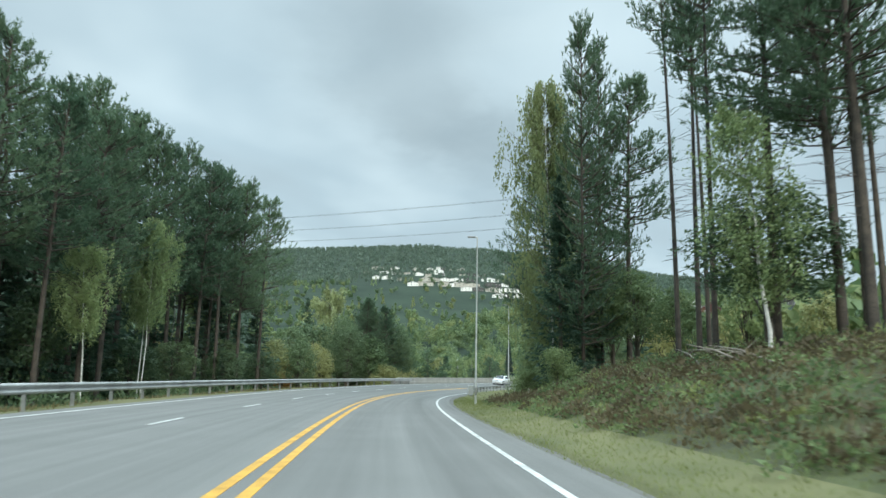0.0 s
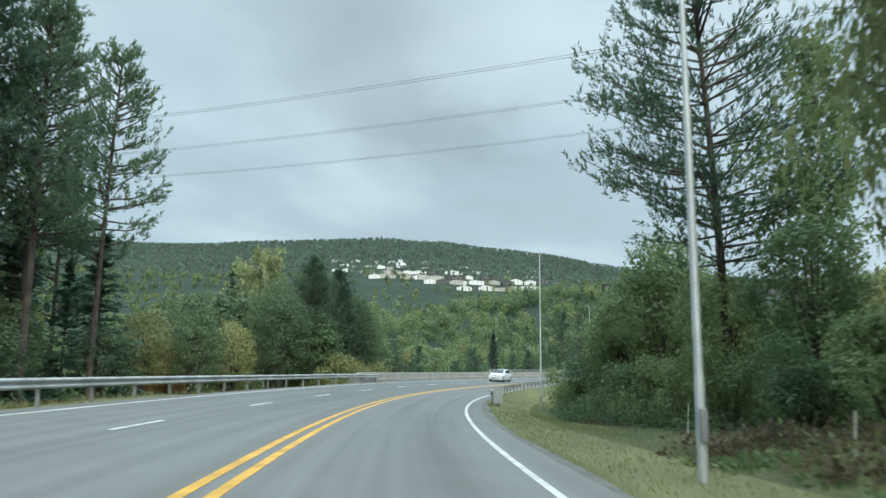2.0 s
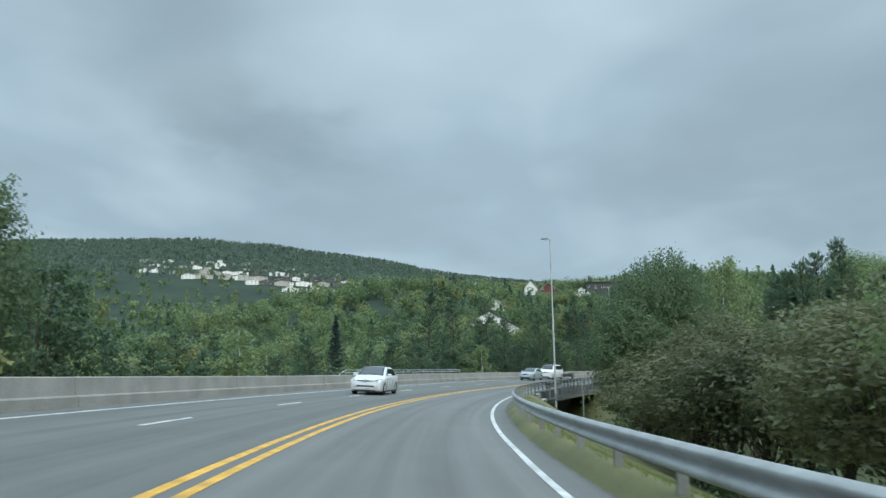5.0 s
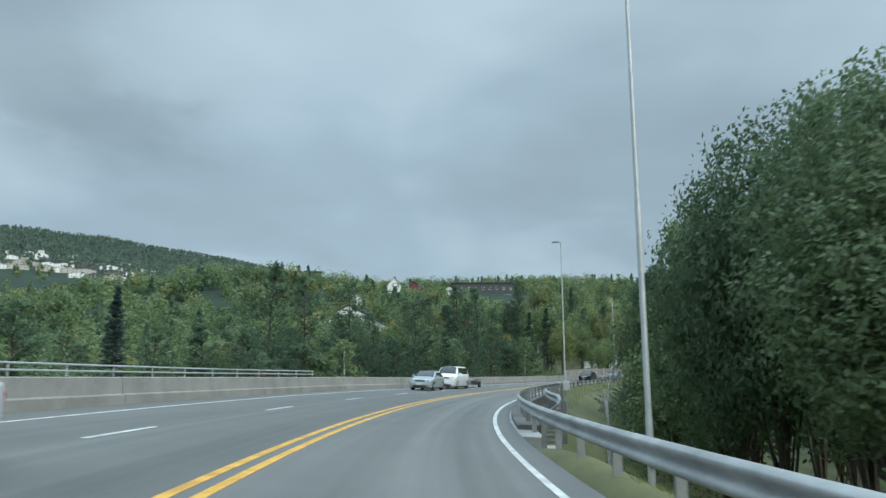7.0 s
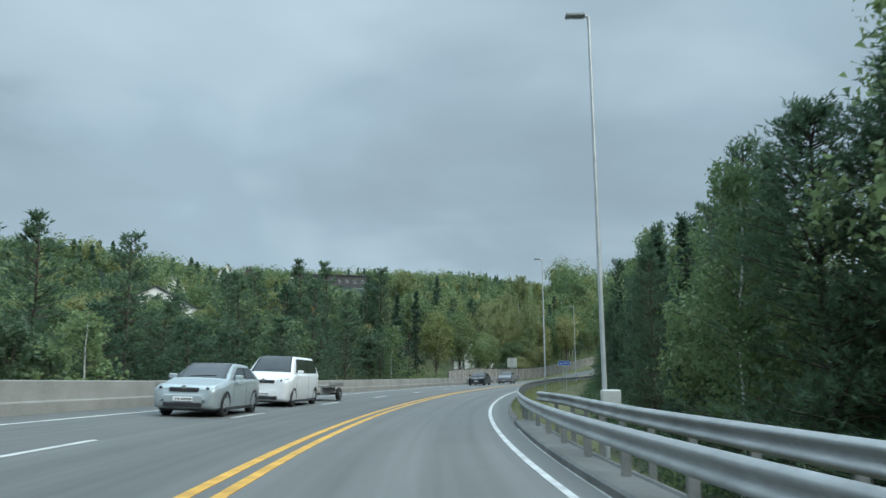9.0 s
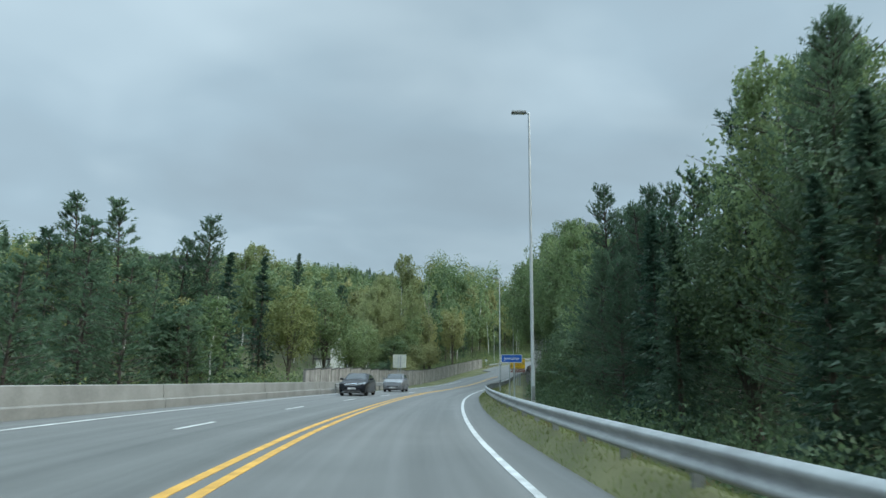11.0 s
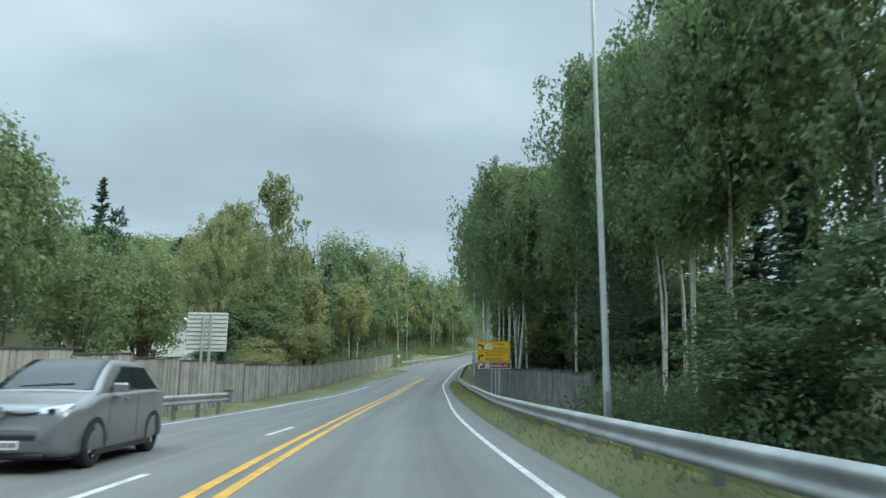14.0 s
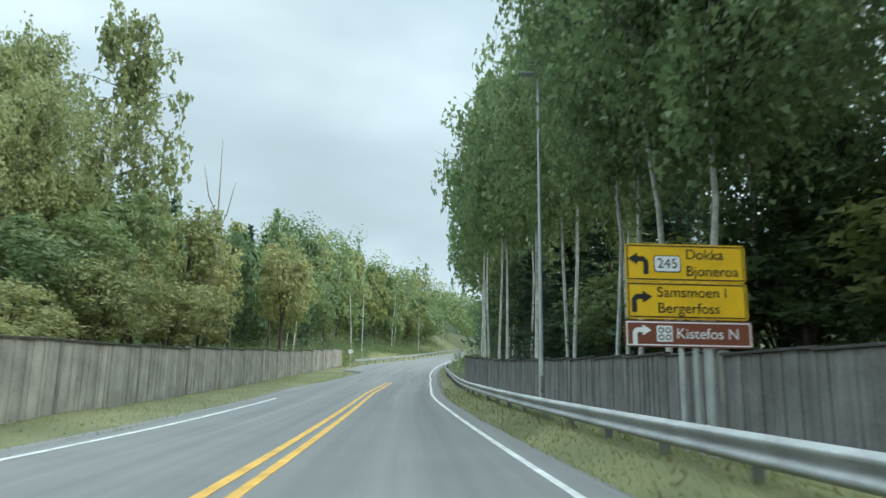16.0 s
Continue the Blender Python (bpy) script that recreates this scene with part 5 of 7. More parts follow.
def planted(kind, rows, lod=0, wide=None):
    """Rows of s, d and the height of the top over the road."""
    for s, d, top in rows:
        p = rd(s, d)
        z = land1(p.x, p.y) - 0.1
        tree(kind, p.x, p.y, p.z + top - z, 1 if lod == 0 and (abs(d) > 27 or s > 306 or (s < 130 and abs(d) > 24)) else lod, z, wide)


# wood left of the first bend
planted("pine", [(31, -18, 17.0), (33.5, -16.8, 14.5), (38.2, -17.2, 15.5), (42.5, -18.3, 16.5), (35.9, -20.4, 17.2), (40.2, -20.6, 18.6), (44.1, -21.1, 20.2), (48, -24, 20.5), (52, -20, 19.5), (58.4, -19.1, 19.3), (61.5, -18.7, 20.1),
                 (61.7, -22.4, 21.7), (65.4, -18.4, 19.4), (71.1, -18.8, 19.8), (24, -21, 19), (55, -27, 21), (67, -25, 20)])
planted("spruce", [(55.2, -24.1, 22.6), (38, -26, 17), (74, -26, 15)])
planted("spruce", [(26, -17.6, 12), (30.5, -19.8, 13), (35, -21.6, 14), (42, -22.4, 14), (47.5, -21.8, 13)], 1, 1.25)
planted("tall_birch", [(44.2, -16.4, 11), (46, -17.5, 11.5), (36, -15.8, 8)], wide=0.5)
# thicket where the guardrail meets the parapet
planted("alder", [(99, -26.3, 11.3), (110, -21, 7.5), (90, -24, 8.5), (84, -20, 6.0), (118, -21, 8)])
planted("yellowing_tree", [(94, -23, 6.5), (81, -22, 6.0), (88, -19, 5)])
planted("young_pine", [(99.6, -18.2, 12.4), (101.2, -17.4, 12.3), (103.1, -16.5, 11.4), (102.5, -20, 12.2)], 3, 1.25)
planted("broadleaf_tree", [(98, -16.6, 7.5)], 0, 1.2)
planted("alder", [(104.6, -16, 11), (106.8, -15.9, 9.8), (95, -18.5, 9.5), (96.6, -20.4, 11)], 3, 1.15)
planted("weeping_birch", [(106.8, -27.3, 15.3)], 0, 1.25)
planted("spruce", [(112.6, -37, 14.2)], 0)
planted("yellowing_bush", [(99.4, -13.8, 2.7), (96.6, -14.4, 3.0), (102, -13.5, 2.5)])
planted("rowan", [(87, -24, 3.8)])
planted("rowan", [(175.8, -22.4, 3.0)], 1, 0.3)
# right bank
planted("weeping_birch", [(43.8, 9.0, 21.2)], 0, 0.72)
planted("birch", [(19.4, 10.7, 9.7), (55.1, 12.1, 12.9)])
planted("pine", [(41, 13, 20), (22.5, 12.6, 20), (20.5, 13.6, 19), (18.5, 13.2, 19), (24.4, 16, 20)])
planted("sallow", [(126, 12, 4.6), (128, 13.5, 6.4), (122, 13, 4.8), (118, 14.5, 5), (113, 12, 4.2), (108, 13, 4.6), (116, 10.5, 3.2), (103, 11.5, 4), (124, 9.4, 3), (130, 10.5, 4.2), (111, 16, 6)], 0, 1.15)
planted("spreading_pine", [(57.4, 10.4, 19)], 3, 1.0)
planted("young_pine", [(37.4, 9.6, 22), (40, 11.2, 22)], wide=0.8)
planted("alder", [(21, 11.6, 8)], wide=0.95)
planted("broadleaf_tree", [(40.5, 11, 9), (37, 12.4, 8), (43.5, 12.6, 10), (34, 13.4, 6.5)])
planted("bare_pine", [(29.7, 12, 21.5), (27.9, 12.2, 19), (26.1, 12.1, 21), (20.2, 14.2, 20), (13.0, 11.4, 18.0), (32.6, 14.5, 20), (23.4, 17, 20), (17.2, 14.6, 20)], wide=0.7)
planted("spruce", [(37.4, 8.4, 12.5), (39.5, 10.0, 9.0)])
planted("thin_spruce", [(88.3, 8.4, 8.0)], 0, 0.68)
planted("alder", [(91.6, 11.6, 6.0), (90.2, 9.4, 4.4), (86.2, 9.6, 3.8)], 0, 1.0)
planted("broadleaf_tree", [(73.1, 10.5, 7.1), (65.9, 10.4, 8.7), (77.3, 9.7, 6.1), (74.8, 9.9, 7.0), (52, 10.5, 6.2), (57, 10.4, 5.4), (61, 11, 6.0), (69, 12, 9.5), (81, 11, 5.5), (87, 12.8, 7.6),
                           (98, 11, 5.0), (104, 13, 4.5)])
planted("bush", [(47, 9.4, 3.0), (50, 9.2, 2.8), (54, 9.0, 2.6), (58, 9.1, 2.4), (63, 9.3, 2.6), (68, 9.4, 2.4), (72, 9.4, 2.6), (76, 9.2, 2.2), (41, 7.0, 2.2), (86, 7.6, 2.5), (91, 8.5, 1.5), (35, 8, 3.2)])
# beyond the bridge on the right
planted("alder", [(133.5, 9.8, 9.4), (136.4, 12, 11.4), (130.8, 9.2, 6.6), (141, 10.5, 11.5), (139.8, 12.5, 12.2), (144.2, 10.2, 10.4), (146, 13.5, 12), (204.9, 13.2, 11), (211.4, 12, 9.8)], 3, 1.2)
planted("young_pine", [(171, 10.5, 9.4), (169.6, 12, 10.6), (170.3, 13.5, 13)], 3, 1.1)
planted("birch", [(171.5, 15.5, 14.2), (168.5, 15, 12)], 0, 1.5)
planted("birch", [(173.5, 8.9, 8.4)], 0, 0.75)
planted("birch", [(208.6, 12.8, 13), (206.2, 13.6, 12.8)], 0, 1.1)
planted("broadleaf_tree", [(167, 14.5, 10.5), (162, 14, 9.1), (158.9, 13, 6.9)], 0, 1.15)
planted("young_pine", [(191.5, 10, 8.4), (194.5, 10.5, 9.3), (205.5, 12, 12.5), (269, 10.4, 15.5), (226, 9.4, 8.5), (220.5, 9.4, 7.2)], 3)
planted("alder", [(253, 8.6, 3)], 0, 0.8)
planted("alder", [(237, 10, 6.5), (243, 10.2, 7.5), (249, 9.8, 5.5), (255, 9.8, 4.5), (231, 9.6, 5)], 0, 1.0)
planted("alder", [(151, 16.5, 8), (157, 14, 7)], 1, 1.2)
planted("broadleaf_tree", [(160, 11, 4.5), (176, 13.5, 8.5), (180, 11, 6.5)], wide=1.15)
planted("young_pine", [(274.8, 12.2, 15.5), (285, 15, 16), (290, 14.6, 17)], wide=0.95)
planted("young_pine", [(280, 15.6, 12), (296, 14, 12)], 1, 1.2)
planted("broadleaf_tree", [(284, 14.8, 11), (289, 13.9, 12), (293, 15.4, 13), (287.5, 17, 14)], 0, 1.1)
planted("broadleaf_tree", [(269, 13, 6.5), (274, 15.6, 8), (283, 12.8, 7), (289, 12.4, 7.5), (295, 12, 7), (300, 11.6, 7)], 1, 1.25)
planted("young_pine", [(306, -30, 17), (300, -36, 18)])
planted("pine", [(218, 18, 16.5), (220.5, 20, 18), (224, 22, 20), (222, 17.5, 16), (228, 25, 22), (215, 16, 13.5)], wide=1.15)
planted("spruce", [(183, 14, 11), (187, 11, 9.0), (194, 11, 9.5), (201, 10.5, 8.0), (213, 9.8, 7.3), (218, 10.4, 8.8)])
planted("young_pine", [(183.6, 12.6, 12), (229.2, 10.6, 13.4), (228.9, 12.9, 13.5), (230.6, 14.6, 13.7), (234.5, 12.2, 13), (233.8, 13.4, 13.2), (231.7, 13, 12.8), (238, 14, 11.5), (243, 13.5, 12), (224, 11.4, 11)])
planted("tall_birch", [(262.3, 12.2, 18.8), (255.9, 12, 16.5), (258, 10.4, 14.5), (265.4, 11.6, 16.5)], wide=1.15)
planted("tall_birch", [(259.6, 9.6, 14.5), (261.2, 10.2, 15.5), (262.6, 9.7, 15), (264.7, 10.5, 15.5)], wide=0.75)
planted("birch", [(252.5, 12.1, 15.6), (247, 12, 13.6), (250, 13.5, 14.6)], wide=1.15)
planted("tall_birch", [(272.3, 10.2, 19.2), (269.1, 11.5, 18.8), (276, 13, 17), (293.9, 8.6, 18.5), (296, 9.8, 19), (299.5, 8.6, 19), (302.8, 9.2, 20), (306.1, 8.5, 20), (310, 9.4, 20.5),
                       (312.5, 8.2, 20.5), (316.5, 8.4, 22), (321.3, 8.4, 23), (327.4, 9.0, 22), (333, 9.6, 21), (341, 10.4, 20), (350, 10.8, 20), (291, 12, 18), (304, 12.5, 20), (318, 11, 22)], wide=1.1)
planted("tall_birch", [(280.8, 10.4, 16.5), (287.4, 7.7, 17.8), (290.5, 8.0, 18)], wide=1.15)
planted("spreading_birch", [(284.9, 7.5, 16.8)], wide=1.2)
# left beyond the parapet
planted("young_pine", [(255, -26.1, 17.8), (248.1, -35.9, 18.3), (249.2, -32, 17.8), (253.2, -28.4, 15.1), (235.1, -35.6, 15), (233.4, -38.2, 14.1), (195.7, -36.6, 15.2), (212.7, -35.8, 15.3), (201.9, -35.5, 14.2),
                 (228, -33, 13), (241, -30, 14)], 0, 1.35)
planted("broadleaf_tree", [(279.4, -30.4, 18.7), (284.2, -30.6, 18.5), (257.5, -18, 12), (262, -15.5, 12), (266, -13.5, 7.5), (272, -13.4, 8.5), (280, -16.2, 9.5), (305, -16, 12)])
planted("weeping_birch", [(310, -15.7, 22.3)], 0, 1.0)
planted("weeping_birch", [(304.6, -17.2, 18), (301, -18, 16)], 0, 0.95)
planted("broadleaf_tree", [(308, -14, 12), (303, -13.6, 9), (313, -14.5, 12), (299, -15, 8)], 0, 1.2)
planted("weeping_birch", [(312.3, -42.3, 24.5), (306, -43, 23.2)], 1, 1.45)
planted("yellowing_tree", [(316.4, -24.5, 19.1)], 0, 1.4)
planted("yellowing_tree", [(344.8, -10.8, 15.7)], 1, 1.35)
planted("spruce", [(320.8, -38.3, 24.1), (324, -40, 21), (284, -12.6, 3.4)])
planted("yellowing_tree", [(295.5, -12.6, 4.6), (310, -11.2, 6.5)], wide=0.95)
planted("yellowing_tree", [(291, -11.8, 3.2), (301, -11.8, 6.5), (316, -11, 7)], wide=0.95)
planted("alder", [(289, -15, 3.2), (292.5, -14.2, 3.4)], wide=0.8)
planted("yellowing_tree", [(276, -14.6, 9), (309, -23, 14.5), (322, -13.5, 14.1), (330, -14, 13), (306, -12, 7.5)])


planted("young_pine", [(233, 11.4, 7.5)], 1, 1.2)
planted("birch", [(236, 11.5, 10), (240.5, 11.8, 11.5)], 0, 1.2)
planted("spruce", [(239, 12, 8), (242.6, 13, 9), (234.6, 12.4, 8), (248, 13.4, 9)], 1, 1.1)
# dark stand behind the paling fence
planted("spruce", [(282, 18.6, 12), (301, 13.4, 11), (307, 12.8, 12), (271, 17.6, 11), (313, 12.4, 11), (320, 11.6, 10)], 1, 1.35)
planted("alder", [(279, 14, 5), (285, 13.6, 5.5), (291, 13, 5), (297, 12.4, 5.5), (303, 12, 5), (310, 11.6, 5), (273, 13.6, 5.5)], 1, 1.2)
# thicket under the first pines
planted("spruce", [(74, -20.5, 9), (69, -22, 10), (64, -21, 9), (58, -22.5, 10), (52, -23.5, 10), (46, -23, 9), (40, -23, 9)], 1, 1.2)
planted("alder", [(72.5, -19, 4), (67, -20.5, 5), (62.5, -18.4, 3.6), (55.5, -19.5, 4), (50, -20, 4), (33, -21, 5)], 0, 0.8)
planted("pine", [(63.5, -20.5, 20.5), (68.2, -20.8, 20), (57, -21, 20), (50.5, -21.6, 20.5)])


# woods filled in by stretches: s from..to, distance from..to, count, kinds, heights
# open spots in front of the trees that stand out
GLADES = [(279, -74, 7), (268, -66, 8), (256, -57, 7), (172, -36, 5.5), (166, -31, 5), (160, -27, 4)]


def wood(a, b, d0, d1, count, kinds, lo, hi, lod, seed, wide=1.0):
    rnd = random.Random(seed)
    done = []
    tries = 0
    while len(done) < count and tries < count * 20:
        tries += 1
        s, d = rnd.uniform(a, b), rnd.uniform(d0, d1)
        if 262 < s < 303 and -35 < d < -9:
            continue
        if any((s - p) ** 2 + (d - q) ** 2 < r * r for p, q, r in GLADES):
            continue
        if any((s - p) ** 2 + (d - q) ** 2 < 5 for p, q in done):
            continue
        done.append((s, d))
        p = rd(s, d)
        kind, high = rnd.choice(kinds), rnd.uniform(lo, hi)
        tree(kind, p.x, p.y, high, lod, None, wide * (high / 15) ** 0.75)


B = "broadleaf_tree"
wood(352, 470, -26, -14.5, 46, [B, "alder", "spruce", B, "birch", "alder"], 8, 13, 1, 35, 1.25)
wood(316, 400, 12.5, 26, 30, ["spruce", "alder", "birch", "young_pine"], 9, 15, 1, 36, 1.2)
wood(6, 76, -31, -20.5, 26, ["spruce", "spruce", "young_pine"], 8, 13, 1, 24)
wood(-10, 78, -45, -23, 22, ["pine", "pine", "spruce", "birch"], 14, 20, 1, 1)
wood(78, 125, -55, -30, 18, [B, B, "birch", "young_pine", "yellowing_tree"], 9, 14, 1, 2, 1.3)
wood(2, 76, -34, -18, 40, ["spruce", "spruce", "alder", "young_pine"], 4, 8, 1, 14)
wood(264, 340, 11.5, 20, 14, ["spruce", B, "birch"], 4, 8, 1, 15)
wood(178, 262, 9.8, 16, 20, ["spruce", "spruce", "young_pine"], 5, 9, 0, 16)
wood(125, 245, -33, -17, 40, ["young_pine", "alder", "young_pine", "birch", "young_pine", "alder"], 8.5, 12, 1, 3, 1.35)
wood(125, 245, -50, -32, 34, ["young_pine", B, "young_pine", "birch", "yellowing_tree", B, "alder"], 9, 13, 1, 34, 1.4)
wood(245, 335, -45, -16, 30, [B, "birch", "spruce", "yellowing_tree", B, "pine"], 9, 15, 1, 4)
wood(335, 465, -45, -13, 54, [B, "birch", B, "spruce", "birch", "yellowing_tree"], 14, 20, 2, 5)
wood(235, 290, -74, -44, 30, [B, "birch", B, "yellowing_tree", "young_pine"], 8, 11, 1, 21, 1.5)
wood(140, 238, -76, -44, 34, [B, "birch", "young_pine", "yellowing_tree"], 8, 11, 1, 22, 1.6)
wood(10, 60, -60, -34, 20, ["spruce", B, "young_pine"], 5, 9, 2, 23)
wood(-5, 45, 17, 34, 12, ["spruce", B, "birch"], 2.5, 4.5, 1, 6)
wood(48, 118, 13, 32, 20, [B, "birch", "yellowing_tree", "yellowing_tree", B, "spruce"], 7, 12, 1, 7)
wood(125, 215, 16, 34, 18, [B, "spruce", "birch", "pine"], 10, 14, 1, 8)
wood(215, 262, 13, 28, 22, ["young_pine", "spruce", "young_pine", "birch"], 12, 16, 1, 9)
wood(262, 340, 13, 25, 13, ["birch", "birch", "spruce", "pine"], 16, 21, 1, 10)
wood(335, 440, 12, 32, 26, ["birch", B, "spruce", "birch"], 13, 19, 2, 12)

# single trees that stand out across the valley
for kind, x, y, top, lod in (("blue_spruce", -3.1, 190, 7.2, 0), ("rowan", 59.5, 295, 14, 1), ("rowan", 64, 298, 13.5, 1), ("rowan", 61.5, 291, 11.5, 1), ("rowan", 72, 274, 13.5, 1), ("broadleaf_tree", 40, 280, 15, 1), ("broadleaf_tree", 45, 280.5, 14.5, 1), ("yellowing_tree", 36.5, 283, 15, 1), ("broadleaf_tree", 64, 276, 13, 1)):
    z = land1(x, y)
    tree(kind, x, y, max(4.0, top - z), lod, z)


# ---- far woods: too many to count, one mesh for each kind ----
def far_wood(name, label, count, place, kinds, seed, size, leaf, low=8.0, high=15.0, broad=0.42):
    rng = np.random.default_rng(seed)
    xy = np.array([tuple(q) for q in place(rng, count)])
    for x, y, r in CLEARINGS:
        xy = xy[np.hypot(xy[:, 0] - x, xy[:, 1] - y) > r]
    z = land(xy[:, 0], xy[:, 1])
    cs, out, tint = [], [], []
    for (x, y), zz in zip(xy, z):
        conifer = rng.uniform() < kinds
        h = rng.uniform(low, high) * (1.0 if not conifer else 1.15)
        w = h * (broad if not conifer else 0.24)
        m = size
        v = ball(rng, m)
        if conifer:
            f = rng.uniform(0.03, 1, m) ** 0.8
            rr = (1 - f) * rng.uniform(0.55, 1.1, m) * w * 1.2 + 0.06
            flat = unit(v * (1, 1, 0))
            p = np.stack([flat[:, 0] * rr, flat[:, 1] * rr, f * h], 1)
            face = flat + (0, 0, 0.5) + rng.normal(size=(m, 3)) * 0.4
        else:
            # boughs round the crown, leaves turned outwards and up
            nb = 9
            b = ball(rng, nb)
            bc = b * (w * 0.62, w * 0.62, h * 0.28) * rng.uniform(0.75, 1.15, (nb, 1)) + (0, 0, h * 0.58)
            br = rng.uniform(0.3, 0.52, nb) * w
            k = rng.integers(0, nb, m)
            p = bc[k] + v * br[k][:, None] * rng.uniform(0.75, 1.08, (m, 1)) * (1, 1, 1.15)
            face = v + b[k] * 0.5 + (0, 0, 0.45) + rng.normal(size=(m, 3)) * 0.22
        cs.append(p + (x, y, zz))
        out.append(face)
        tint.append(np.full(m, rng.uniform(0, 1)))
    cs, out, tint = np.concatenate(cs), np.concatenate(out), np.concatenate(tint)
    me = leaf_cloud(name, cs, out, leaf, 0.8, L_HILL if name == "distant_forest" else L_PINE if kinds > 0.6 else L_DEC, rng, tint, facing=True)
    ob = part(name, me, None)
    return tagged(ob, label, "woods", kind="stuff")


# open ground in front of the houses on the valley side: x, y, radius
CLEARINGS = [(140, 400, 26), (130, 372, 24), (120, 345, 18), (99, 384, 14), (93, 364, 13), (50, 266, 6), (58, 285, 8), (52, 264, 7), (42, 278, 9), (24, 460, 14), (22, 438, 12), (116, 380, 12), (62, 395, 10)]


def slope(s0, s1, d0, d1):
    """Slopes beside the road, by distance from it."""
    def f(rng, n):
        return [rd(a, -b).xy for a, b in zip(rng.uniform(s0, s1, n), rng.uniform(d0, d1, n))]
    return f


def sector(r0, r1, a0, a1):
    """A sector round the bridge, clear of the road."""
    def f(rng, n):
        r, a = np.sqrt(rng.uniform(r0 * r0, r1 * r1, n)), np.radians(rng.uniform(a0, a1, n))
        x, y = np.sin(a) * r, 90 + np.cos(a) * r
        _, d = sd_of(x, y)
        keep = (np.abs(d) > 165) | (r > 900)
        estate = (np.degrees(a) > -15) & (np.degrees(a) < 6.5) & (r > 680) & (r < 1230)
        keep &= ~estate | (rng.uniform(size=len(r)) < 0.3)
        return np.stack([x[keep], y[keep]], 1)
    return f


far_wood("wooded_slope", "mixed green woods with yellow crowns across the valley", 640, slope(20, 330, 46, 95), 0.0, 1, 340, 0.47, 5, 10, 0.46)
far_wood("wooded_slope", "mixed green woods above the bend", 360, slope(320, 478, 40, 95), 0.0, 11, 300, 0.62, 5, 11, 0.34)
far_wood("conifer_slope", "dark conifers among the woods across the valley", 230, slope(20, 475, 46, 95), 1.0, 2, 200, 0.6, 5, 8.5)
far_wood("wooded_slope", "mixed green woods higher on the valley side", 900, slope(20, 475, 95, 175), 0.0, 5, 260, 0.62, 4, 8, 0.6)
far_wood("conifer_slope", "dark conifers higher on the valley side", 220, slope(20, 475, 95, 175), 1.0, 6, 110, 0.9, 4, 7)
far_wood("wooded_hill", "woods on the nearer slopes of the valley", 500, sector(230, 480, -40, 80), 0.3, 3, 110, 1.1, 3.5, 7.5)
far_wood("wooded_hill", "woods on the middle slopes", 1900, sector(480, 1000, -40, 80), 0.3, 33, 46, 2.2, 7, 12)
far_wood("distant_forest", "dark forest on the distant hill, haze put into its colour", 15000, sector(1000, 2420, -42, 45), 1.0, 4, 9, 4.6, 6, 10)
far_wood("wood_by_bend", "green woods down to the guardrail at the bend", 190, slope(338, 478, 13.5, 45), 0.0, 14, 460, 0.5, 7, 14, 0.4)
far_wood("wood_edge", "low green woods behind the roadside trees", 300, lambda rng, n: [rd(a, b).xy for a, b in zip(rng.uniform(168, 350, n), rng.uniform(24, 42, n))], 0.3, 18, 110, 0.6, 5, 9)
far_wood("wood_behind", "woods to the right of the road", 220, lambda rng, n: [rd(a, b).xy for a, b in zip(rng.uniform(55, 170, n), rng.uniform(30, 70, n))], 0.5, 8, 60, 1.5)


def beyond(rng, n):
    """The wooded rise behind the last bend."""
    r, a = rng.uniform(130, 430, n), np.radians(rng.uniform(44, 84, n))
    x, y = 96 + np.sin(a) * r, 230 + np.cos(a) * r
    s, d = sd_of(x, y)
    keep = (d > 9) | (d < -40) | (s > 478)
    return np.stack([x[keep], y[keep]], 1)


far_wood("wood_beyond", "green woods rising behind the bend", 520, beyond, 0.0, 12, 280, 0.8, 14, 25, 0.3)
far_wood("conifers_beyond", "dark conifers standing out of the woods behind the bend", 55, beyond, 1.0, 13, 170, 0.8, 13, 21)


# ---- undergrowth and grass: leaves and blades nobody could count ----
def undergrowth(name, label, stretches, material, size, seed):
    """stretches: s from..to, d from..to, clumps, height."""
    rng = np.random.default_rng(seed)
    cs, out, tint = [], [], []
    for a, b, d0, d1, n, h in stretches:
        pl = [rd(s, d).xy for s, d in zip(rng.uniform(a, b, n), rng.uniform(d0, d1, n))]
        x, y = np.array([p.x for p in pl]), np.array([p.y for p in pl])
        z = land(x, y)
        for px, py, pz in zip(x, y, z):
            hh = h * rng.uniform(0.4, 1.15)
            m = 60
            v = ball(rng, m)
            v[:, 2] = np.abs(v[:, 2])
            w = 0.5 + 0.35 * hh
            cs.append(v * (w, w, hh) * rng.uniform(0.55, 1.0, (m, 1)) + (px, py, pz - 0.05))
            out.append(v + rng.normal(size=(m, 3)) * 0.5)
            tint.append(np.full(m, rng.uniform(0, 1)))
    me = leaf_cloud(name, np.concatenate(cs), np.concatenate(out), size, 0.6, material, rng, np.concatenate(tint))
    return tagged(part(name, me, None), label, "undergrowth", kind="stuff")


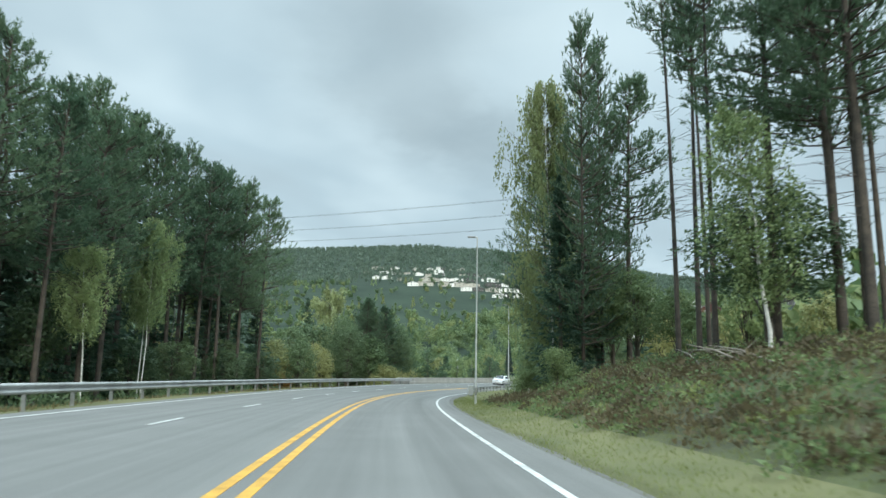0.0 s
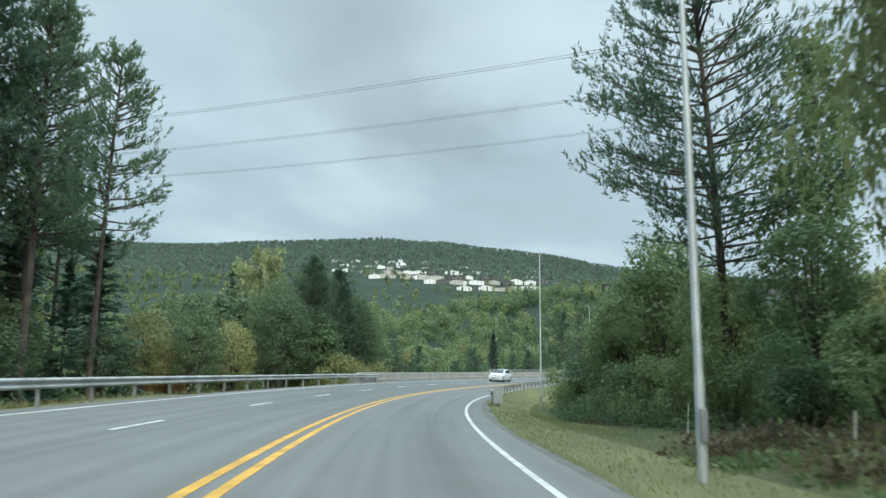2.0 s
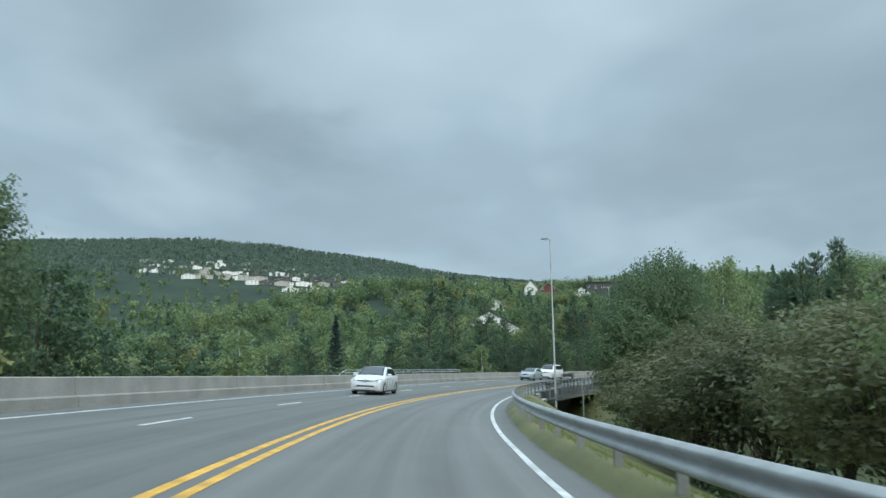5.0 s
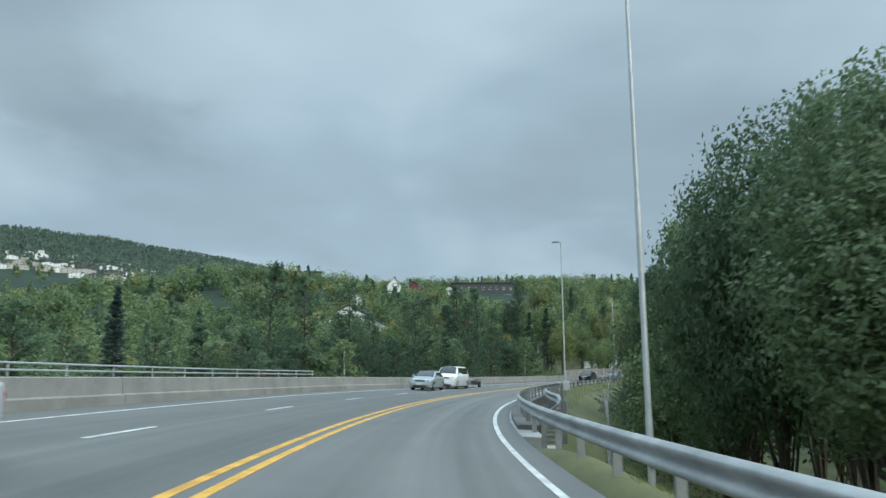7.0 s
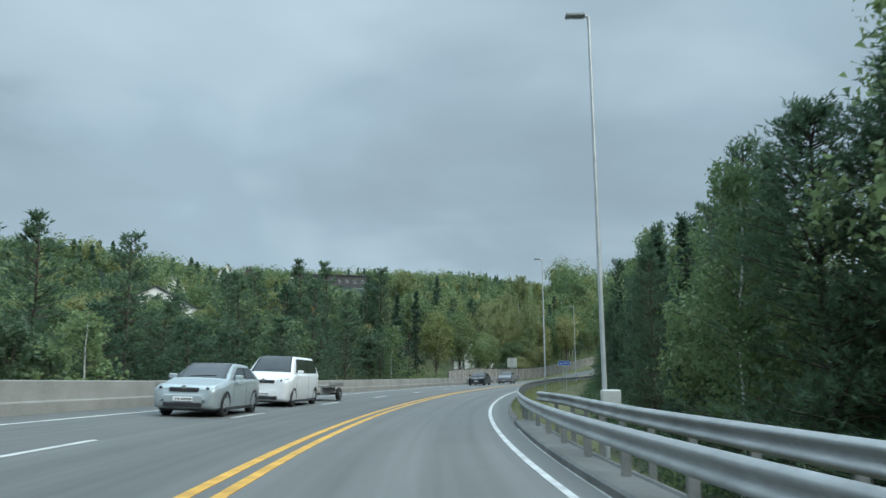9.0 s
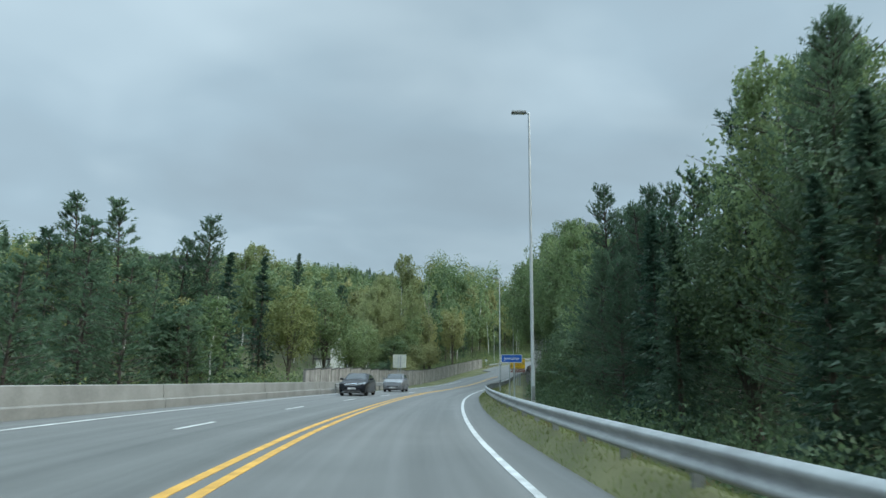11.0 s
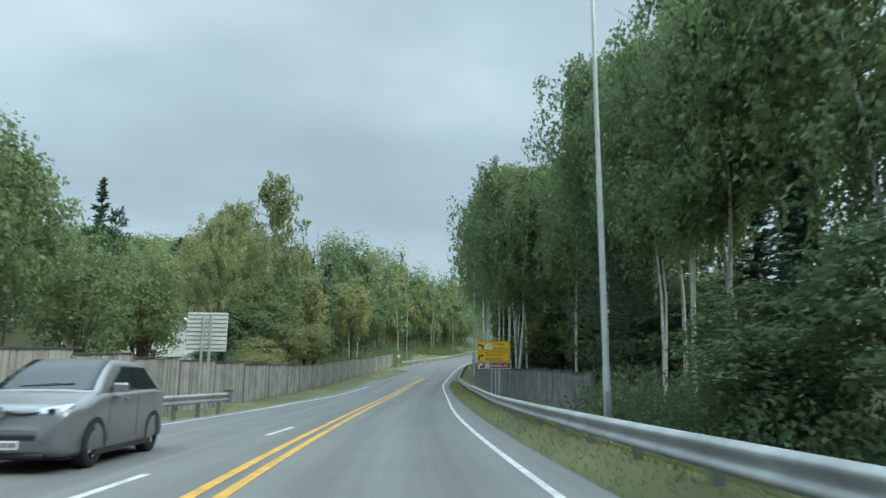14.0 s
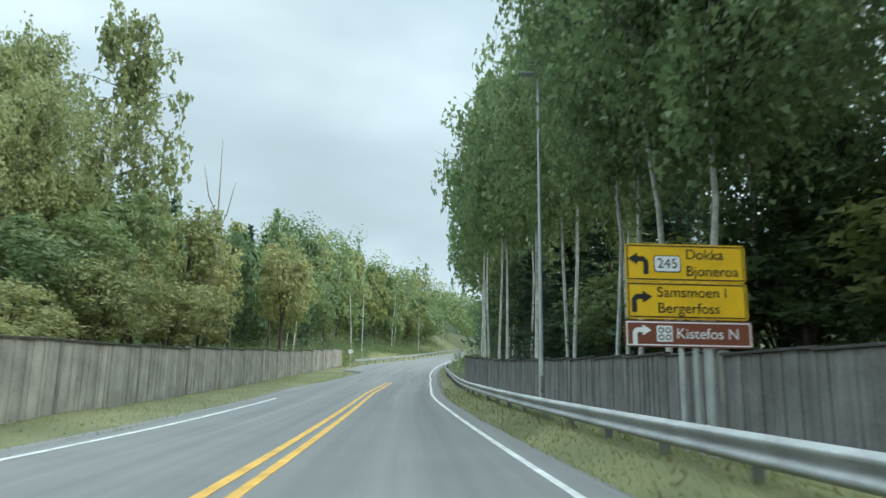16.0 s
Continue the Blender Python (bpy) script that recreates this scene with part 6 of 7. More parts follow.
def blades(name, label, stretches, material, seed, length=0.2):
    """Single blades standing in tufts: s from..to, d from..to, count."""
    rng = np.random.default_rng(seed)
    cs, out = [], []
    for a, b, d0, d1, n in stretches:
        s = rng.uniform(a, b, n)
        d = rng.uniform(d0, d1, n)
        pl = [rd(q, r).xy for q, r in zip(s, d)]
        x, y = np.array([p.x for p in pl]), np.array([p.y for p in pl])
        z = land(x, y)
        dirs = rng.normal(size=(n, 3)) * (0.45, 0.45, 0.1) + (0, 0, 1)
        cs.append(np.stack([x, y, z], 1) + dirs * length * 0.4)
        out.append(dirs)
    me = leaf_cloud(name, np.concatenate(cs), np.concatenate(out), length, 0.16, material, rng)
    return tagged(part(name, me, None), label, "grass", kind="stuff")


undergrowth("undergrowth", "dark leafy undergrowth at the edge of the woods",
            [(200, 262, -34, -14, 300, 4.2), (125, 178, 7, 14, 200, 2.6), (46, 125, 9.9, 14, 240, 1.9), 
             (75, 130, -24, -14, 260, 2.0), (130, 235, -20, -12.5, 330, 3.0), (283, 335, -22, -10.5, 260, 2.6), (236, 262, -26, -12, 170, 3.0), (262, 283, -12.5, -10.5, 40, 1.4), (330, 372, -30, -8.8, 260, 2.8), (368, 470, -40, -9.5, 620, 4.0), (340, 440, 8, 14, 200, 2.2), (362, 440, -14, -7, 220, 1.4)], L_DEC, 0.21, 21)
# dark leaf colour carries the shade between the pines
undergrowth("wood_floor_brush", "brush on the floor of the pine wood, coloured dark for shade", [(10, 76, -19, -14, 160, 1.1), (6, 76, -27, -18, 260, 3.0)], L_ALDER, 0.2, 27)
undergrowth("roadside_thicket", "dark leafy thicket behind the guardrail", [(175, 268, 7.2, 11.5, 620, 2.2), (224, 268, 7.6, 12, 420, 2.6), (266, 345, 12.6, 17, 220, 2.0), (345, 470, -17, -13, 260, 2.3), (318, 420, 10.5, 14, 160, 1.8)], L_ALDER, 0.15, 26)
# these bushes take dark leaves to hold the verge's shade
undergrowth("verge_thicket", "bushes at the edge of the verge, coloured dark for shade", [(50, 70, 7.6, 10, 50, 1.2), (66, 88, 6.8, 10, 150, 1.5)], L_ALDER, 0.13, 28)
undergrowth("bank_brush", "low green and brown brush on the bank", [(-10, 46, 6.5, 16, 420, 0.6), (0, 46, 5.0, 7.5, 120, 0.3)], L_DEC, 0.12, 22)
undergrowth("dry_brush", "dark brown brush on the bank", [(-10, 48, 5.2, 13, 620, 0.55), (62, 78, 7, 9, 20, 0.4)], L_BRUSH, 0.13, 23)
blades("verge_grass", "tufts of green verge grass", [(0, 128, 2.9, 6.0, 34000), (174, 340, 2.5, 4.4, 42000), (240, 330, -8.5, -5.0, 9000), (318, 343, -7, -2.6, 3500), (352, 400, -14, -5.2, 5000), (40, 110, 5, 7.5, 9000), (10, 95, -14, -10.3, 9000), (-10, 50, 5, 8, 3000),
                                                     (340, 430, 4, 8, 4000), (355, 430, -9, -4.5, 5000)], L_GRASS, 24, 0.08)
blades("dry_grass", "tufts of pale dry grass", [(0, 46, 5.4, 9.0, 3500), (174, 340, 2.9, 8, 1500), (10, 95, -14, -10.3, 4000), (-10, 50, 5.6, 13, 5000), (355, 440, -12, -4.8, 5000)], L_DRY, 25, 0.2)


# ---- vehicles on the oncoming lanes ----
def paint(name, colour, metal=0.3):
    m = mat(name, colour, 0.32, metal, var=0.08, scale=2.0, fine=60, spec=0.2)
    m.node_tree.nodes["Principled BSDF"].inputs["Coat Weight"].default_value = 0.3
    m.node_tree.nodes["Principled BSDF"].inputs["Coat Roughness"].default_value = 0.08
    return m


def loft(stations, n=9):
    """Stations along the length: y, half width at the foot, at the waist and at the top, heights of foot, waist and top. A rounded hull."""
    g = Geo()
    rows = []
    for y, wf, ww, wt, zf, zw, zt in stations:
        half = [(wf * 0.6, zf), (wf * 0.93, zf + 0.01), (wf, zf + 0.07), (ww, zw - 0.12), (ww, zw - 0.03), (ww * 0.985, zw), (wt + (ww - wt) * 0.25, zt - (zt - zw) * 0.12), (wt * 0.92, zt - 0.012), (wt * 0.55, zt)]
        row = [Vector((x, y, z)) for x, z in half] + [Vector((-x, y, z)) for x, z in reversed(half)]
        rows.append(row)
    g.quad_strip(rows, True)
    g.cap(rows[0])
    g.cap(rows[-1], True)
    return g


def wheel(parent, x, y, r, w):
    side = 1 if x > 0 else -1
    g = Geo()
    prof = [(0.62, -w / 2), (0.93, -w / 2), (1.0, -w / 2 + 0.03), (1.0, w / 2 - 0.03), (0.93, w / 2), (0.62, w / 2)]
    rows = [[Vector((o, math.cos(a * math.tau / 24) * r * k, math.sin(a * math.tau / 24) * r * k)) for a in range(24)] for k, o in prof]
    g.quad_strip(rows, True)
    t = part("wheel", g, M_RUBBER, parent, "black tyre", True)
    t.matrix_basis = Matrix.Translation((x, y, r))
    g = Geo()
    o = side * w * 0.42
    for k in range(5):
        a = k * math.tau / 5
        u, v = Vector((0, math.cos(a), math.sin(a))), Vector((0, -math.sin(a), math.cos(a)))
        p = [Vector((o, 0, 0)) + u * q * r + v * s * r for q, s in ((0.08, 0.10), (0.62, 0.14), (0.62, -0.14), (0.08, -0.10))]
        g.cap(p, side < 0)
        g.cap([q - Vector((side * 0.03, 0, 0)) for q in p], side > 0)
    g.tube([(o - side * 0.04, math.cos(a * math.tau / 20) * r * 0.62, math.sin(a * math.tau / 20) * r * 0.62) for a in range(21)], 0.02, 5)
    g.tube([(o - side * 0.05, 0, 0), (o + side * 0.015, 0, 0)], r * 0.14, 10)
    part("rim", g, M_CHROME, t, "alloy rim")
    part("brake_disc", Geo().tube([(o - side * 0.09, 0, 0), (o - side * 0.06, 0, 0)], r * 0.55, 16), M_BLACK, t)


def pane(name, pts, parent, material=None, thick=0.012):
    """A window or lamp of the given outline, laid a little proud of the body."""
    g = Geo()
    a, b, c = (Vector(p) for p in pts[:3])
    n = (b - a).cross(c - b).normalized()
    top = [Vector(p) + n * thick for p in pts]
    bot = [Vector(p) - n * 0.02 for p in pts]
    g.quad_strip([bot, top], True)
    g.cap(top)
    return part(name, g, material or M_GLASSD, parent)


def car(s, d, label, colour, L, W, H, hood, base, roof0, roof1, tail, belt=0.98, category="car", name="car", grille="wide", metal=0.3, turn=0.0):
    """A car facing the camera's way of travel. hood, base of the windscreen, front and rear of the roof, tail: metres from the nose."""
    p = rd(s, d)
    q = rd(s + 1, d)
    slope_ = math.degrees(math.asin((q.z - p.z)))
    m = pose(p.x, p.y, p.z, slope_, math.degrees(math.atan(float(TILT(s)))), -math.degrees(head(s)) + turn)
    t = thing(name, m, label=label, category=category, group="vehicles on the road")
    P = paint(name + "_paint", colour, metal)
    w = W / 2
    hh = hood
    # rounded nose, then bonnet, waist and tail
    nose = [(-0.03, w * 0.60, w * 0.60, w * 0.54, 0.40, 0.52, 0.58)]
    for u in (0.0, 0.12, 0.27, 0.45, 0.7, 1.0):
        f = 0.70 + 0.285 * (1 - (1 - u) ** 2.2) ** 0.45
        top = hh - 0.30 + 0.27 * (1 - (1 - u) ** 2) ** 0.5
        nose.append((0.5 * u * u, w * (f - 0.03), w * f, w * (f - 0.16), 0.19 + 0.12 * (1 - u) ** 2, top - 0.09, top))
    body = loft(nose + [(base * 0.5 + 0.25, w * 0.99, w * 0.995, w * 0.83, 0.19, (hh + belt) / 2 - 0.1, (hh + belt) / 2 + 0.025), (base, w, w, w * 0.84, 0.19, belt - 0.04, belt + 0.05),
                 (L * 0.5, w, w, w * 0.86, 0.19, belt, belt + 0.06), (L * 0.8, w, w, w * 0.86, 0.2, belt + 0.03, belt + 0.08),
                 (L - 0.28, w * 0.97, w * 0.97, w * 0.8, 0.24, belt, belt + 0.05), (L - 0.03, w * 0.82, w * 0.86, w * 0.7, 0.32, belt - 0.18, belt - 0.08)])
    part("body", body, P, t, smooth=True)
    # cabin: raked screen, crowned roof, sloping rear, all on one side plane
    rw, wb = w * 0.72, w * 0.93
    mid = (roof0 + roof1) / 2

    def crest(y):
        if y < roof0:
            return belt + 0.04 + (H - 0.02 - belt - 0.04) * (1 - (1 - max(0.0, (y - base) / (roof0 - base))) ** 1.3)
        if y < roof1:
            return H - 0.02 * abs((y - mid) / (roof1 - mid)) ** 2
        return H - 0.02 - (H - 0.02 - belt - 0.1) * ((y - roof1) / (tail - roof1)) ** 1.5

    def span(y):
        return wb + (rw - wb) * max(0.0, (crest(y) - belt) / (H - belt))

    rows = []
    for y in [base - 0.04 + (roof0 - base + 0.04) * q / 6 for q in range(6)] + [roof0 + (roof1 - roof0) * q / 4 for q in range(5)] + [roof1 + (tail - roof1) * q / 4 for q in range(1, 5)]:
        c, wt = crest(y), span(y)
        half = [(wb * 0.97, belt - 0.06), (wb, belt), (wt + 0.025, max(belt + 0.004, c - 0.10)), (wt, max(belt + 0.01, c - 0.045)), (wt * 0.9, c - 0.012), (wt * 0.5, c + 0.003), (wt * 0.15, c + 0.006)]
        rows.append([Vector((x, y, z)) for x, z in half] + [Vector((-x, y, z)) for x, z in reversed(half)])
    g = Geo()
    g.quad_strip(rows, True)
    g.cap(rows[0])
    g.cap(rows[-1], True)
    part("roof", g, P, t, smooth=True)
    g = Geo()
    rows = []
    for q in range(7):
        y = base + 0.03 + (roof0 - base - 0.06) * q / 6
        xs = [span(y) * 0.9 * k / 4 for k in range(-4, 5)]
        up_ = [Vector((x, y - 0.012, crest(y) + 0.020 - 0.016 * (x / span(y)) ** 2)) for x in xs]
        rows.append(up_ + [v - Vector((0, -0.02, 0.03)) for v in reversed(up_)])
    g.quad_strip(rows, True)
    g.cap(rows[0])
    g.cap(rows[-1], True)
    part("windscreen", g, M_GLASSD, t, "dark windscreen", True)
    for k in (1, -1):
        part("wiper", Geo().tube([(k * 0.1 - 0.25, base + 0.06, crest(base + 0.06) + 0.03), (k * 0.1 + 0.3, base + 0.12, crest(base + 0.12) + 0.035)], 0.009, 4), M_BLACK, t)
    for k in (1, -1):
        def sx(z):
            f = (z - belt) / (H - belt)
            return k * (wb + (rw + 0.03 - wb) * f + 0.004)
        zb, zt = belt + 0.07, H - 0.12
        for a0, a1, b0, b1 in ((base + 0.42, mid - 0.03, roof0 + 0.12, mid - 0.03), (mid + 0.05, tail - 0.35, mid + 0.05, roof1 + 0.05)):
            pts = [(sx(zb), a0, zb), (sx(zb), a1, zb), (sx(zt), b1, zt), (sx(zt), b0, zt)]
            pane("side_window", pts if k > 0 else pts[::-1], t, thick=0.015)
        mi = part("mirror", Geo().bevel_box((-0.11, -0.07, -0.06), (0.11, 0.06, 0.08), 0.03), P, t)
        mi.matrix_basis = Matrix.Translation((k * (w + 0.09), base + 0.42, belt + 0.09))
        part("mirror_arm", Geo().box((-0.13, -0.02, -0.03), (0.02, 0.02, 0.0)) if k > 0 else Geo().box((-0.02, -0.02, -0.03), (0.13, 0.02, 0.0)), M_BLACK, mi)
        # headlamp wraps round the corner
        zl = hh - 0.20
        pts = [(k * w * 0.52, 0.0, zl), (k * w * 0.86, 0.05, zl + 0.03), (k * w * 0.95, 0.25, zl + 0.13), (k * w * 0.82, 0.12, zl + 0.115), (k * w * 0.54, 0.05, zl + 0.075)]
        lamp_ = pane("headlamp", pts if k > 0 else pts[::-1], t, M_LAMP, 0.02)
        part("headlamp_lens", Geo().tube([(k * w * 0.72, -0.01, zl + 0.055), (k * w * 0.72, 0.06, zl + 0.055)], 0.038, 10), M_BLACK, lamp_)
        part("door_gap", Geo().box((k * w - 0.004, mid, 0.32), (k * w + 0.003, mid + 0.012, belt - 0.03)), M_BLACK, t)
        part("door_gap", Geo().box((k * w - 0.004, base + 0.3, 0.32), (k * w + 0.003, base + 0.312, belt - 0.06)), M_BLACK, t)
        part("fog_lamp", Geo().bevel_box((k * w * 0.72 - 0.09, 0.03, 0.33), (k * w * 0.72 + 0.09, 0.16, 0.42), 0.02), M_BLACK, t)
        part("door_handle", Geo().bevel_box((k * w - 0.02, L * 0.46, belt - 0.10), (k * w + 0.025, L * 0.46 + 0.2, belt - 0.065), 0.008), P, t)
        part("sill", Geo().bevel_box((k * w * 0.97 - 0.03, 0.9, 0.17), (k * w * 0.97 + 0.03, L - 0.95, 0.27), 0.02), M_BLACK, t)
        for y in (0.86, L - 0.82):
            wheel(t, k * (w - 0.11), y, 0.325, 0.21)
            g = Geo()
            arc = [Vector((k * (w + 0.006), y + math.cos(radians(a)) * 0.385, 0.325 + math.sin(radians(a)) * 0.385)) for a in range(-10, 191, 20)]
            inn = [Vector((k * (w + 0.006), y + math.cos(radians(a)) * 0.3, 0.325 + math.sin(radians(a)) * 0.3)) for a in range(-10, 191, 20)]
            g.quad_strip([arc, inn] if k < 0 else [inn, arc])
            part("wheel_arch", g, M_BLACK, t)
    # grille, lower intake, plate
    if grille == "bars":
        for z in (hh - 0.24, hh - 0.19, hh - 0.14):
            part("grille_bar", Geo().bevel_box((-w * 0.5, -0.03, z), (w * 0.5, 0.12, z + 0.022), 0.006), M_CHROME, t, "chrome grille bar")
        part("grille", Geo().bevel_box((-w * 0.52, -0.02, hh - 0.26), (w * 0.52, 0.2, hh - 0.1), 0.02), M_BLACK, t)
        part("bumper_trim", Geo().bevel_box((-w * 0.7, -0.02, 0.25), (w * 0.7, 0.12, 0.275), 0.008), M_CHROME, t)
    elif grille == "wide":
        part("grille", Geo().bevel_box((-w * 0.46, -0.02, hh - 0.24), (w * 0.46, 0.2, hh - 0.13), 0.025), M_BLACK, t)
    if grille == "none":
        # diamond badge with a dark line running out to the headlamps
        zb_ = hh - 0.17
        g = Geo()
        ring = [[Vector((x * q, -0.06 + 0.006 * j, zb_ + z * q)) for x, z in ((0.065, 0), (0, 0.095), (-0.065, 0), (0, -0.095))] for j, q in ((10, 1.0), (0, 1.0), (0, 0.6), (3, 0.55))]
        g.quad_strip(ring, True)
        part("badge", g, M_CHROME, t, "diamond-shaped chrome badge")
        for k in (1, -1):
            part("nose_trim", Geo().tube([(k * 0.05, -0.035, zb_ + 0.01), (k * w * 0.3, -0.012, hh - 0.185), (k * w * 0.56, 0.012, hh - 0.165)], [0.026, 0.02, 0.014], 6), M_BLACK, t)
        part("air_intake", Geo().bevel_box((-w * 0.56, -0.045, 0.44), (w * 0.56, 0.1, 0.53), 0.03), M_BLACK, t)
        part("lower_lip", Geo().bevel_box((-w * 0.66, -0.01, 0.22), (w * 0.66, 0.15, 0.27), 0.02), M_BLACK, t)
    else:
        part("badge", Geo().tube([(0, -0.02, hh - 0.135), (0, 0.05, hh - 0.135)], 0.062, 14), M_CHROME, t, "round chrome badge")
        part("air_intake", Geo().bevel_box((-w * 0.6, -0.045, 0.27), (w * 0.6, 0.1, 0.40), 0.03), M_BLACK, t)
    zp = 0.325 if grille == "none" else 0.43
    pl = part("number_plate", Geo().bevel_box((-0.26, -0.065, zp), (0.26, 0.03, zp + 0.11), 0.008), M_PLATE, t, "white number plate")
    g = Geo()
    for x in (-0.19, -0.12, -0.02, 0.04, 0.10, 0.16, 0.21):
        g.box((x, -0.068, zp + 0.025), (x + 0.035, -0.0655, zp + 0.085))
    part("plate_marks", g, M_BAR, pl)
    part("underside", Geo().box((-w * 0.85, 0.3, 0.16), (w * 0.85, L - 0.3, 0.22)), M_BLACK, t)
    for k in (1, -1):
        part("tail_lamp", Geo().bevel_box((k * w * 0.72 - 0.13, L - 0.12, belt - 0.3), (k * w * 0.72 + 0.13, L + 0.005, belt - 0.1), 0.02), M_TAIL, t)
    return t


car(123.0, -5.6, "white electric hatchback with a dark lower bumper", (0.62, 0.65, 0.67), 4.5, 1.82, 1.56, 0.95, 1.05, 2.0, 3.3, 4.2, belt=1.0, grille="none", metal=0.1)
car(171.3, -6.6, "pale silver-blue family hatchback", (0.36, 0.41, 0.425), 4.3, 1.78, 1.49, 0.92, 1.15, 2.05, 3.2, 4.1, grille="wide")
van = car(178.3, -6.7, "white delivery van towing a flat trailer", (0.72, 0.73, 0.73), 4.9, 1.92, 1.92, 1.12, 0.85, 1.55, 4.3, 4.75, belt=1.2, category="van", name="delivery_van", metal=0.0)
car(232.0, -5.7, "black saloon with chrome grille bars", (0.008, 0.009, 0.012), 4.77, 1.83, 1.47, 0.92, 1.3, 2.25, 3.3, 4.5, grille="bars", metal=0.0)
car(246.3, -5.1, "silver-grey electric hatchback with a slim headlamp line", (0.25, 0.255, 0.265), 4.08, 1.75, 1.56, 0.96, 1.0, 1.9, 3.0, 3.85, belt=1.02, grille="none", metal=0.5)

p = rd(184.0, -6.7)
tr = thing("trailer", (p.x, p.y, p.z), -math.degrees(head(184.0)), "low flat trailer behind the white van", "trailer", "vehicles on the road")
part("bed", Geo().bevel_box((-0.85, 0.9, 0.62), (0.85, 3.6, 0.72), 0.02), M_WOOD2, tr)
part("side_rail", Geo().bevel_box((-0.88, 0.9, 0.72), (-0.84, 3.6, 0.85), 0.01), M_POST, tr)
part("side_rail", Geo().bevel_box((0.84, 0.9, 0.72), (0.88, 3.6, 0.85), 0.01), M_POST, tr)
part("drawbar", Geo().tube([(0, -0.35, 0.45), (0, 1.0, 0.58)], 0.04, 8), M_POST, tr)
part("axle", Geo().tube([(-0.95, 2.3, 0.3), (0.95, 2.3, 0.3)], 0.04, 8), M_BLACK, tr)
part("chassis", Geo().box((-0.5, 0.9, 0.3), (-0.42, 3.4, 0.62)).box((0.42, 0.9, 0.3), (0.5, 3.4, 0.62)), M_POST, tr)
for x in (-0.95, 0.95):
    wheel(tr, x, 2.3, 0.3, 0.18)


# ---- houses ----
def house(x, y, wide, deep, eaves, ridge, turn, wall, roof, label, windows=3, storeys=2, z=None, detail=False, flat=False):
    """A gabled house: walls, two roof slopes with overhang, windows with frames. Its gable looks along -y before the turn."""
    z0 = land1(x, y) - 0.6 if z is None else z
    t = thing("house", (x, y, z0), turn, label, "house", "houses on the hillside" if not detail else "")
    a, b = wide / 2, deep / 2
    g = Geo()
    if flat:
        g.bevel_box((-a, -b, -7), (a, b, eaves), 0.05)
    else:
        gab = [(-a, -7), (a, -7), (a, eaves), (0, ridge), (-a, eaves)]
        rows = [[Vector((px, yy, pz)) for px, pz in gab] for yy in (-b, b)]
        g.quad_strip(rows, True)
        g.cap(rows[0], False)
        g.cap(rows[1], True)
    part("wall", g, wall, t)
    o = 0.45
    if flat:
        part("roof", Geo().bevel_box((-a - o, -b - o, eaves), (a + o, b + o, eaves + 0.35), 0.05), roof, t)
    else:
        k = (ridge - eaves) / a
        for sgn in (1, -1):
            g = Geo()
            low, top = Vector((sgn * (a + o), 0, eaves - o * k + 0.06)), Vector((0, 0, ridge + 0.06))
            up_ = Vector((0, 0, 0.2))
            rows = [[Vector((q.x, yy, q.z)) for q in (low, top, top + up_, low + up_)] for yy in (-b - o, b + o)]
            g.quad_strip(rows, True)
            g.cap(rows[0], sgn < 0)
            g.cap(rows[1], sgn > 0)
            r = part("roof", g, roof, t)
            if detail:
                part("barge_board", Geo().tube([(sgn * (a + o), -b - o - 0.02, eaves - o * k + 0.1), (0, -b - o - 0.02, ridge + 0.1)], 0.1, 4), M_WALLW, r)
    for f in range(storeys):
        zz = 0.9 + f * 2.7
        if zz + 1.3 > eaves + (ridge - eaves) * (0.5 if not flat else 0):
            continue
        for i in range(windows):
            xx = -a + wide * (i + 0.5) / windows
            if zz > eaves - 0.4 and abs(xx) > a * 0.5:
                continue
            wp = part("window", Geo().bevel_box((xx - 0.55, -b - 0.05, zz), (xx + 0.55, -b + 0.02, zz + 1.25), 0.01), M_WALLW, t)
            part("pane", Geo().box((xx - 0.46, -b - 0.065, zz + 0.08), (xx - 0.03, -b - 0.03, zz + 1.17)).box((xx + 0.03, -b - 0.065, zz + 0.08), (xx + 0.46, -b - 0.03, zz + 1.17)), M_WIN, wp)
    if detail:
        part("chimney", Geo().bevel_box((-0.35, 0.2, ridge - 0.6), (0.35, 0.9, ridge + 0.9), 0.03), M_WALLB, t)
    return t


# white cottage behind the left fence
cot = house(105.8, 264.4, 5.4, 9.5, 4.3, 6.3, -44, M_WALLW, M_ROOFD, "white timber cottage with a dark tiled roof behind the fence", 1, 2, z=-0.4, detail=True)
part("porch", Geo().bevel_box((-5.0, -4.0, -1), (-3.2, 1.0, 2.4), 0.04), M_WALLW, cot)
part("porch_roof", Geo().bevel_box((-5.3, -4.3, 2.4), (-3.0, 1.3, 2.62), 0.04), M_ROOFD, cot)

# houses that stand out on the valley side
home = house(46, 290, 11, 9, 4.2, 7.0, -8, M_WALLW, M_ROOFD, "white two-storey house with a dark balcony among the trees", 3, 2, z=8.6)
bal = part("balcony", Geo().bevel_box((-5.6, -6.3, 2.35), (3.0, -4.4, 2.6), 0.03), M_WALLD, home, "dark timber balcony")
part("railing", Geo().box((-5.6, -6.3, 3.35), (3.0, -6.2, 3.45)).box((-5.6, -6.28, 2.95), (3.0, -6.22, 3.02)), M_WALLD, bal)
for x in (-5.4, -2.6, 0.2, 2.8):
    part("post", Geo().box((x - 0.08, -6.28, -2.0), (x + 0.08, -6.12, 3.4)), M_WALLD, bal)
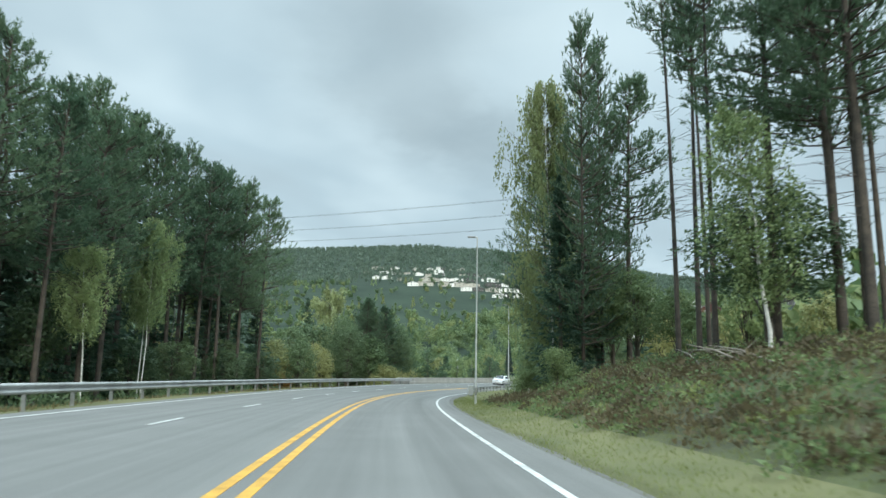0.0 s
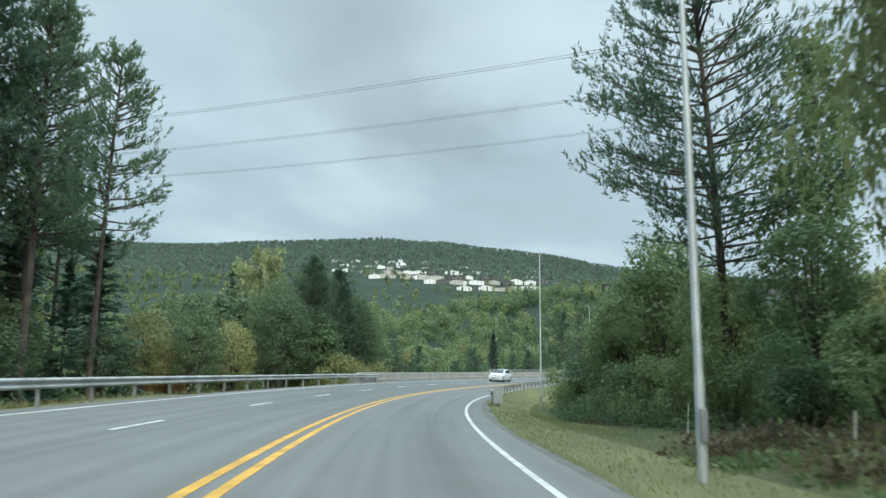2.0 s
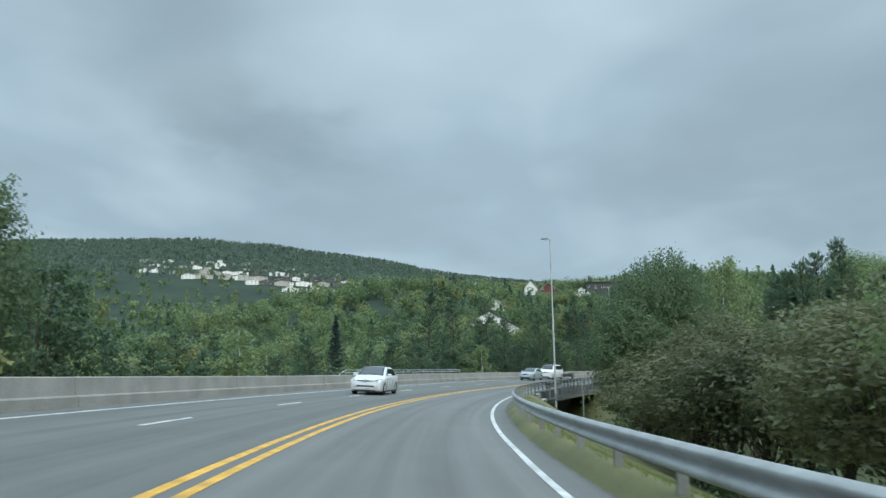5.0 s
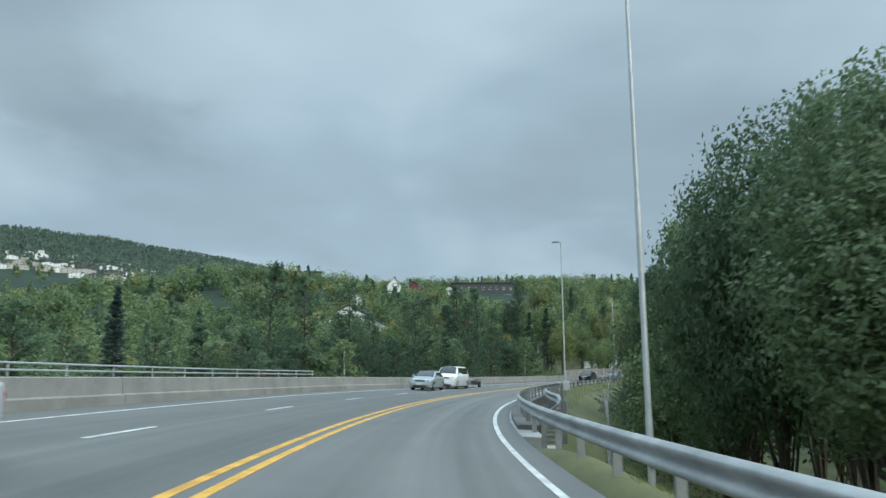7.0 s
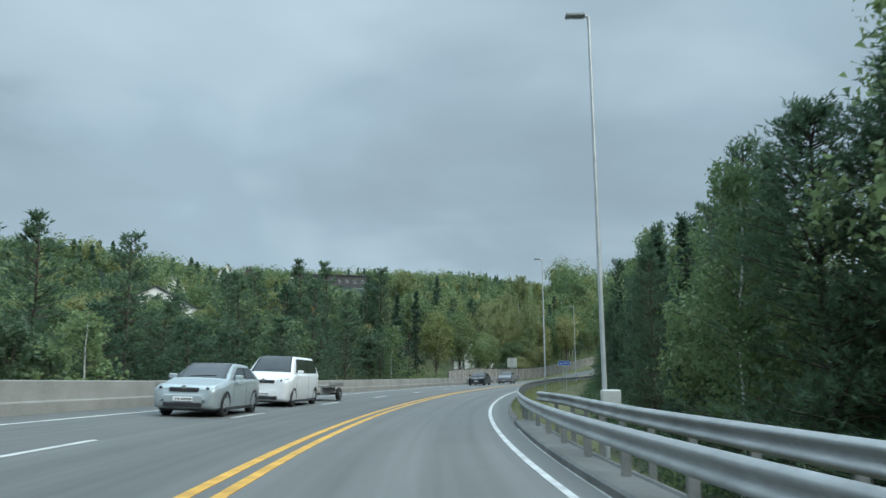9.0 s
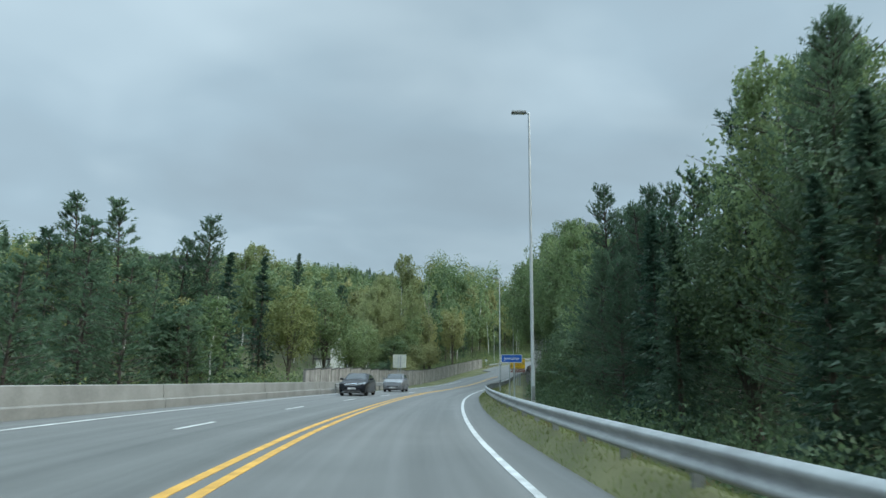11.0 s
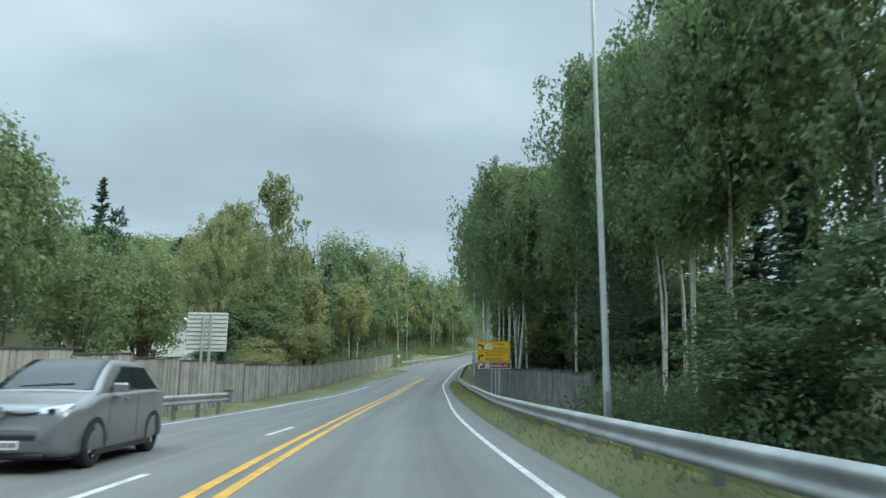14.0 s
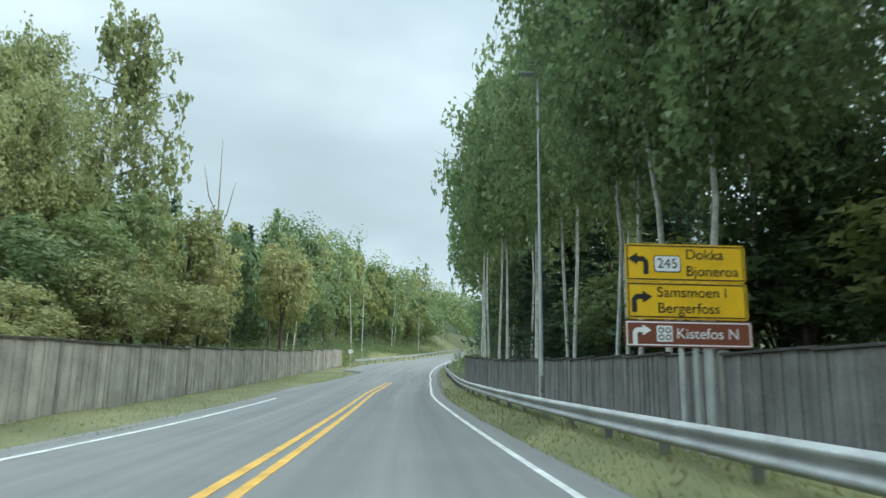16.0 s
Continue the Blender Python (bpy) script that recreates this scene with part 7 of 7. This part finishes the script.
house(50.5, 284, 8, 6, 3.0, 5.2, -8, M_WALLW, M_ROOFD, "low white house wing among the trees", 3, 1, z=7.0)
house(68, 283, 7, 8, 2.8, 5.0, -20, M_WALLR, M_ROOFD, "red house among the trees", 2, 1, z=9.0)
house(59.4, 333, 11, 9, 3.8, 6.8, -12, M_WALLW, M_ROOFG, "white house with a pale roof on the slope", 3, 2, z=17)
house(25.2, 479, 9, 10, 4.6, 8.2, -2, M_WALLW, M_ROOFD, "white gabled house on the slope", 2, 2, z=36.5)
house(104.2, 399, 10, 10, 3.2, 6.8, -20, M_WALLR, M_ROOFG, "red house with a pale gable on the skyline", 2, 2, z=31)
house(97, 404, 6, 8, 5.5, 9.2, -14, M_WALLW, M_ROOFG, "narrow white house with a steep gable", 1, 2, z=30.5)
house(119.4, 396, 8, 9, 3.4, 6.4, -18, M_WALLW, M_ROOFD, "white gabled house on the skyline", 2, 2, z=29.5)
house(86, 470, 7, 10, 5.0, 9.5, -12, M_WALLW, M_ROOFD, "white house with a steep gable", 2, 2, z=38)
house(72, 410, 9, 9, 4.2, 7.4, -10, M_WALLW, M_ROOFD, "white house half hidden by trees", 2, 2, z=31)
house(150, 425, 30, 10, 4.0, 4.0, -22, M_WALLD, M_ROOFD, "long dark flat-roofed building on the skyline", 9, 1, z=38, flat=True)
house(148, 418, 24, 4, 2.2, 2.2, -22, M_WALLB, M_ROOFG, "low pale retaining building below the long one", 6, 1, z=33.5, flat=True)
house(64, 416, 7, 7, 6.0, 6.0, -8, M_WALLD, M_ROOFD, "dark box-shaped house on the skyline", 2, 2, z=36, flat=True)

# the estate on the far hillside: bearing and height angle from the bridge give each house its row
ROWS = [(8.15, -12.5, -4.0, 8), (7.8, -13.2, 1.0, 13), (7.45, -12.5, 5.0, 17), (7.1, -9.5, 5.4, 16), (6.7, -4.4, 5.4, 11), (6.2, -1.8, 5.0, 8)]
hr = random.Random(5)
for el, a0, a1, n in ROWS:
    for i in range(n):
        az = radians(a0 + (a1 - a0) * (i + hr.uniform(0.1, 0.9)) / n)
        # walk outwards until the ground reaches that height angle
        for r in range(700, 1900, 12):
            x, y = -8 + math.sin(az) * r, 58 + math.cos(az) * r
            if math.degrees(math.atan2(land1(x, y) + 6 - 0.0, r)) > el:
                break
        k = hr.random()
        wall = M_WALLW if k < 0.36 else M_WALLB if k < 0.78 else M_WALLD
        roof = hr.choice((M_ROOFD, M_ROOFD, M_ROOFG))
        wide = hr.uniform(12, 26)
        house(x, y, wide, hr.uniform(9, 12), hr.uniform(3.8, 5), hr.uniform(5.8, 7.2), hr.uniform(-14, 20), wall, roof,
              "pale detached house on the far hillside" if wall is not M_WALLD else "dark detached house on the far hillside", 4, 2, flat=k > 0.5 and k < 0.72)
tx, ty = -8 + math.sin(radians(-6.7)) * 1290, 58 + math.cos(radians(-6.7)) * 1290
tem = house(tx, ty, 20, 14, 8, 12, 5, M_WALLW, M_ROOFG, "large white house with a raised middle roof on the hill", 5, 2)
part("upper_storey", Geo().bevel_box((-4, -4, 9), (4, 4, 15), 0.1), M_WALLW, tem)
part("upper_roof", Geo().bevel_box((-5, -5, 15), (5, 5, 15.8), 0.2), M_ROOFG, tem)


# ---- small things by the road ----
rs = random.Random(3)
for k in range(16):
    s, d = rs.uniform(8, 46), rs.uniform(6.5, 12)
    p = rd(s, d)
    z = land1(p.x, p.y)
    g = Geo()
    a = rs.uniform(0, math.tau)
    ln = rs.uniform(0.8, 2.4)
    e = Vector((math.cos(a) * ln, math.sin(a) * ln, rs.uniform(0.1, 0.7)))
    g.tube([(0, 0, 0.05), tuple(e * 0.5 + Vector((0, 0, 0.12))), tuple(e)], [0.035, 0.025, 0.008], 5)
    for j in range(3):
        q = e * rs.uniform(0.4, 0.8)
        g.tube([tuple(q), tuple(q + Vector((rs.uniform(-.5, .5), rs.uniform(-.5, .5), rs.uniform(0.1, 0.5))))], [0.014, 0.005], 4)
    ob = part("dead_branch", g, M_TWIG)
    ob.matrix_basis = pose(p.x, p.y, z)
    tagged(ob, "bare grey dead branch lying on the bank", "branch", "dead branches on the bank")
for s, d, tall in ((32.6, 6.0, 0.6), (44, 6.6, 0.7), (52.2, 7.2, 0.8)):
    p = rd(s, d)
    ob = part("stake", Geo().tube([(0, 0, -0.2), (0.05, 0.02, tall)], [0.015, 0.013], 6), M_STAKE)
    ob.matrix_basis = pose(p.x, p.y, land1(p.x, p.y), rs.uniform(-4, 4), rs.uniform(-4, 4), 0)
    tagged(ob, "thin pale wooden stake standing in the verge", "stake", "stakes in the verge")
# bare forked trunk behind the guardrail at the bridge
p = rd(142.9, 5.6)
z = land1(p.x, p.y)
snag = thing("dead_snag", (p.x, p.y, z - 0.2), 20, "broken pale birch snag with bare twigs", "snag")
top = rd(142.9, 5.6, 1.25).z - z
part("trunk", Geo().tube([(0, 0, 0), (0.03, 0, top - 1.0), (-0.1, 0.03, top)], [0.07, 0.05, 0.035], 8), M_BIRCH, snag)
part("branch", Geo().tube([(0.03, 0, top - 1.0), (0.12, 0.05, top - 0.4), (0.3, 0.08, top + 0.2), (0.62, 0.12, top + 0.85)], [0.035, 0.028, 0.016, 0.005], 6), M_BIRCH, snag)
part("twig", Geo().tube([(-0.06, 0.02, top - 0.3), (-0.28, 0.05, top + 0.1), (-0.33, 0.05, top + 0.4)], [0.016, 0.01, 0.004], 5), M_TWIG, snag)
part("twig", Geo().tube([(0.2, 0.06, top - 0.1), (0.26, 0.0, top + 0.35)], [0.01, 0.004], 5), M_TWIG, snag)
# bare tops of a dead tree over the left woods
p = rd(324.3, -12.4)
z = land1(p.x, p.y)
dead = thing("dead_tree", (p.x, p.y, z - 0.2), 0, "bare grey dead tree with upright branches", "tree")
part("trunk", Geo().tube([(0, 0, 0), (0.1, 0, 9), (0, 0.1, 18.8)], [0.16, 0.1, 0.015], 7), M_TWIG, dead)
for k in range(11):
    a, zz, ln = rs.uniform(0, math.tau), rs.uniform(7, 13), rs.uniform(2, 4.5)
    part("branch", Geo().tube([(0.05, 0, zz), (math.cos(a) * 0.8, math.sin(a) * 0.8, zz + ln * 0.4), (math.cos(a) * 1.3, math.sin(a) * 1.3, zz + ln)], [0.05, 0.03, 0.008], 5), M_TWIG, dead)
